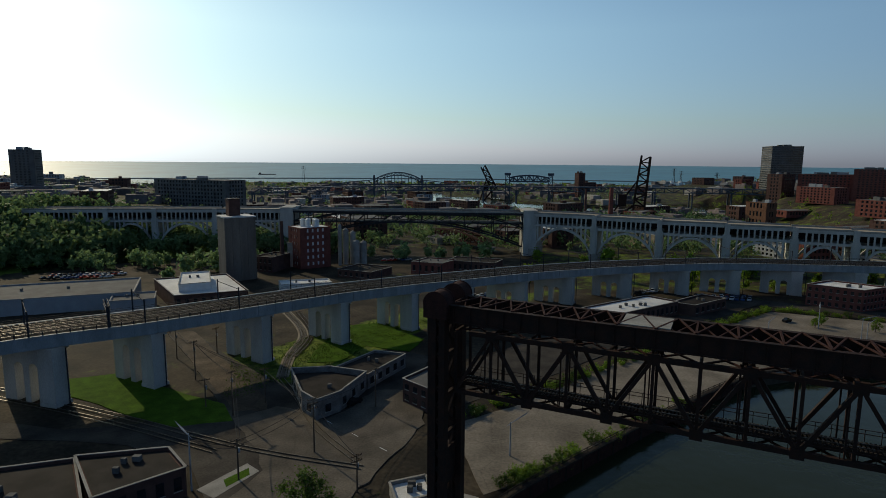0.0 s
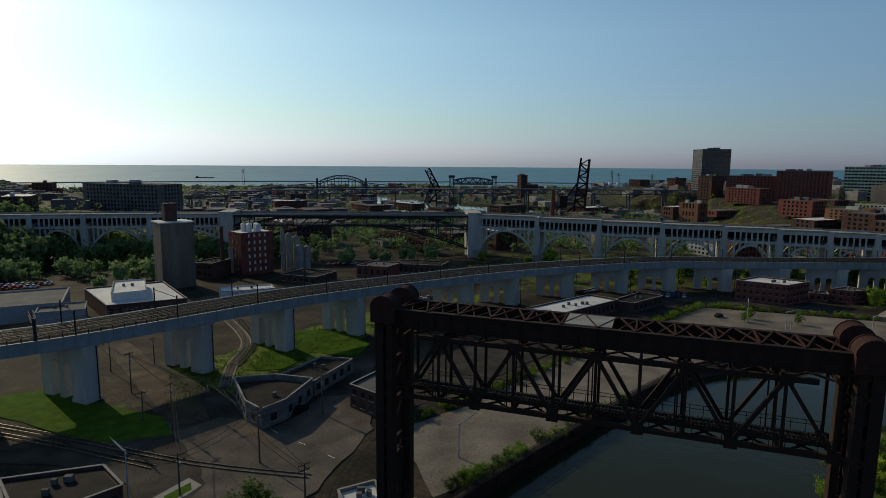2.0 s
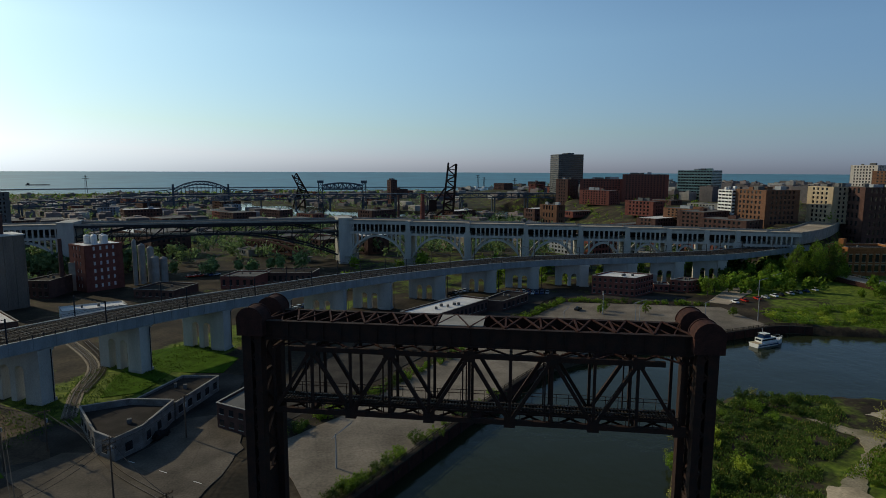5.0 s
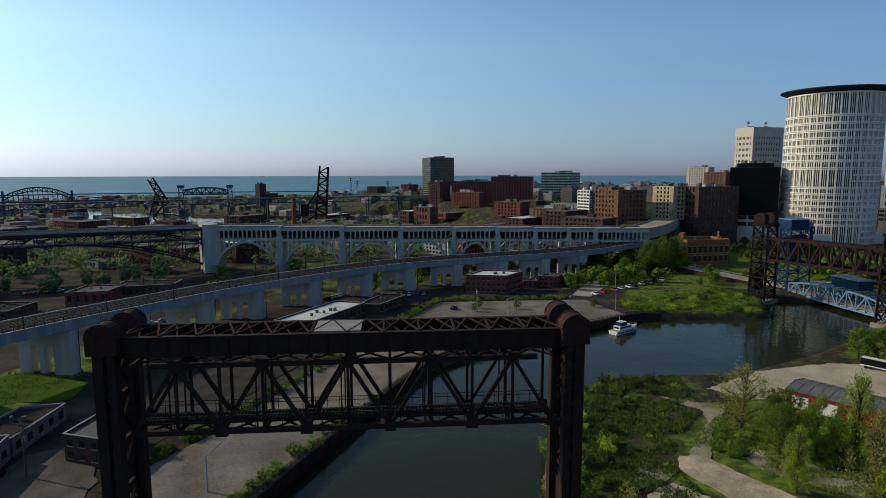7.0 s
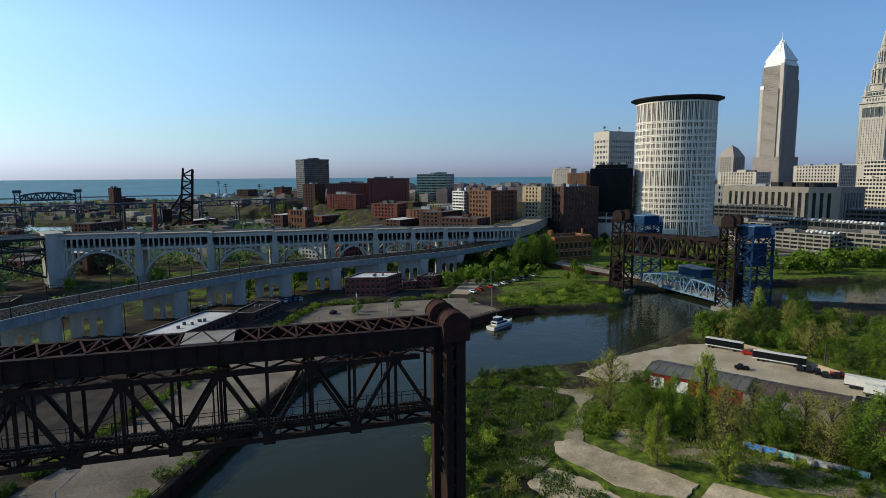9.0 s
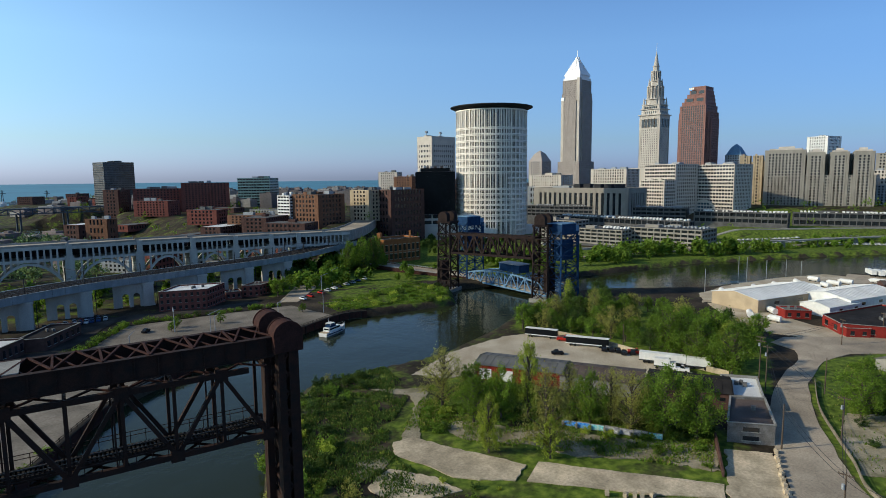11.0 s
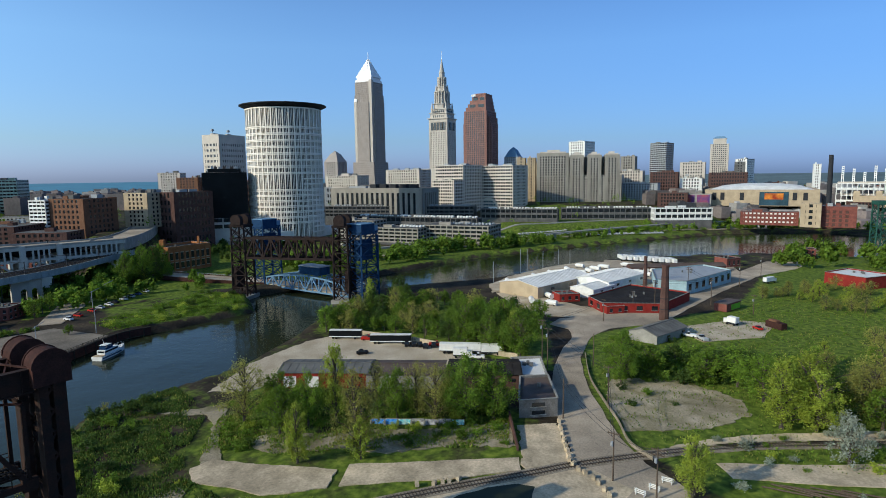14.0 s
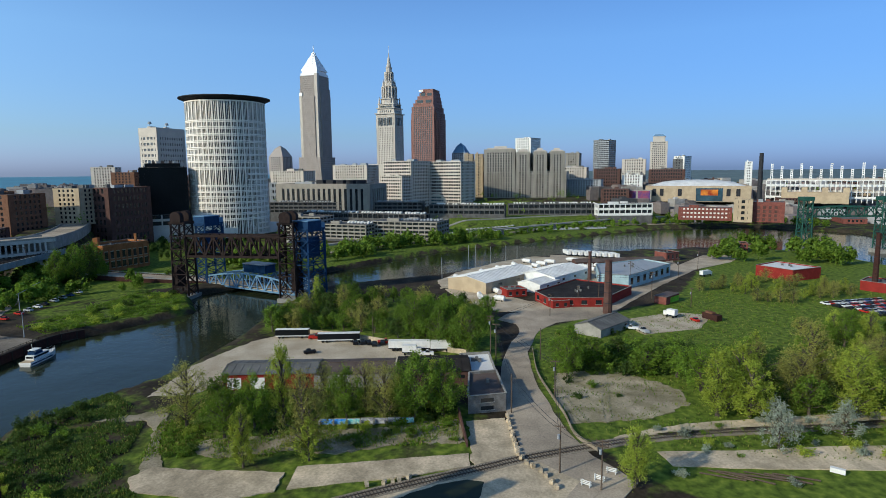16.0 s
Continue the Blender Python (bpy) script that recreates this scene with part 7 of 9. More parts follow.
scatter([(300, -110), (330, -90), (362, -130), (345, -175), (300, -160)], 34, 4.5, lambda x, y: plant(tr.choice(["sparse", "yellow", "sparse"]), x, y, tr.uniform(5, 9), 1.3))
# thicket along the near bank
scatter([(62, 58), (80, 92), (106, 122), (134, 134), (150, 127), (140, 115), (112, 108), (88, 78), (72, 50)], 60, 2.6, lambda x, y: bush(tr.choice(["dark", "leafy", "dark", "sparse", "yellow"]), x, y, tr.uniform(1.4, 4.0), 1.15))
scatter([(60, 66), (76, 97), (102, 126), (106, 121), (84, 90), (68, 60)], 30, 2.4, lambda x, y: bush(tr.choice(["dark", "sparse", "yellow", "leafy"]), x, y, tr.uniform(2.5, 5.0), 0.95))
scatter([(72, 50), (90, 80), (115, 108), (136, 108), (120, 92), (104, 80), (108, 60), (100, 40), (84, 30)], 26, 4.0, lambda x, y: bush(tr.choice(["leafy", "dark", "yellow", "leafy"]), x, y, tr.uniform(0.7, 1.8), 1.4))
scatter([(118, 86), (135, 92), (150, 60), (152, 22), (136, 18), (131, 50), (122, 74)], 44, 2.4, lambda x, y: bush(tr.choice(["leafy", "dark", "yellow", "leafy"]), x, y, tr.uniform(0.9, 3.0), 1.4))
scatter([(152, 62), (152, 22), (160, 20), (164, 50), (160, 80)], 30, 2.6, lambda x, y: bush(tr.choice(["dark", "sparse", "leafy"]), x, y, tr.uniform(2, 4.5), 1.2))
scatter([(136, -26), (150, -22), (162, -60), (150, -110), (138, -80)], 24, 3.4, lambda x, y: bush(tr.choice(["leafy", "silver", "leafy", "yellow"]), x, y, tr.uniform(1, 3), 1.3))
scatter([(160, -10), (240, -12), (258, -34), (220, -55), (170, -30)], 24, 5, lambda x, y: bush(tr.choice(["leafy", "dark"]), x, y, tr.uniform(1, 2.6), 1.6))
scatter([(212, 196), (238, 180), (268, 163), (296, 186), (300, 212), (262, 205), (225, 215)], 36, 4.6, lambda x, y: bush(tr.choice(["leafy", "yellow", "leafy", "dark"]), x, y, tr.uniform(1.5, 4.0), 1.5))
# hedges round the lot
for (x0, y0), (x1, y1), n in (((2, 142), (38, 170), 15), ((38, 170), (118, 238), 34), ((118, 238), (147, 260), 16), ((147, 260), (212, 230), 26), ((14, 112), (30, 125), 12), ((12, 112), (72, 160), 16)):
    for i in range(n):
        k = (i + tr.uniform(-0.3, 0.3)) / n
        bush(tr.choice(["leafy", "leafy", "dark"]), x0 + (x1 - x0) * k + tr.uniform(-1, 1), y0 + (y1 - y0) * k + tr.uniform(-1, 1), tr.uniform(1.6, 3.4), 1.3)


for kind, label in (("leafy", "fresh green shrubs at the roadside"), ("dark", "dense dark shrubs at the roadside"), ("yellow", "yellow-green shrubs at the roadside"), ("sparse", "half-bare shrubs at the roadside")):
    if kind in FARBUSH:
        tagged(new("shrubs", quad_mesh("shrubs", np.concatenate(FARBUSH[kind]), BUSHES[kind][0].materials[0])), label, "shrubs", kind="stuff")


def woods(name, poly, n, hmin, hmax, label, material, per=34):
    """Far woods: crowns of leaf clumps in one mesh."""
    rng = np.random.default_rng(len(name) * 7 + n)
    xs, ys = [p[0] for p in poly], [p[1] for p in poly]
    px, py = rng.uniform(min(xs), max(xs), n * 4), rng.uniform(min(ys), max(ys), n * 4)
    ok = (signed(px, py, poly) < 0) & (signed(px, py, RIVER) > 5) & (signed(px, py, OLDRIVER) > 6)
    px, py = px[ok][:n], py[ok][:n]
    pz = land(px, py)
    quads = []
    for x, y, z in zip(px, py, pz):
        h = rng.uniform(hmin, hmax)
        w = h * rng.uniform(0.3, 0.5)
        lobes = [(x + rng.uniform(-0.6, 0.6) * w, y + rng.uniform(-0.6, 0.6) * w, z + h * rng.uniform(0.4, 0.8), w * rng.uniform(0.5, 0.8)) for _ in range(5)]
        quads.append(leaf_cloud_at(rng, lobes, per, h * 0.2))
    ob = new(name, quad_mesh(name, np.concatenate(quads), material))
    return tagged(ob, label, "woods", kind="stuff")


def leaf_cloud_at(rng, lobes, count, size):
    zmin = min(l[2] for l in lobes) - 100
    lob = [(a, b, c - zmin, r) for a, b, c, r in lobes]
    q = leaf_cloud(rng, lob, count, size)
    q[:, :, 2] += zmin
    return q


# the farther woods wear leaves with aerial haze in their colour
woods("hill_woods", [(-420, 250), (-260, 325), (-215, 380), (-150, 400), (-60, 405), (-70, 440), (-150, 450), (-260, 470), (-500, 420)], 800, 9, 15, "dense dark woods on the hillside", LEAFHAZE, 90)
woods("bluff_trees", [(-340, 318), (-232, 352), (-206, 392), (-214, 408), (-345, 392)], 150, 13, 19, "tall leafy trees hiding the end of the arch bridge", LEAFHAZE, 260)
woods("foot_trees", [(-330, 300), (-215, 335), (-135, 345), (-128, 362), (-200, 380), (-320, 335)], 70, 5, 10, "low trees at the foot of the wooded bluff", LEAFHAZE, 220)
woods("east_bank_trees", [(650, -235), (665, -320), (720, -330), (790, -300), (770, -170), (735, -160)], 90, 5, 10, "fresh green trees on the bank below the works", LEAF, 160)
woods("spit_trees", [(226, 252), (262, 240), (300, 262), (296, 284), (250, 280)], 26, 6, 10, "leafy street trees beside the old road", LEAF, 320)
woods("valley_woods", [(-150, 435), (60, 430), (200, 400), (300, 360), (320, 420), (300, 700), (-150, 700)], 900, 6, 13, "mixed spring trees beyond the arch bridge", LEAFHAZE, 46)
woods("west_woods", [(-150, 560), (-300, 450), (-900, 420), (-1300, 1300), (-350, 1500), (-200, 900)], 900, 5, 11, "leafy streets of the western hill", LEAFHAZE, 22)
woods("shore_woods", [(-1300, 1250), (-300, 1650), (0, 1700), (500, 1650), (500, 1500), (0, 1500), (-300, 1450)], 700, 6, 12, "pale trees along the lake shore", LEAF, 20)
woods("town_trees", [(320, 420), (520, 220), (800, -100), (1100, -700), (1700, -900), (1700, 700), (600, 1500)], 1500, 6, 12, "street trees among the town blocks", LEAF, 20)
woods("bridge_foot_trees", [(40, 295), (300, 300), (300, 340), (120, 380), (60, 400)], 44, 5, 10, "young trees at the feet of the arch bridge", LEAF, 300)
woods("station_trees", [(300, 215), (345, 215), (350, 260), (320, 290), (285, 290), (240, 250)], 20, 5, 8, "small trees along the road to the station", LEAF, 300)
woods("slope_trees", [(259, 278), (300, 318), (322, 300), (318, 275), (285, 255)], 26, 5, 8, "leafy trees on the slope below town", LEAFDARK, 300)
woods("terrace_trees", [(300, 335), (330, 320), (345, 420), (335, 520), (310, 440)], 60, 4, 8, "trees on the terrace behind the arch bridge", LEAFDARK, 160)
woods("arch_end_trees", [(258, 302), (300, 284), (322, 272), (329, 282), (300, 299), (268, 314)], 9, 9, 13, "fresh trees before the end of the arch bridge", LEAF, 420)
woods("ramp_trees", [(296, 278), (345, 262), (351, 292), (332, 282), (316, 304)], 34, 6, 9, "leafy trees below the bridge approach", LEAF, 300)
woods("bluff_edge_trees", [(366, 302), (400, 293), (440, 315), (485, 348), (470, 364), (420, 333)], 52, 6, 10, "leafy trees along the edge of the bluff", LEAF, 280)
woods("upper_slope_trees", [(395, 300), (450, 345), (540, 335), (575, 290), (500, 245), (430, 245)], 110, 4, 7, "leafy trees behind the old station", LEAFDARK, 220)
woods("park_trees", [(360, 172), (400, 140), (490, 88), (560, 20), (580, 40), (520, 110), (440, 170), (380, 210)], 90, 7, 12, "fresh green trees of the riverside park", LEAF, 300)
woods("bank_trees", [(600, -20), (690, -120), (740, -250), (780, -250), (730, -100), (640, 20)], 90, 4, 8, "low trees along the far bank", LEAF, 160)
woods("bend_trees", [(440, -125), (480, -140), (510, -170), (500, -215), (440, -230), (400, -200)], 36, 8, 13, "trees near the river bend", LEAF, 300)
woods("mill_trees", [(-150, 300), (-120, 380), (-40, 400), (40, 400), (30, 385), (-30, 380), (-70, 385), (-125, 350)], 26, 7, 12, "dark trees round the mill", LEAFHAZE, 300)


def weeds(name, polys, n, size, label, material, seed):
    """Tufts of weeds and tall grass, one mesh."""
    rng = np.random.default_rng(seed)
    out = []
    for poly in polys:
        xs, ys = [p[0] for p in poly], [p[1] for p in poly]
        px, py = rng.uniform(min(xs), max(xs), n * 3), rng.uniform(min(ys), max(ys), n * 3)
        ok = (signed(px, py, poly) < 0) & (signed(px, py, RIVER) > 2.5)
        out.append(np.stack([px[ok], py[ok]], 1)[:n])
    p = np.concatenate(out)
    clump = np.sin(p[:, 0] * 0.37 + 2 * np.sin(p[:, 1] * 0.21)) * np.sin(p[:, 1] * 0.33 + 1.7 * np.sin(p[:, 0] * 0.19))
    p = p[clump + rng.normal(0, 0.35, len(p)) > -0.1]
    m = len(p)
    z = land(p[:, 0], p[:, 1])
    a = rng.uniform(0, 2 * math.pi, m)
    s = size * rng.uniform(0.5, 1.5, m)
    dx, dy = np.cos(a) * s * 0.28, np.sin(a) * s * 0.28
    lx, ly = rng.normal(0, 0.3, m) * s, rng.normal(0, 0.3, m) * s
    q = np.zeros((m, 4, 3))
    q[:, 0] = np.stack([p[:, 0] - dx, p[:, 1] - dy, z - 0.1], 1)
    q[:, 1] = np.stack([p[:, 0] + dx, p[:, 1] + dy, z - 0.1], 1)
    q[:, 2] = np.stack([p[:, 0] + dx * 0.7 + lx, p[:, 1] + dy * 0.7 + ly, z + s * 0.8], 1)
    q[:, 3] = np.stack([p[:, 0] - dx * 0.5 + lx, p[:, 1] - dy * 0.5 + ly, z + s * 0.7], 1)
    tagged(new(name, quad_mesh(name, q, material)), label, "weeds", kind="stuff")


LEFTBANK = [(62, 45), (80, 88), (108, 120), (134, 132), (158, 124), (150, 112), (138, 100), (118, 92), (108, 84), (104, 76), (96, 50), (80, 20)]
STRIP = [(118, 88), (136, 95), (150, 100), (160, 92), (160, 20), (136, 17), (133, 34), (122, 70), (124, 82)]
EAST = [(136, -26), (146, -10), (190, -4), (238, -10), (262, -45), (300, -75), (350, -110), (330, -180), (200, -180), (140, -120)]
SPIT = [(215, 196), (240, 180), (268, 164), (296, 186), (300, 212), (262, 212), (225, 220)]
weeds("tall_weeds", [STRIP, EAST, SPIT], 26000, 0.45, "tall green weeds and grass tufts", LEAF, 3)
weeds("bank_grass", [LEFTBANK], 30000, 0.5, "thick green grass tufts on the bank", LEAFDARK, 9)
weeds("rank_weeds", [LEFTBANK], 26000, 0.5, "rank dark green weeds on the bank", LEAFDARK, 8)
weeds("dry_weeds", [LEFTBANK, STRIP, EAST], 11000, 0.42, "dry yellowish weeds among the grass", LEAFOLIVE, 4)
weeds("low_weeds", [[(-60, 150), (-20, 205), (0, 240), (-30, 235), (-70, 190)], [(2, 140), (40, 170), (118, 240), (112, 244), (34, 174), (-2, 144)]], 9000, 0.4, "weeds beside the viaduct", LEAFDARK, 5)
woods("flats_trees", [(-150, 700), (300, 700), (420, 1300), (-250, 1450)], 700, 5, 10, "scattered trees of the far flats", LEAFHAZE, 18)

# ---- far town, bridges and shore ----
fr = random.Random(21)
VAR = []
for i in range(12):
    w, d = fr.uniform(14, 30), fr.uniform(18, 44)
    fl = fr.choice([1, 2, 2, 3, 4])
    wall = [BRICK, BRICKDARK, CONCRETE, BRICKDARK, BRICKDARK, GREYMETAL, BRICK, BRICK, TAN, BRICKDARK, BRICKDARK, BRICK][i]
    VAR.append((tower("town_building", -900 - 60 * i, -900, 0, w, d, 3.6 * fl + 1.5, fl, max(2, int(w / 3.6)), max(2, int(d / 3.6)), wall, GLASS,
                      {BRICK: "low red brick town building", BRICKDARK: "low dark brick town building", CONCRETE: "low grey concrete town building", TAN: "low tan stone town building", GREYMETAL: "low grey metal-clad building",
                       BRICKORANGE: "low orange brick town building", CREAM: "low cream town building"}[wall], "building", units=fr.choice([0, 0, 1]), roof=fr.choice([ROOFGREY, ROOFGREY, ROOFBLACK, ROOFWHITE, ROOFGREY]), seed=i, group="town buildings"), max(w, d)))
taken = []


def town(yaw0, yaw1, d0, d1, n, rz, gap=1.0, tall=1.0):
    k = 0
    tries = 0
    while k < n and tries < n * 12:
        tries += 1
        yaw, dist = fr.uniform(yaw0, yaw1), fr.uniform(d0, d1)
        x, y = at(yaw, dist)
        if float(signed(np.array([x]), np.array([y]), OLDRIVER)[0]) < 25 or float(signed(np.array([x]), np.array([y]), RIVER)[0]) < 40:
            continue
        src, r = fr.choice(VAR)
        if any((x - a) ** 2 + (y - b) ** 2 < ((r + q) * 0.5 * gap) ** 2 for a, b, q in taken):
            continue
        taken.append((x, y, r))
        o = copy_thing(src, pose(x, y, float(land([x], [y])[0]) - 0.3, 0, 0, rz + fr.choice([0, 90]) + fr.uniform(-4, 4)))
        o.scale = (1, 1, tall * fr.uniform(0.85, 1.3))
        k += 1


town(8, 38, 560, 1300, 30, 20)
town(-27, 12, 470, 1000, 32, 30)
town(-27, 5, 1050, 1600, 22, 30)
town(-44, -29, 475, 620, 22, 15, 0.75, 0.9)
town(-56, -27, 720, 1500, 42, 15, 0.85, 1.15)
town(-70, -56, 860, 1500, 20, 10, 0.9, 2.0)
town(-95, -70, 1000, 1600, 18, -13, 0.9, 2.0)
town(-122, -95, 760, 1700, 38, -13, 1.0, 1.0)
for src, r in VAR:
    for o in (*src.children_recursive, src):
        bpy.data.objects.remove(o)

# the rest of the far town, roof by roof
TOWN = mat("far_brick_and_roofs", (0.22, 0.18, 0.165), var=0.3, scale=0.01, fine=0.3, tint=(0.08, 0.082, 0.086), rand=0.75, bump=0)
TOWNPALE = mat("far_pale_walls", (0.42, 0.38, 0.31), var=0.3, scale=0.01, fine=0.3, tint=(0.26, 0.27, 0.29), rand=0.6, bump=0)
bt = Build()
pale_town = Build()
for yaw0, yaw1, d0, d1, n, hmin, hmax in ((8, 40, 600, 1700, 420, 4, 9), (-28, 12, 520, 1750, 480, 4, 10), (-58, -28, 900, 1800, 380, 9, 24), (-96, -58, 1080, 1850, 240, 10, 34), (-126, -96, 760, 1850, 420, 5, 20)):
    for _ in range(n):
        yaw, dist = fr.uniform(yaw0, yaw1), fr.uniform(d0, d1)
        x, y = at(yaw, dist)
        if float(signed(np.array([x]), np.array([y]), OLDRIVER)[0]) < 14 or float(signed(np.array([x]), np.array([y]), RIVER)[0]) < 45:
            continue
        if any((x - a) ** 2 + (y - b2) ** 2 < (q * 0.5 + 9) ** 2 for a, b2, q in taken):
            continue
        z = float(land([x], [y])[0])
        w, d, h = fr.uniform(9, 26), fr.uniform(9, 30), fr.uniform(hmin, hmax)
        a = radians(20 + fr.choice([0, 90]))
        into = pale_town if fr.random() < (0.4 if yaw < -58 else 0.18) else bt
        into.box(x, y, z + h / 2 - 0.5, w, d, h + 1, a)
        if fr.random() < 0.5:
            into.box(x + 2, y + 1, z + h + 1, w * 0.3, d * 0.3, 2.4, a)
tagged(solid("distant_pale_buildings", pale_town, TOWNPALE, "pale stone and stucco buildings of the far town", "town"), kind="stuff")
tagged(solid("distant_rooftops", bt, TOWN, "crowded low brick buildings of the far town", "town"), kind="stuff")

# the long high-level truss bridge
MA = thing("truss_bridge", 0, 0, 0, "long dark high-level truss bridge in the distance", "bridge")
mp = [Vector((-300, 930, 20)), Vector((-165, 940, 24)), Vector((13, 950, 26)), Vector((189, 930, 27)), Vector((382, 869, 29)), Vector((500, 800, 30))]
ml = smooth([tuple(p) for p in mp], 13.0)
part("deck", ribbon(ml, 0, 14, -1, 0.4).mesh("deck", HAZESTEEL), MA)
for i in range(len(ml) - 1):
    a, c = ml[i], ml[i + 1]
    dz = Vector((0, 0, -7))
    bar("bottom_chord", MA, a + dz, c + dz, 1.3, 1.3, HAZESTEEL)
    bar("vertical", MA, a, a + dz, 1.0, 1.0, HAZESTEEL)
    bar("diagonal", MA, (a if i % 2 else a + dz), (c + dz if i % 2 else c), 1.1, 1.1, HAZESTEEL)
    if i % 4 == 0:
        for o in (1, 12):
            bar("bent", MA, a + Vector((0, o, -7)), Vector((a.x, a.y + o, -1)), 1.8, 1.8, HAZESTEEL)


def bow_bridge():
    T = thing("bow_truss_bridge", *at(4.4, 1050), 0, "grey bow-topped truss bridge span in the distance", "bridge", rz=4)
    n = 14
    for y in (0, 12):
        for i in range(n):
            u0, u1 = 2 * i / n - 1, 2 * (i + 1) / n - 1
            z0, z1 = 32 + 13 * (1 - u0 * u0), 32 + 13 * (1 - u1 * u1)
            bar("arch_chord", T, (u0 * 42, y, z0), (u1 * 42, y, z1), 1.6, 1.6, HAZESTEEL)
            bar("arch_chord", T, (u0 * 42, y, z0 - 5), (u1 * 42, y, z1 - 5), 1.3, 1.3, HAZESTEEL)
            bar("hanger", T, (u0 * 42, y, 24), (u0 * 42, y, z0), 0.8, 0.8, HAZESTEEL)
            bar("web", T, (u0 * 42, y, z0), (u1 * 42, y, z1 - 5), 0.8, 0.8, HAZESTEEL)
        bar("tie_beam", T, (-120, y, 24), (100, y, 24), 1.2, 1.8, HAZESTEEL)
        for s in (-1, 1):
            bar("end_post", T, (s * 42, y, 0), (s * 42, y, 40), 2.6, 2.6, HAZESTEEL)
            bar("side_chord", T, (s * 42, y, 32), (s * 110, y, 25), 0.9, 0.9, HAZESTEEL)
            for k in range(5):
                bar("side_web", T, (s * (46 + k * 13), y, 24), (s * (52 + k * 13), y, 31 - k * 1.2), 0.6, 0.6, HAZESTEEL)


bow_bridge()


def far_lift():
    p, q = Vector((*at(-5.9, 1000), 0)), Vector((*at(-10.3, 1000), 0))
    L = (q - p).length
    T = thing("distant_lift_bridge", p.x, p.y, 0, "dark lift bridge with its bowed span raised", "bridge", rz=math.degrees(math.atan2(q.y - p.y, q.x - p.x)))
    for x in (3, L - 3):
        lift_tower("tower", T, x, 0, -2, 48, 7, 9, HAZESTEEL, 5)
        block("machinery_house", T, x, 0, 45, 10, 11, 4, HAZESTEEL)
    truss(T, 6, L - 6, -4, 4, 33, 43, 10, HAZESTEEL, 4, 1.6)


far_lift()


def bascule(name, yaw, dist, L, w, lean, zb, label, yaw_rz):
    """A raised drawbridge leaf: two trusses standing on end."""
    x, y = at(yaw, dist)
    T = thing(name, x, y, 0, label, "bridge", rz=yaw_rz)
    n = 8
    d = Vector((math.sin(radians(lean)), 0, math.cos(radians(lean))))
    s = Vector((d.z, 0, -d.x))
    base = Vector((0, 0, zb))
    for yy in (-w / 2, w / 2):
        o = Vector((0, yy, 0))
        for i in range(n):
            k0, k1 = i / n, (i + 1) / n
            w0, w1 = L * 0.21 * (1 - 0.2 * k0), L * 0.21 * (1 - 0.2 * k1)
            a0, a1 = base + d * L * k0 + o, base + d * L * k1 + o
            b0, b1 = a0 + s * w0, a1 + s * w1
            bar("chord", T, a0, a1, 2.2, 2.2, BLACKSTEEL)
            bar("chord", T, b0, b1, 2.6, 2.6, BLACKSTEEL)
            bar("web", T, a0, b0, 1.2, 1.2, BLACKSTEEL)
            bar("web", T, a0 if i % 2 else b0, b1 if i % 2 else a1, 1.4, 1.4, BLACKSTEEL)
    for i in range(n + 1):
        a = base + d * L * i / n
        bar("cross_beam", T, a + Vector((0, -w / 2, 0)), a + Vector((0, w / 2, 0)), 1.3, 1.3, BLACKSTEEL)
    for sx in (-1, 1):
        bar("tower_leg", T, (-L * 0.3 * (sx < 0), -w / 2, 0), base + Vector((0, -w / 2, 0)), 2.4, 2.4, BLACKSTEEL)
        bar("tower_leg", T, (-L * 0.3 * (sx < 0), w / 2, 0), base + Vector((0, w / 2, 0)), 2.4, 2.4, BLACKSTEEL)
    block("counterweight", T, -L * 0.22, 0, zb + L * 0.1, L * 0.16, w, L * 0.24, BLACKSTEEL)
    bar("back_stay", T, (-L * 0.45, 0, 0), base + d * L * 0.5, 1.8, 1.8, BLACKSTEEL)


bascule("raised_drawbridge", -17.7, 760, 60, 9, 6, 14, "tall black drawbridge leaf standing upright", -17)
bascule("raised_drawbridge", -4.6, 1020, 44, 8, -26, 16, "grey drawbridge leaf tilted open", -4)
stack("smoke_stack", *at(-13.4, 620), 38, 1.5, BRICKDARK, "tall slim dark smoke stack")
stack("smoke_stack", *at(-15.7, 640), 39, 3.0, BRICK, "broad dark red smoke stack")
# breakwater and harbour cranes
b = Build()
for i in range(60):
    x, y = at(38 - i * 1.4, 2150)
    b.box(x, y, 2.5, 60, 8, 3.0, radians(38 - i * 1.4))
solid("breakwater", b, CONCRETE, "long low stone breakwater in the lake", "breakwater", "structure")
for yaw, h in ((13.2, 46), (-21.0, 50), (-21.6, 42), (-24.5, 40)):
    x, y = at(yaw, 1900)
    T = thing("harbour_mast", x, y, 0, "thin lattice mast at the harbour", "mast")
    for o in (-3, 3):
        bar("leg", T, (o, 0, -1), (o * 0.3, 0, h), 1.0, 1.0, DARKSTEEL)
    bar("arm", T, (-8, 0, h - 8), (8, 0, h - 8), 1.0, 1.0, DARKSTEEL)
    bar("arm", T, (-6, 0, h - 2), (6, 0, h - 2), 1.0, 1.0, DARKSTEEL)
for i in range(14):
    x, y = at(-20 - i * 0.75, 1880)
    b = Build()
    b.box(0, 0, 4, 22, 12, 10)
    b.box(3, 0, 11, 8, 8, 6)
    solid("harbour_shed", b, WHITE if i % 3 else CONCRETE, "white harbour shed by the lake", "shed", group="harbour sheds", m=pose(x, y, 0, 0, 0, i * 17))
b = Build()
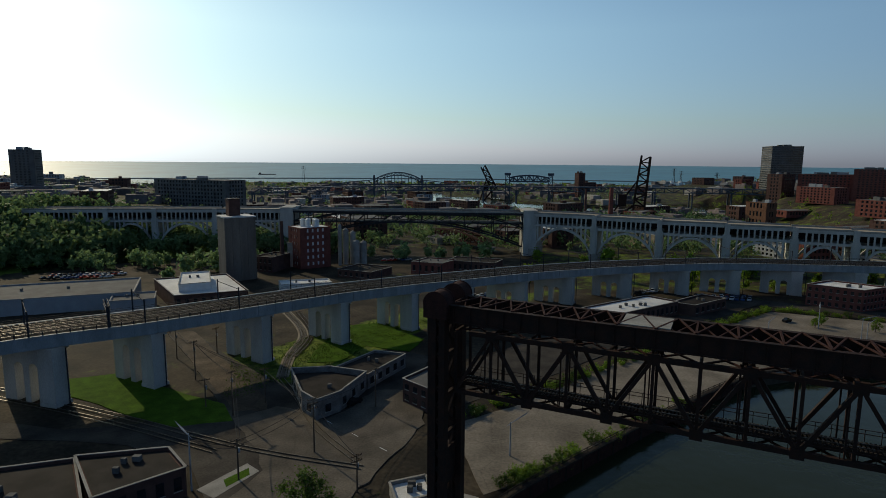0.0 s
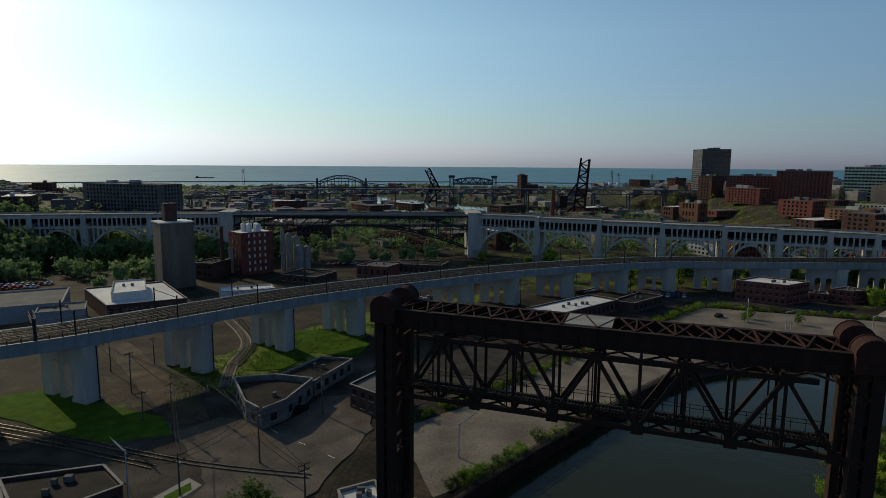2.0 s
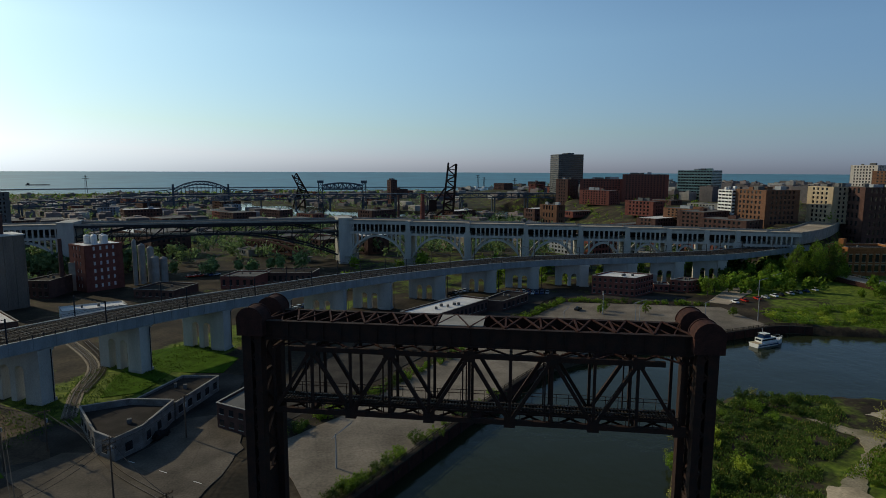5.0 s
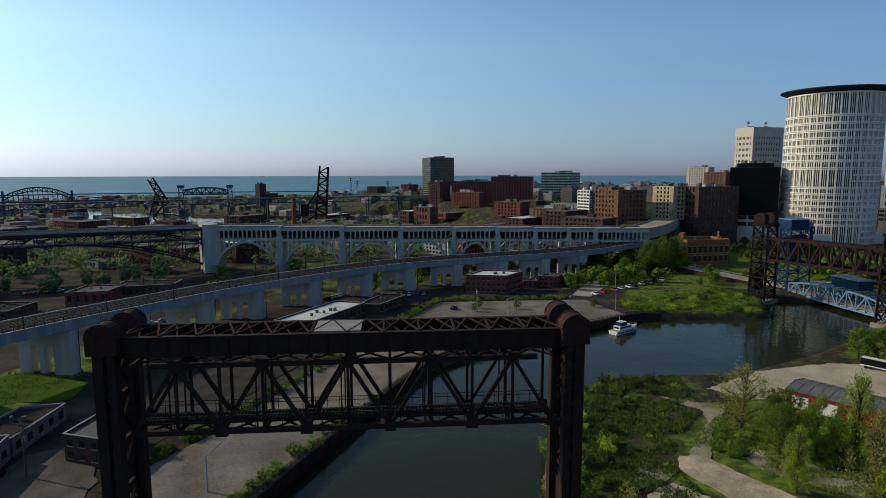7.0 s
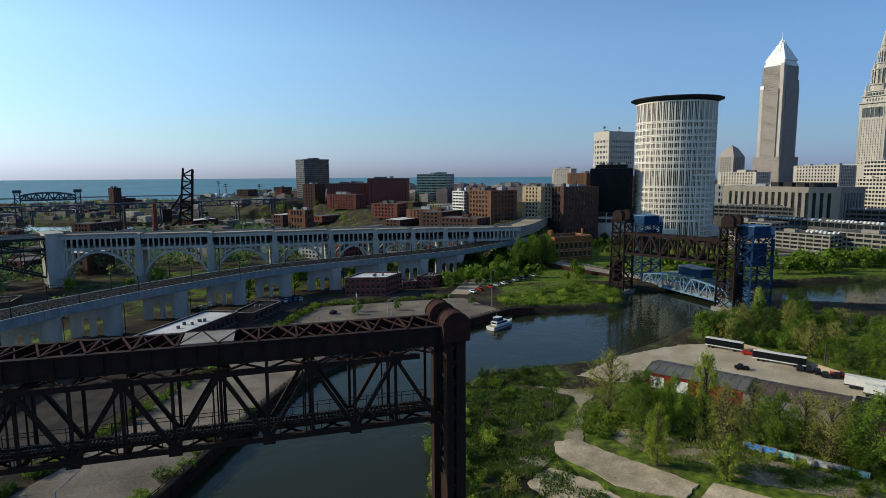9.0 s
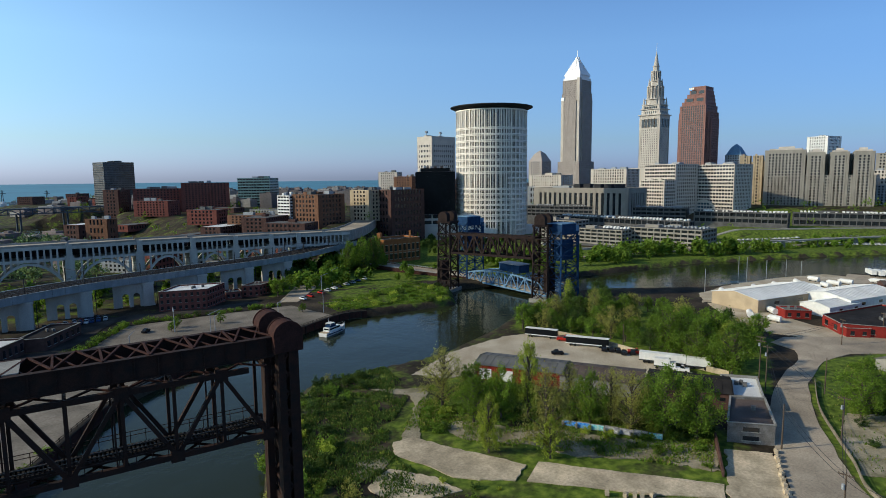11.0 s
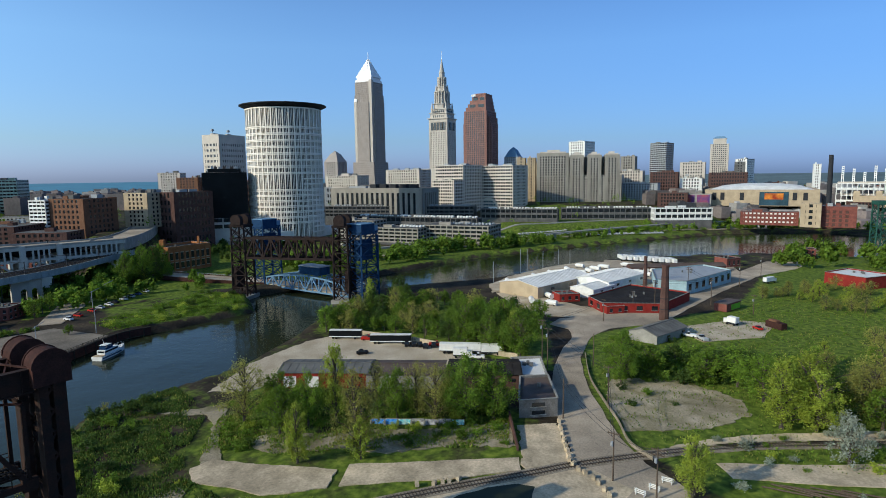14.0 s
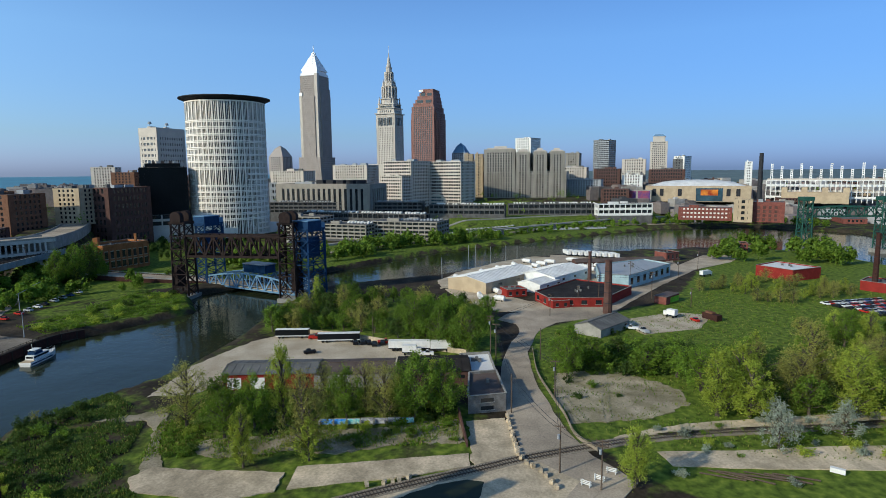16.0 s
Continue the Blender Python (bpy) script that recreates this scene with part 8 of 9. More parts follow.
b.prism([(-34, -4), (28, -5), (36, 0), (28, 5), (-34, 4)], 0, 5)
b.box(-26, 0, 7, 8, 6, 6)
x, y = at(16.5, 2500)
solid("cargo_ship", b, DARKSTEEL, "long low cargo ship on the lake", "ship", m=pose(x, y, 4, 0, 0, 16))


def swing_bridge():
    T = thing("swing_bridge", -8.0, 508.4, 0, "rust-red steel truss swing bridge under the arch", "bridge", rz=-63.2)
    truss(T, 0, 90.3, -4, 4, 4, 11, 9, RUST, 4, 1.0)
    block("deck", T, 45.2, 0, 3.6, 100.3, 8, 0.8, CONCRETE)
    for x in (2, 45.2, 88.3):
        block("pier", T, x, 0, 1.2, 4, 8, 4.4, CONCRETE)


swing_bridge()
sheet("side_water", [(-267.7, 370.6), (-238.6, 379.8), (-205.6, 385), (-197.2, 372.3), (-219.3, 348.3), (-236.2, 325.7)], 0.06, WATER, "sunlit slip of river water beyond the depot", "water")

# ---- poles, tracks, vehicles and small things ----
def utility_pole(x, y, h, arms=1, turn=0.0, lamp=False, steel=False):
    m = GREYMETAL if steel else POLE
    T = thing("lamp_post" if lamp else "utility_pole", x, y, 0, ("slim grey street lamp post" if steel else "tall weathered timber utility pole with crossarms") if not lamp else "tall lamp post with a curved arm", "lamp post" if lamp else "utility pole", "poles", turn)
    b = Build()
    b.tube((0, 0, -0.5), (0, 0, h), 0.2, 0.12, 8)
    part("shaft", b.mesh("shaft", m), T)
    for k in range(arms):
        b = Build()
        b.box(0, 0.12, h - 0.5 - 1.1 * k, 2.6, 0.16, 0.18)
        for o in (-1.2, -0.5, 0.5, 1.2):
            b.box(o, 0.12, h - 0.3 - 1.1 * k, 0.12, 0.12, 0.25)
        part("crossarm", b.mesh("crossarm", m), T)
    if lamp:
        arm = bar("arm", T, (0, 0, h - 0.3), (2.0, 0, h + 0.1), 0.1, 0.1, m)
        sub_block("lamp_head", arm, 2.3, 0, h + 0.08, 0.8, 0.35, 0.18, GREYMETAL)
    elif arms:
        b = Build()
        b.tube((0.3, 0.3, h - 3.2), (0.3, 0.3, h - 2.2), 0.28, 0.28, 8)
        part("transformer", b.mesh("transformer", GREYMETAL), T)


for x, y, h, a, r in ((-42, 113, 9, 2, 20), (-54, 144, 12, 1, 60), (-74, 169, 12, 1, 60), (-48, 152, 10, 1, 30), (-63, 149, 8, 1, 30), (-29, 125, 13, 3, 40), (-17, 109, 8, 2, 40), (-88, 188, 10, 1, 60), (-77, 194, 9, 1, 60), (-6, 219, 10, 1, 30), (-18, 150, 11, 1, 40), (-104, 218, 10, 1, 60),
                      (200, 13, 16, 2, 80), (197, 11, 14, 1, 80), (203, -4, 11, 0, 0), (166, -7, 12, 1, 80), (125, -6, 11, 1, 70), (119, -14, 11, 2, 70), (156, 5, 11, 0, 0), (222, 60, 9, 0, 0), (291, -77, 9, 1, 40), (289, -34, 15, 2, 50), (333, -56, 15, 2, 50), (306, -62, 14, 2, 50), (286, -24, 10, 1, 40), (266, -10, 10, 1, 40), (360, -88, 13, 2, 50), (400, -110, 12, 1, 50)):
    utility_pole(x, y, h, a, r)
for x, y, h, r in ((-50, 109, 12, 140), (15, 124, 8, 40), (153, 207, 9, 30), (150, 230, 9, 60), (210, 201, 10, 20), (156, 214, 9, 0), (95, 200, 8, 40), (120, 212, 8, 40), (185, 205, 9, 10), (250, 240, 9, 0), (270, 250, 9, 0)):
    utility_pole(x, y, h, 0, r, lamp=True, steel=True)


def wire(name, p, q, sag, n=10):
    cu = bpy.data.curves.new(name, "CURVE")
    cu.dimensions = "3D"
    cu.bevel_depth = 0.045
    sp = cu.splines.new("POLY")
    sp.points.add(n)
    for i in range(n + 1):
        k = i / n
        v = Vector(p).lerp(Vector(q), k)
        sp.points[i].co = (v.x, v.y, v.z - sag * 4 * k * (1 - k), 1)
    cu.materials.append(DARKSTEEL)
    tagged(new(name, cu), "thin black overhead wire between poles", "wire", "wires")


for p, q in (((-42, 113, 8.5), (-29, 125, 12.5)), ((-29, 125, 12.5), (-18, 150, 10.5)), ((-29, 125, 11.5), (-48, 152, 9.5)), ((-48, 152, 9.5), (-74, 169, 11.5)), ((-54, 144, 11.5), (-74, 169, 11.5)), ((-74, 169, 11.5), (-88, 188, 9.5)), ((-17, 109, 7.5), (-29, 125, 12)), ((-42, 113, 8.5), (-54, 144, 11.5)), ((-50, 109, 11), (-42, 113, 8)),
             ((119, -14, 10.5), (125, -6, 10.5)), ((125, -6, 10.5), (166, -7, 11.5)), ((166, -7, 11.5), (200, 13, 15.5)), ((125, -6, 10.5), (156, 5, 10.5)), ((156, 5, 10.5), (197, 11, 13.5)), ((200, 13, 15.5), (266, -10, 9.5)), ((266, -10, 9.5), (289, -34, 14.5)), ((289, -34, 14.5), (306, -62, 13.5)), ((306, -62, 13.5), (333, -56, 14.5)), ((306, -62, 13.5), (360, -88, 12.5))):
    wire("overhead_wire", p, q, 0.8)
    wire("overhead_wire", (p[0] + 0.6, p[1] + 0.4, p[2] - 0.9), (q[0] + 0.6, q[1] + 0.4, q[2] - 0.9), 1.0)


def track(pts, label, bed=True, ties=True):
    ln = smooth([(x, y, 0.06) for x, y in pts], 2.0)
    T = thing("railway_track", 0, 0, 0, label, "railway track", "tracks")
    if bed:
        part("ballast", ribbon(ln, -1.9, 1.9, -0.4, 0.03).mesh("ballast", DUSTY), T)
    for a in (-0.72, 0.72):
        part("rail", ribbon(ln, a - 0.07, a + 0.07, 0.02, 0.22).mesh("rail", RAIL), T)
    if not ties:
        return
    b = Build()
    tl = smooth([(x, y, 0.06) for x, y in pts], 0.75)
    for i in range(len(tl)):
        p, ang = at_line(tl, i)
        b.box(p.x, p.y, 0.1, 0.24, 2.6, 0.12, ang)
    part("tie_row", b.mesh("tie_row", BARK), T)["kind"] = "stuff"


track([(80, 78), (95, 58), (106, 42), (115, 28), (125, 11), (131, 1), (142, -22), (149, -43), (154, -65), (162, -100), (166, -140)], "single railway track curving past the road crossing")
track([(-150, 168), (-126, 160), (-103, 151), (-76, 140), (-44, 126), (-17, 118)], "railway track under the viaduct", False, False)
track([(-148, 163), (-126, 155), (-103, 147), (-78, 137), (-50, 124)], "second railway track under the viaduct", False, False)
track([(-72, 257), (-58, 230), (-52, 212), (-51.5, 191), (-48.5, 170)], "railway track curving out from under the viaduct")
track([(-48.5, 170), (-40, 155), (-31, 137), (-18, 120)], "rails set into the street crossing", False, False)
track([(-63, 250), (-52, 225), (-49, 208), (-50, 190)], "short siding beside the curve", False)


def vehicle(kind, x, y, rz, paint, label, z=0.03, group="", L=None):
    """Car, van, lorry, trailer or coach: body, cab, glass and wheels."""
    T = thing(kind, x, y, z, label, {"coach_trailer": "trailer", "semi_trailer": "trailer", "box_truck": "truck"}.get(kind, kind), group, rz)
    spec = {"car": (4.4, 1.8, 0.75, 0.62), "pickup": (5.4, 1.95, 0.9, 0.75), "coach_trailer": (13.0, 2.5, 2.6, 0), "semi_trailer": (15.0, 2.6, 2.9, 0), "box_truck": (7.5, 2.4, 2.7, 0)}[kind]
    L, W, H, C = (L or spec[0]), spec[1], spec[2], spec[3]
    low = 0.35 if C else 0.9
    b = Build()
    if C:
        pts = [(-L / 2, 0), (L / 2, 0), (L / 2, H * 0.7), (L / 2 - 0.15, H), (-L / 2 + 0.1, H), (-L / 2, H * 0.75)]
        k = len(pts)
        b.add([(p, -W / 2, low + q) for p, q in pts] + [(p, W / 2, low + q) for p, q in pts], [tuple(range(k)), tuple(range(2 * k - 1, k - 1, -1))] + [(i, k + i, k + (i + 1) % k, (i + 1) % k) for i in range(k)])
        part("body", b.mesh("body", paint), T)
        c = Build()
        a0, a1 = (-L * 0.32, L * 0.2) if kind == "car" else (-L * 0.05, L * 0.25)
        c.add([(a0, -W * 0.46, low + H), (a1, -W * 0.46, low + H), (a1, W * 0.46, low + H), (a0, W * 0.46, low + H), (a0 + 0.45, -W * 0.38, low + H + C), (a1 - 0.65, -W * 0.38, low + H + C), (a1 - 0.65, W * 0.38, low + H + C), (a0 + 0.45, W * 0.38, low + H + C)],
              [(0, 1, 5, 4), (1, 2, 6, 5), (2, 3, 7, 6), (3, 0, 4, 7)])
        part("glass", c.mesh("glass", GLASS), T)
        block("roof", T, (a0 + a1) / 2 - 0.1, 0, low + H + C + 0.02, a1 - a0 - 1.0, W * 0.78, 0.05, paint)
    else:
        b.span(-L / 2, L / 2, -W / 2, W / 2, low, low + H)
        part("body", b.mesh("body", paint), T)
        block("skirt", T, 0, 0, low + 0.15, L + 0.04, W + 0.06, 0.35, WHITE if kind == "coach_trailer" else DARKSTEEL)
        if kind == "coach_trailer":
            block("roof", T, 0, 0, low + H + 0.03, L + 0.04, W + 0.04, 0.1, WHITE)
        if kind == "box_truck":
            block("cab", T, L / 2 + 0.9, 0, low + 0.8, 1.8, W * 0.92, 1.8, paint)
            block("windscreen", T, L / 2 + 1.81, 0, low + 1.2, 0.06, W * 0.8, 0.7, GLASS)
    wm = WHEELS.setdefault(C > 0, wheel_mesh(0.33 if C else 0.5))
    r = 0.33 if C else 0.5
    xs = (-L * 0.3, L * 0.3) if C else ((-L * 0.38, -L * 0.28, L * 0.3) if kind != "box_truck" else (-L * 0.3, L * 0.5))
    if group == "parked cars":
        for xx in xs:
            b = Build()
            for yy in (-W / 2 + 0.1, W / 2 - 0.1):
                b.tube((xx, yy - 0.12, r), (xx, yy + 0.12, r), r, r, 10)
            part("axle", b.mesh("axle", TYRE), T)
        return T
    for xx in xs:
        for yy in (-W / 2 + 0.1, W / 2 - 0.1):
            part("wheel", wm, T, m=Matrix.Translation((xx, yy, r)))
    return T


WHEELS = {}
TYRE = mat("black_rubber", (0.02, 0.02, 0.02), rough=0.8, var=0.2)


def wheel_mesh(r):
    b = Build()
    b.tube((0, -0.12, 0), (0, 0.12, 0), r, r, 12)
    return b.mesh("wheel", TYRE)


PAINTS = [mat("white_car_paint", (0.7, 0.7, 0.7), rough=0.3, var=0.05, bump=0), mat("silver_car_paint", (0.4, 0.41, 0.42), rough=0.3, var=0.05, bump=0), mat("black_car_paint", (0.02, 0.02, 0.022), rough=0.25, var=0.1, bump=0), mat("red_car_paint", (0.4, 0.03, 0.02), rough=0.3, var=0.1, bump=0), mat("blue_car_paint", (0.04, 0.08, 0.2), rough=0.3, var=0.1, bump=0)]
PNAME = ["white", "silver", "black", "red", "blue"]
vr = random.Random(5)
vehicle("coach_trailer", 220, 92, -82, BLACKWALL, "black and white enclosed trailer parked in the yard")
vehicle("coach_trailer", 216.5, 72, -80, BLACKWALL, "long black and white enclosed trailer", L=16)
vehicle("semi_trailer", 208.5, 43, -84, WHITE, "long white semi-trailer parked in the yard")
vehicle("semi_trailer", 209, 31.5, -82, WHITE, "shorter white semi-trailer parked in the yard", L=7.5)
vehicle("box_truck", 203.5, 42, -84, WHITE, "small white box truck beside the trailers", L=5)
vehicle("pickup", 203.5, 36, -84, PAINTS[0], "white pickup truck beside the trailers")
vehicle("pickup", 216, 54, -75, PAINTS[3], "red pickup truck in the yard")
vehicle("pickup", 219.5, 82.5, -75, PAINTS[3], "red pickup truck between trailers")
for i in range(5):
    vehicle("car", 214 + vr.uniform(-1, 1), 65 - i * 2.6, vr.uniform(0, 30), PAINTS[2], "dark parked car in the truck yard", group="yard cars")
vehicle("car", 201, 78, -60, PAINTS[2], "black car by the shed")
vehicle("box_truck", 374, -107, -50, WHITE, "white box truck parked by the road")
vehicle("car", -24, 152, 50, PAINTS[2], "black car parked by the corner works")
vehicle("car", 143.5, 240.5, 30, PAINTS[2], "black car parked in the lot")
vehicle("car", 262, -71, 20, PAINTS[3], "red car in the dirt yard")
vehicle("box_truck", 268, -63, 40, WHITE, "white van body in the dirt yard", L=4)
vehicle("pickup", 246, -42, 70, PAINTS[0], "white pickup behind the tin shed")
vehicle("pickup", 242, -46, 20, PAINTS[1], "silver pickup behind the tin shed")
protos = [vehicle("car", -900, -1000 - 6 * i, 0, PAINTS[i], PNAME[i] + " parked car in a row", group="parked cars") for i in range(5)]


def park(x0, y0, x1, y1, n, turn, z=0.03):
    for i in range(n):
        k = (i + vr.uniform(-0.2, 0.2)) / n
        x, y = x0 + (x1 - x0) * k, y0 + (y1 - y0) * k
        copy_thing(vr.choice(protos), pose(x, y, max(float(land([x], [y])[0]), 0) + z, 0, 0, turn + vr.uniform(-5, 5)))


for row in range(5):
    park(300 - row * 5, -140 - row * 3.2, 312 - row * 5, -172 - row * 3.2, 13, 20)
park(96, 290, 112, 300, 6, 60)
park(125, 286, 152, 282, 10, 60)
park(128, 282, 150, 278, 8, 60)
park(-216, 322, -180, 331, 13, 60)
park(-216, 315, -182, 323, 11, 60)
park(-38, 384, -20, 388, 6, 40)
park(228, 232, 300, 245, 10, 80)
park(15, 281, 25, 285, 3, 40)
cb = Build()
for x0, y0, x1, y1 in ((590, 95, 660, 10), (582, 90, 652, 5), (640, -10, 668, -90), (648, -10, 676, -90), (560, 150, 600, 100), (575, 150, 615, 100)):
    for i in range(24):
        x, y = x0 + (x1 - x0) * i / 24, y0 + (y1 - y0) * i / 24
        z = float(land([x], [y])[0])
        cb.box(x, y, z + 0.8, 4.2, 1.8, 0.8, 0.6)
        cb.box(x, y, z + 1.4, 2.2, 1.6, 0.5, 0.6)
tagged(solid("distant_cars", cb, PAINTS[1], "rows of cars parked far off", "cars"), kind="stuff")
for p in protos:
    for o in (*p.children_recursive, p):
        bpy.data.objects.remove(o)


def boat(x, y, rz, s=1.0):
    T = thing("patrol_boat", x, y, WATER_Z, "white river cruiser with a blue stripe and a cabin", "boat", rz=rz)
    b = Build()
    n = 9
    rings = []
    for i in range(n):
        k = i / (n - 1)
        xx = -8 + 16 * k
        wd = 2.3 * (1 - max(0, k - 0.5) ** 2 * 3.8)
        top = 1.5 + 0.9 * k * k
        rings.append([(xx, -wd * 0.75, -0.4), (xx, -wd, top), (xx, wd, top), (xx, wd * 0.75, -0.4)])
    vs = [v for r in rings for v in r]
    b.add(vs, [(4 * i + j, 4 * i + 4 + j, 4 * i + 4 + (j + 1) % 4, 4 * i + (j + 1) % 4) for i in range(n - 1) for j in range(4)] + [(0, 1, 2, 3), (4 * n - 1, 4 * n - 2, 4 * n - 3, 4 * n - 4)])
    part("hull", b.mesh("hull", WHITE), T)
    block("stripe", T, -2.0, 0, 0.9, 11.0, 4.66, 0.3, BLUESTEEL)
    block("cabin", T, -1.5, 0, 2.4, 8.0, 3.2, 1.9, WHITE)
    block("cabin_windows", T, -1.5, 0, 2.7, 7.6, 3.26, 0.7, GLASS)
    block("cabin_windows", T, -1.5, 0, 2.7, 8.06, 2.6, 0.7, GLASS)
    block("flybridge", T, -2.4, 0, 3.8, 4.2, 2.6, 0.9, BLUESTEEL)
    block("canopy", T, -2.6, 0, 5.0, 3.4, 2.8, 0.14, WHITE)
    for dx in (-4.0, -1.2):
        for dy in (-1.2, 1.2):
            bar("canopy_post", T, (dx, dy, 4.0), (dx, dy, 5.0), 0.08, 0.08, WHITE)
    bar("mast", T, (-3.5, 0, 5), (-3.9, 0, 7.2), 0.12, 0.12, WHITE)
    block("after_deck", T, -6.6, 0, 1.6, 2.4, 3.8, 0.2, TAN)
    for s2 in (-1, 1):
        bar("deck_rail", T, (2.5, s2 * 1.9, 2.9), (7.4, s2 * 0.5, 3.3), 0.07, 0.07, GREYMETAL)
        for k in range(4):
            bar("rail_post", T, (2.5 + k * 1.6, s2 * (1.9 - 0.46 * k), 1.9), (2.5 + k * 1.6, s2 * (1.9 - 0.46 * k), 3.0 + 0.1 * k), 0.06, 0.06, GREYMETAL)
    return T


boat(192, 178, 6)
# moored boats and masts of the boat yard
for i, (x, y, r, L) in enumerate(((312, 16, 30, 8), (343, 40, 60, 7), (352, 42, 20, 6), (426, -32, 70, 9), (418, -36, 70, 9), (410, -40, 60, 8), (404, -44, 70, 8), (396, -36, 80, 7), (388, -40, 60, 8), (392, -28, 50, 9), (400, -26, 40, 8), (384, -30, 10, 8), (350, 34, 40, 8), (360, 30, 70, 9), (366, 20, 20, 7), (374, 14, 60, 9), (382, 6, 50, 8), (390, 0, 80, 8), (398, -6, 30, 9), (408, -10, 60, 8), (416, -16, 70, 8), (372, 28, 10, 7), (386, 18, 40, 7), (402, 8, 20, 8), (418, 0, 60, 7), (300, 24, 10, 7), (294, 14, 70, 6))):
    T = thing("shrink_wrapped_boat", x, y, 0, "white wrapped motor boat on stands", "boat", "stored boats", r)
    b = Build()
    b.tube((-L / 2, 0, 1.6), (L * 0.3, 0, 1.8), 1.4, 1.3, 10)
    b.tube((L * 0.3, 0, 1.8), (L / 2, 0, 2.0), 1.3, 0.1, 10)
    part("wrapped_hull", b.mesh("wrapped_hull", WHITE), T)
    for dx in (-L * 0.3, L * 0.2):
        block("stand", T, dx, 0, 0.35, 0.3, 2.0, 0.7, DARKSTEEL)
for x, y, h in ((352, 50, 16), (366, 52, 12), (398, 38, 18), (404, 34, 17), (414, 24, 15), (430, 14, 14), (440, 6, 12)):
    T = thing("sailing_boat", x, y, WATER_Z, "moored sailing boat with a bare mast", "boat", "moored boats", 120)
    b = Build()
    b.prism([(-4, -1.1), (2, -1.3), (5, 0), (2, 1.3), (-4, 1.1)], -0.3, 1.0)
    part("hull", b.mesh("hull", WHITE), T)
    bar("mast", T, (0.5, 0, 1), (0.5, 0, h), 0.22, 0.22, GREYMETAL)
    bar("boom", T, (0.5, 0, 2), (-3.5, 0, 2), 0.14, 0.14, GREYMETAL)
for i in range(9):
    vehicle("semi_trailer", 459 - i * 1.6, -31 - i * 4.2, 14, WHITE, "white trailer in a parked row", group="trailer row", L=12)
# concrete blocks along the road and by the rails
for pts in ([(153, 6), (146, 5), (139, 4), (132, 3), (128, 1), (125, -2), (121, -4), (116, -6)], [(115, 34), (116, 31), (119, 26), (120.5, 23)]):
    for (x0, y0), (x1, y1) in zip(pts, pts[1:]):
        n = max(1, int(math.hypot(x1 - x0, y1 - y0) / 1.9))
        for i in range(n):
            k = (i + vr.uniform(-0.2, 0.2)) / n
            b = Build()
            b.box(0, 0, 0.42, 1.3, 0.8, 0.84)
            b.box(0, 0, 0.9, 0.5, 0.3, 0.12)
            solid("concrete_block", b, SLAB, "weathered concrete barrier block beside the road", "concrete block", group="barrier blocks", m=pose(x0 + (x1 - x0) * k, y0 + (y1 - y0) * k, 0.05, 0, 0, vr.uniform(-30, 30)))
# painted low wall
GRAF = [mat("blue_spray_paint", (0.03, 0.2, 0.75), var=0.6, scale=1.6, tint=(0.2, 0.45, 0.85)), mat("white_spray_paint", (0.6, 0.6, 0.6), var=0.6, scale=1.0, tint=(0.12, 0.12, 0.16)), mat("teal_spray_paint", (0.08, 0.5, 0.62), var=0.6, scale=1.4, tint=(0.6, 0.72, 0.6))]
GW = thing("painted_wall", 143, 54, 0, "low broken concrete wall covered with blue and white spray paint", "wall", rz=math.degrees(math.atan2(-24, 4)))
for i in range(7):
    block("wall_panel", GW, 1.7 + i * 3.5, 0, 0.7, 3.3, 0.5, 1.5 + 0.2 * (i % 2), CONCRETE)
    block("paint_patch", GW, 1.7 + i * 3.5, -0.27, 0.8, 3.2, 0.06, 1.35, GRAF[(0, 0, 2, 1, 1, 1, 2)[i]])
    block("buttress", GW, i * 3.5, -0.3, 0.6, 0.5, 1.0, 1.3, CONCRETE)
WR = thing("side_wall", 153, 19, 0, "dark broken boundary wall of the yard", "wall", rz=math.degrees(math.atan2(-4, -18)))
for i in range(6):
    block("wall_panel", WR, 1.6 + i * 3.1, 0, 1.0 - i * 0.06, 3.0, 0.4, 2.4 - i * 0.2, BRICKDARK)
YW = thing("yard_wall", 0, 0, 0, "long pale retaining wall behind the truck yard", "wall")
yp = [Vector((228, 96, 0)), Vector((222, 68, 0)), Vector((213, 46, 0)), Vector((206, 22, 0))]
part("wall", ribbon(yp, 0, 0.5, -0.5, 1.7).mesh("wall", SLAB), YW)
RF = thing("road_fence", 0, 0, 0, "low weathered barrier along the road edge", "fence")
fp = smooth([(214, -1.5, 0), (189, -2.6, 0), (170, -6, 0), (156, -9, 0), (143, -11, 0), (135, -16, 0)], 2.5)
for z in (0.5, 1.1):
    part("fence_rail", ribbon(fp, -0.05, 0.05, z, z + 0.1).mesh("fence_rail", DUSTY), RF)
part("mesh_panel", ribbon(fp, -0.02, 0.02, 0.05, 0.9).mesh("mesh_panel", DUSTY), RF)
for p in fp:
    block("fence_post", RF, p.x, p.y, 0.6, 0.1, 0.1, 1.3, DUSTY)
# white barricades at the crossing
for x, y, r in ((120, -11, 60), (122.5, -14, 60), (126, -17, 70)):
    T = thing("barricade", x, y, 0.05, "white striped road barricade", "barricade", "barricades", r)
    for z in (0.5, 0.85, 1.2):
        block("board", T, 0, 0, z, 2.4, 0.06, 0.2, WHITE)
    for o in (-0.9, 0.9):
        block("leg", T, o, 0, 0.65, 0.1, 0.5, 1.3, WHITE)
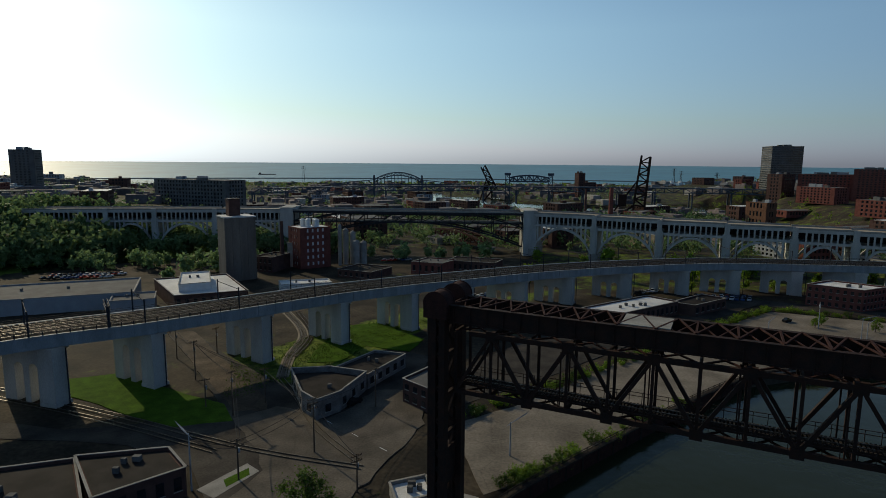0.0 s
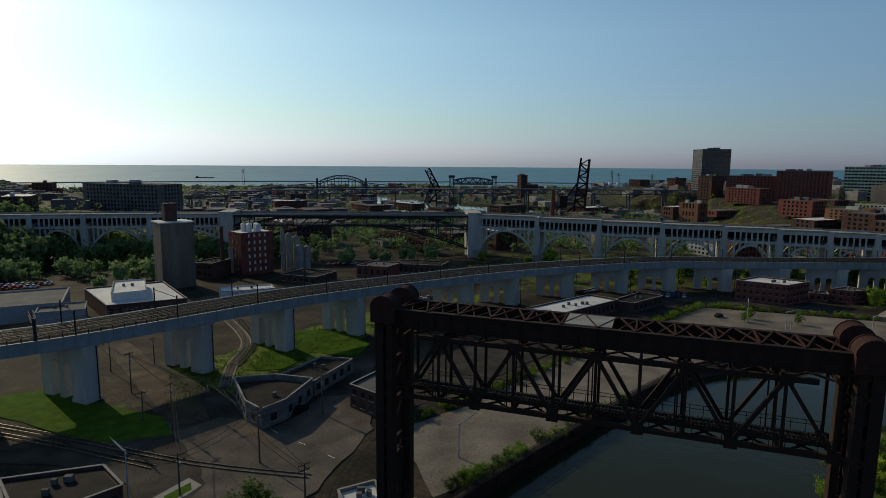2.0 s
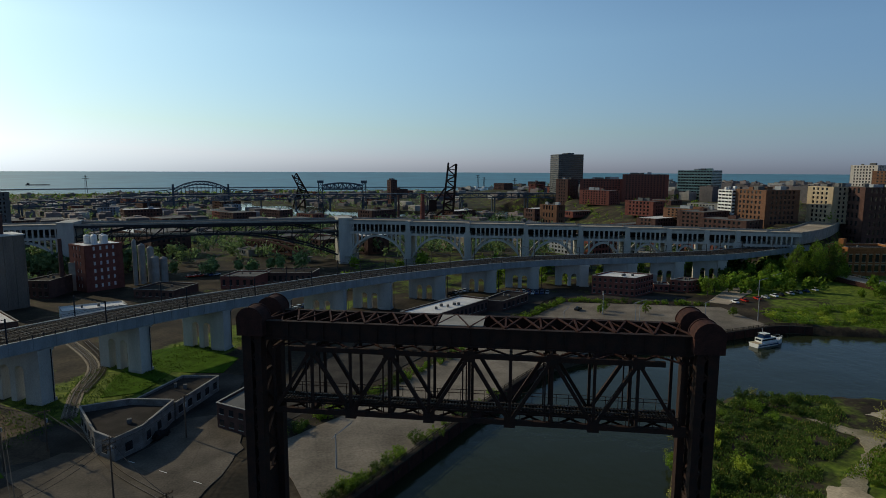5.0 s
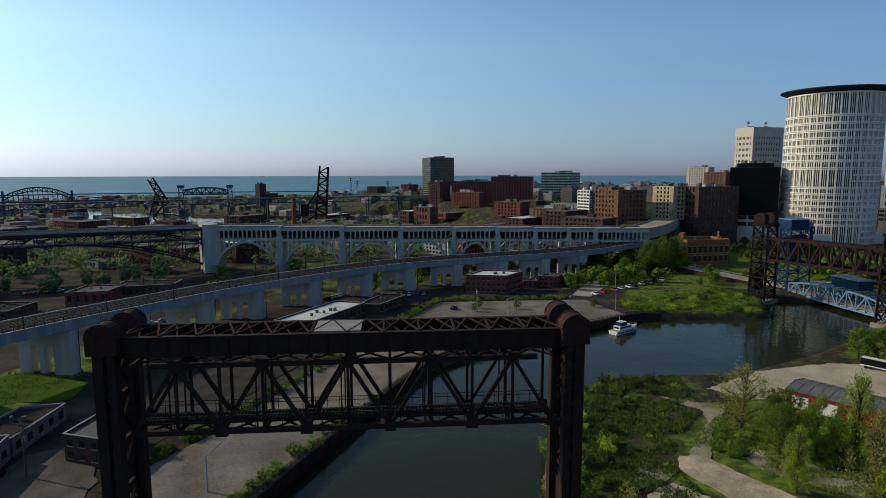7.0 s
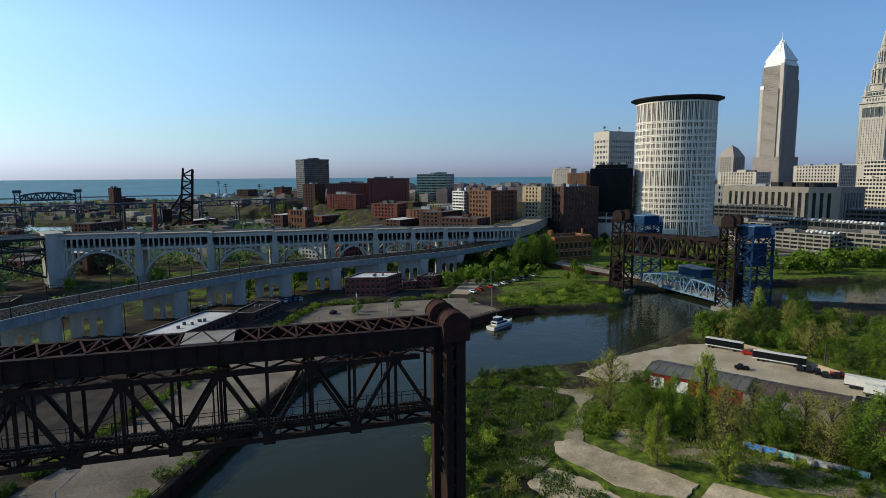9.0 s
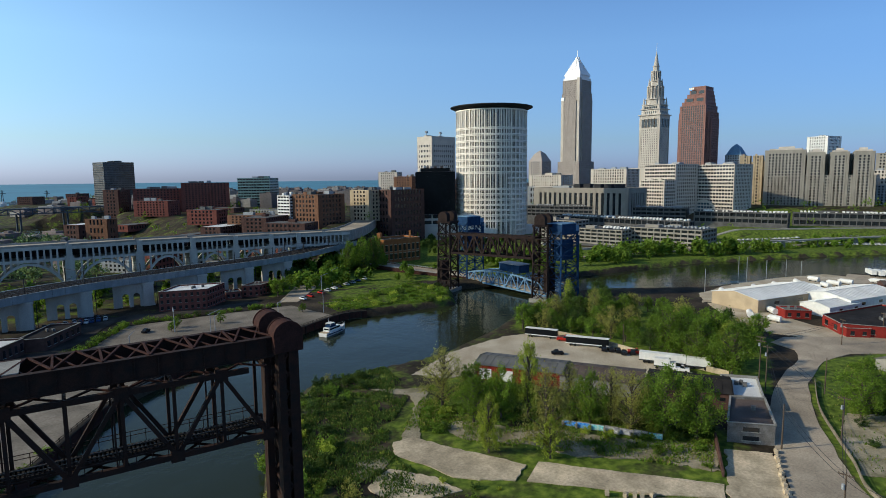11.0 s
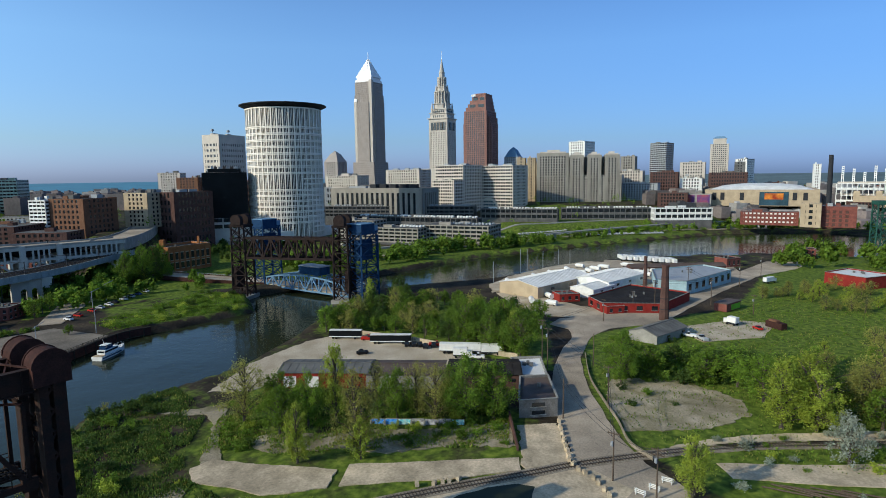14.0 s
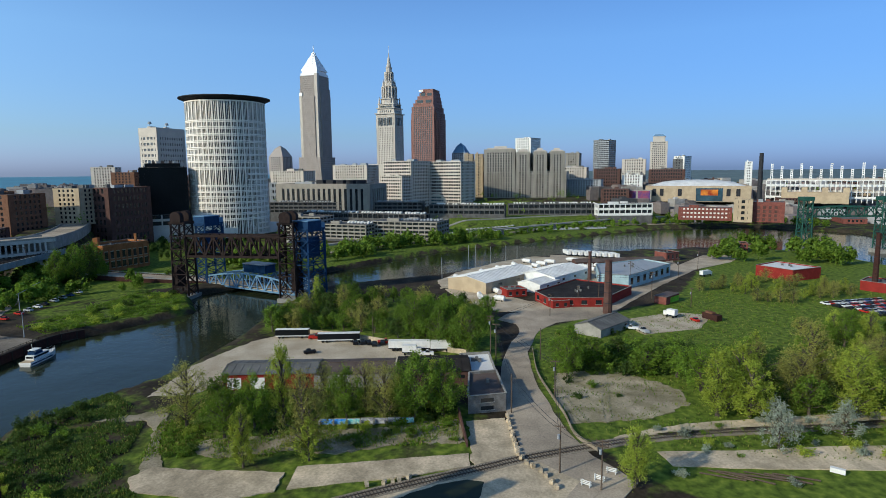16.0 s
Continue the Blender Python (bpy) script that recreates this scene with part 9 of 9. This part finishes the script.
for i in range(9):
    b = Build()
    b.tube((-4.5, 0, 0.2), (4.5, 0, 0.2), 0.2, 0.16, 7)
    solid("timber_log", b, POLE, "grey timber pole lying in the grass", "log", group="logs", m=pose(127 + (i % 3) * 0.8, -40 - i * 1.9, 0.05, 0, 0, 70 + vr.uniform(-14, 14)))
b = Build()
b.box(0, 0, 0.5, 2.8, 1.0, 1.0)
solid("white_barrier", b, WHITE, "white concrete barrier in the grass", "barrier", m=pose(132, -65, 0, 0, 0, 60))
# scrap heaps in the dirt yard
SC = thing("rusty_container", 266, -79, 0, "rusty red container with scrap on top", "container", rz=30)
block("body", SC, 0, 0, 1.3, 8, 3, 2.6, RUST)
block("scrap", SC, 1, 0, 2.9, 4, 2, 0.8, BRICKORANGE)
GH = thing("green_hut", 300, -68, 0, "brown hut with a bright green painted wall", "hut", rz=-38)
block("body", GH, 0, 0, 1.8, 14, 6, 3.6, BRICK)
block("painted_wall", GH, 2, -3.05, 1.6, 9, 0.12, 2.6, mat("lime_paint", (0.25, 0.5, 0.04), var=0.3))
block("roof", GH, 0, 0, 3.7, 14.6, 6.6, 0.25, ROOFBROWN)

# ---- river bulkhead with its fence ----
BH = thing("bulkhead", 0, 0, 0, "rusty sheet-pile river wall with a timber rail", "river wall")
bank = smooth([(2, 93, 0), (20, 114, 0), (90, 172, 0), (125, 184, 0), (180, 188, 0), (209, 190, 0), (222, 184, 0)], 3.0)
part("pile_wall", ribbon(bank, -0.6, 0.5, -4.5, 0.15).mesh("pile_wall", RUST), BH)
part("kerb", ribbon(bank, -0.7, 0.8, 0.15, 0.45).mesh("kerb", TIE), BH)
for i in range(len(bank)):
    p, ang = at_line(bank, i, 0.3)
    block("fence_post", BH, p.x, p.y, 0.85, 0.16, 0.16, 1.3, TIE)
    q, ang = at_line(bank, i, -0.75)
    if i % 2 == 0:
        block("fender_post", BH, q.x, q.y, -2.0, 0.35, 0.35, 4.4, TIE)
part("fence_rail", ribbon(bank, 0.24, 0.36, 1.2, 1.35).mesh("fence_rail", TIE), BH)
part("fence_rail", ribbon(bank, 0.24, 0.36, 0.75, 0.87).mesh("fence_rail", TIE), BH)
# kerb walls and roads of the far bank
for pts, a1, z, m, nm, lab in (([(400, 190), (500, 120), (600, 30), (690, -80), (740, -220)], 7, 3.0, ASPHALT, "bank_road", "grey riverside road on the far bank"), ([(470, 200), (560, 120), (640, 30), (715, -90), (770, -220)], 5, 7.0, CONCRETE, "rail_terrace", "pale concrete rail terrace on the slope"), ([(520, 215), (610, 120), (680, 20), (745, -100), (800, -240)], 6, 11.0, CONCRETE, "rail_terrace", "upper concrete rail terrace on the slope")):
    ln = smooth([(x, y, z) for x, y in pts], 8)
    for i, p in enumerate(ln):
        p.z = max(z * 0.2, float(land([p.x], [p.y])[0]) + 0.5)
    ob = new(nm, ribbon(ln, 0, a1, -6, 0).mesh(nm, m))
    tagged(ob, lab, "road", kind="structure")
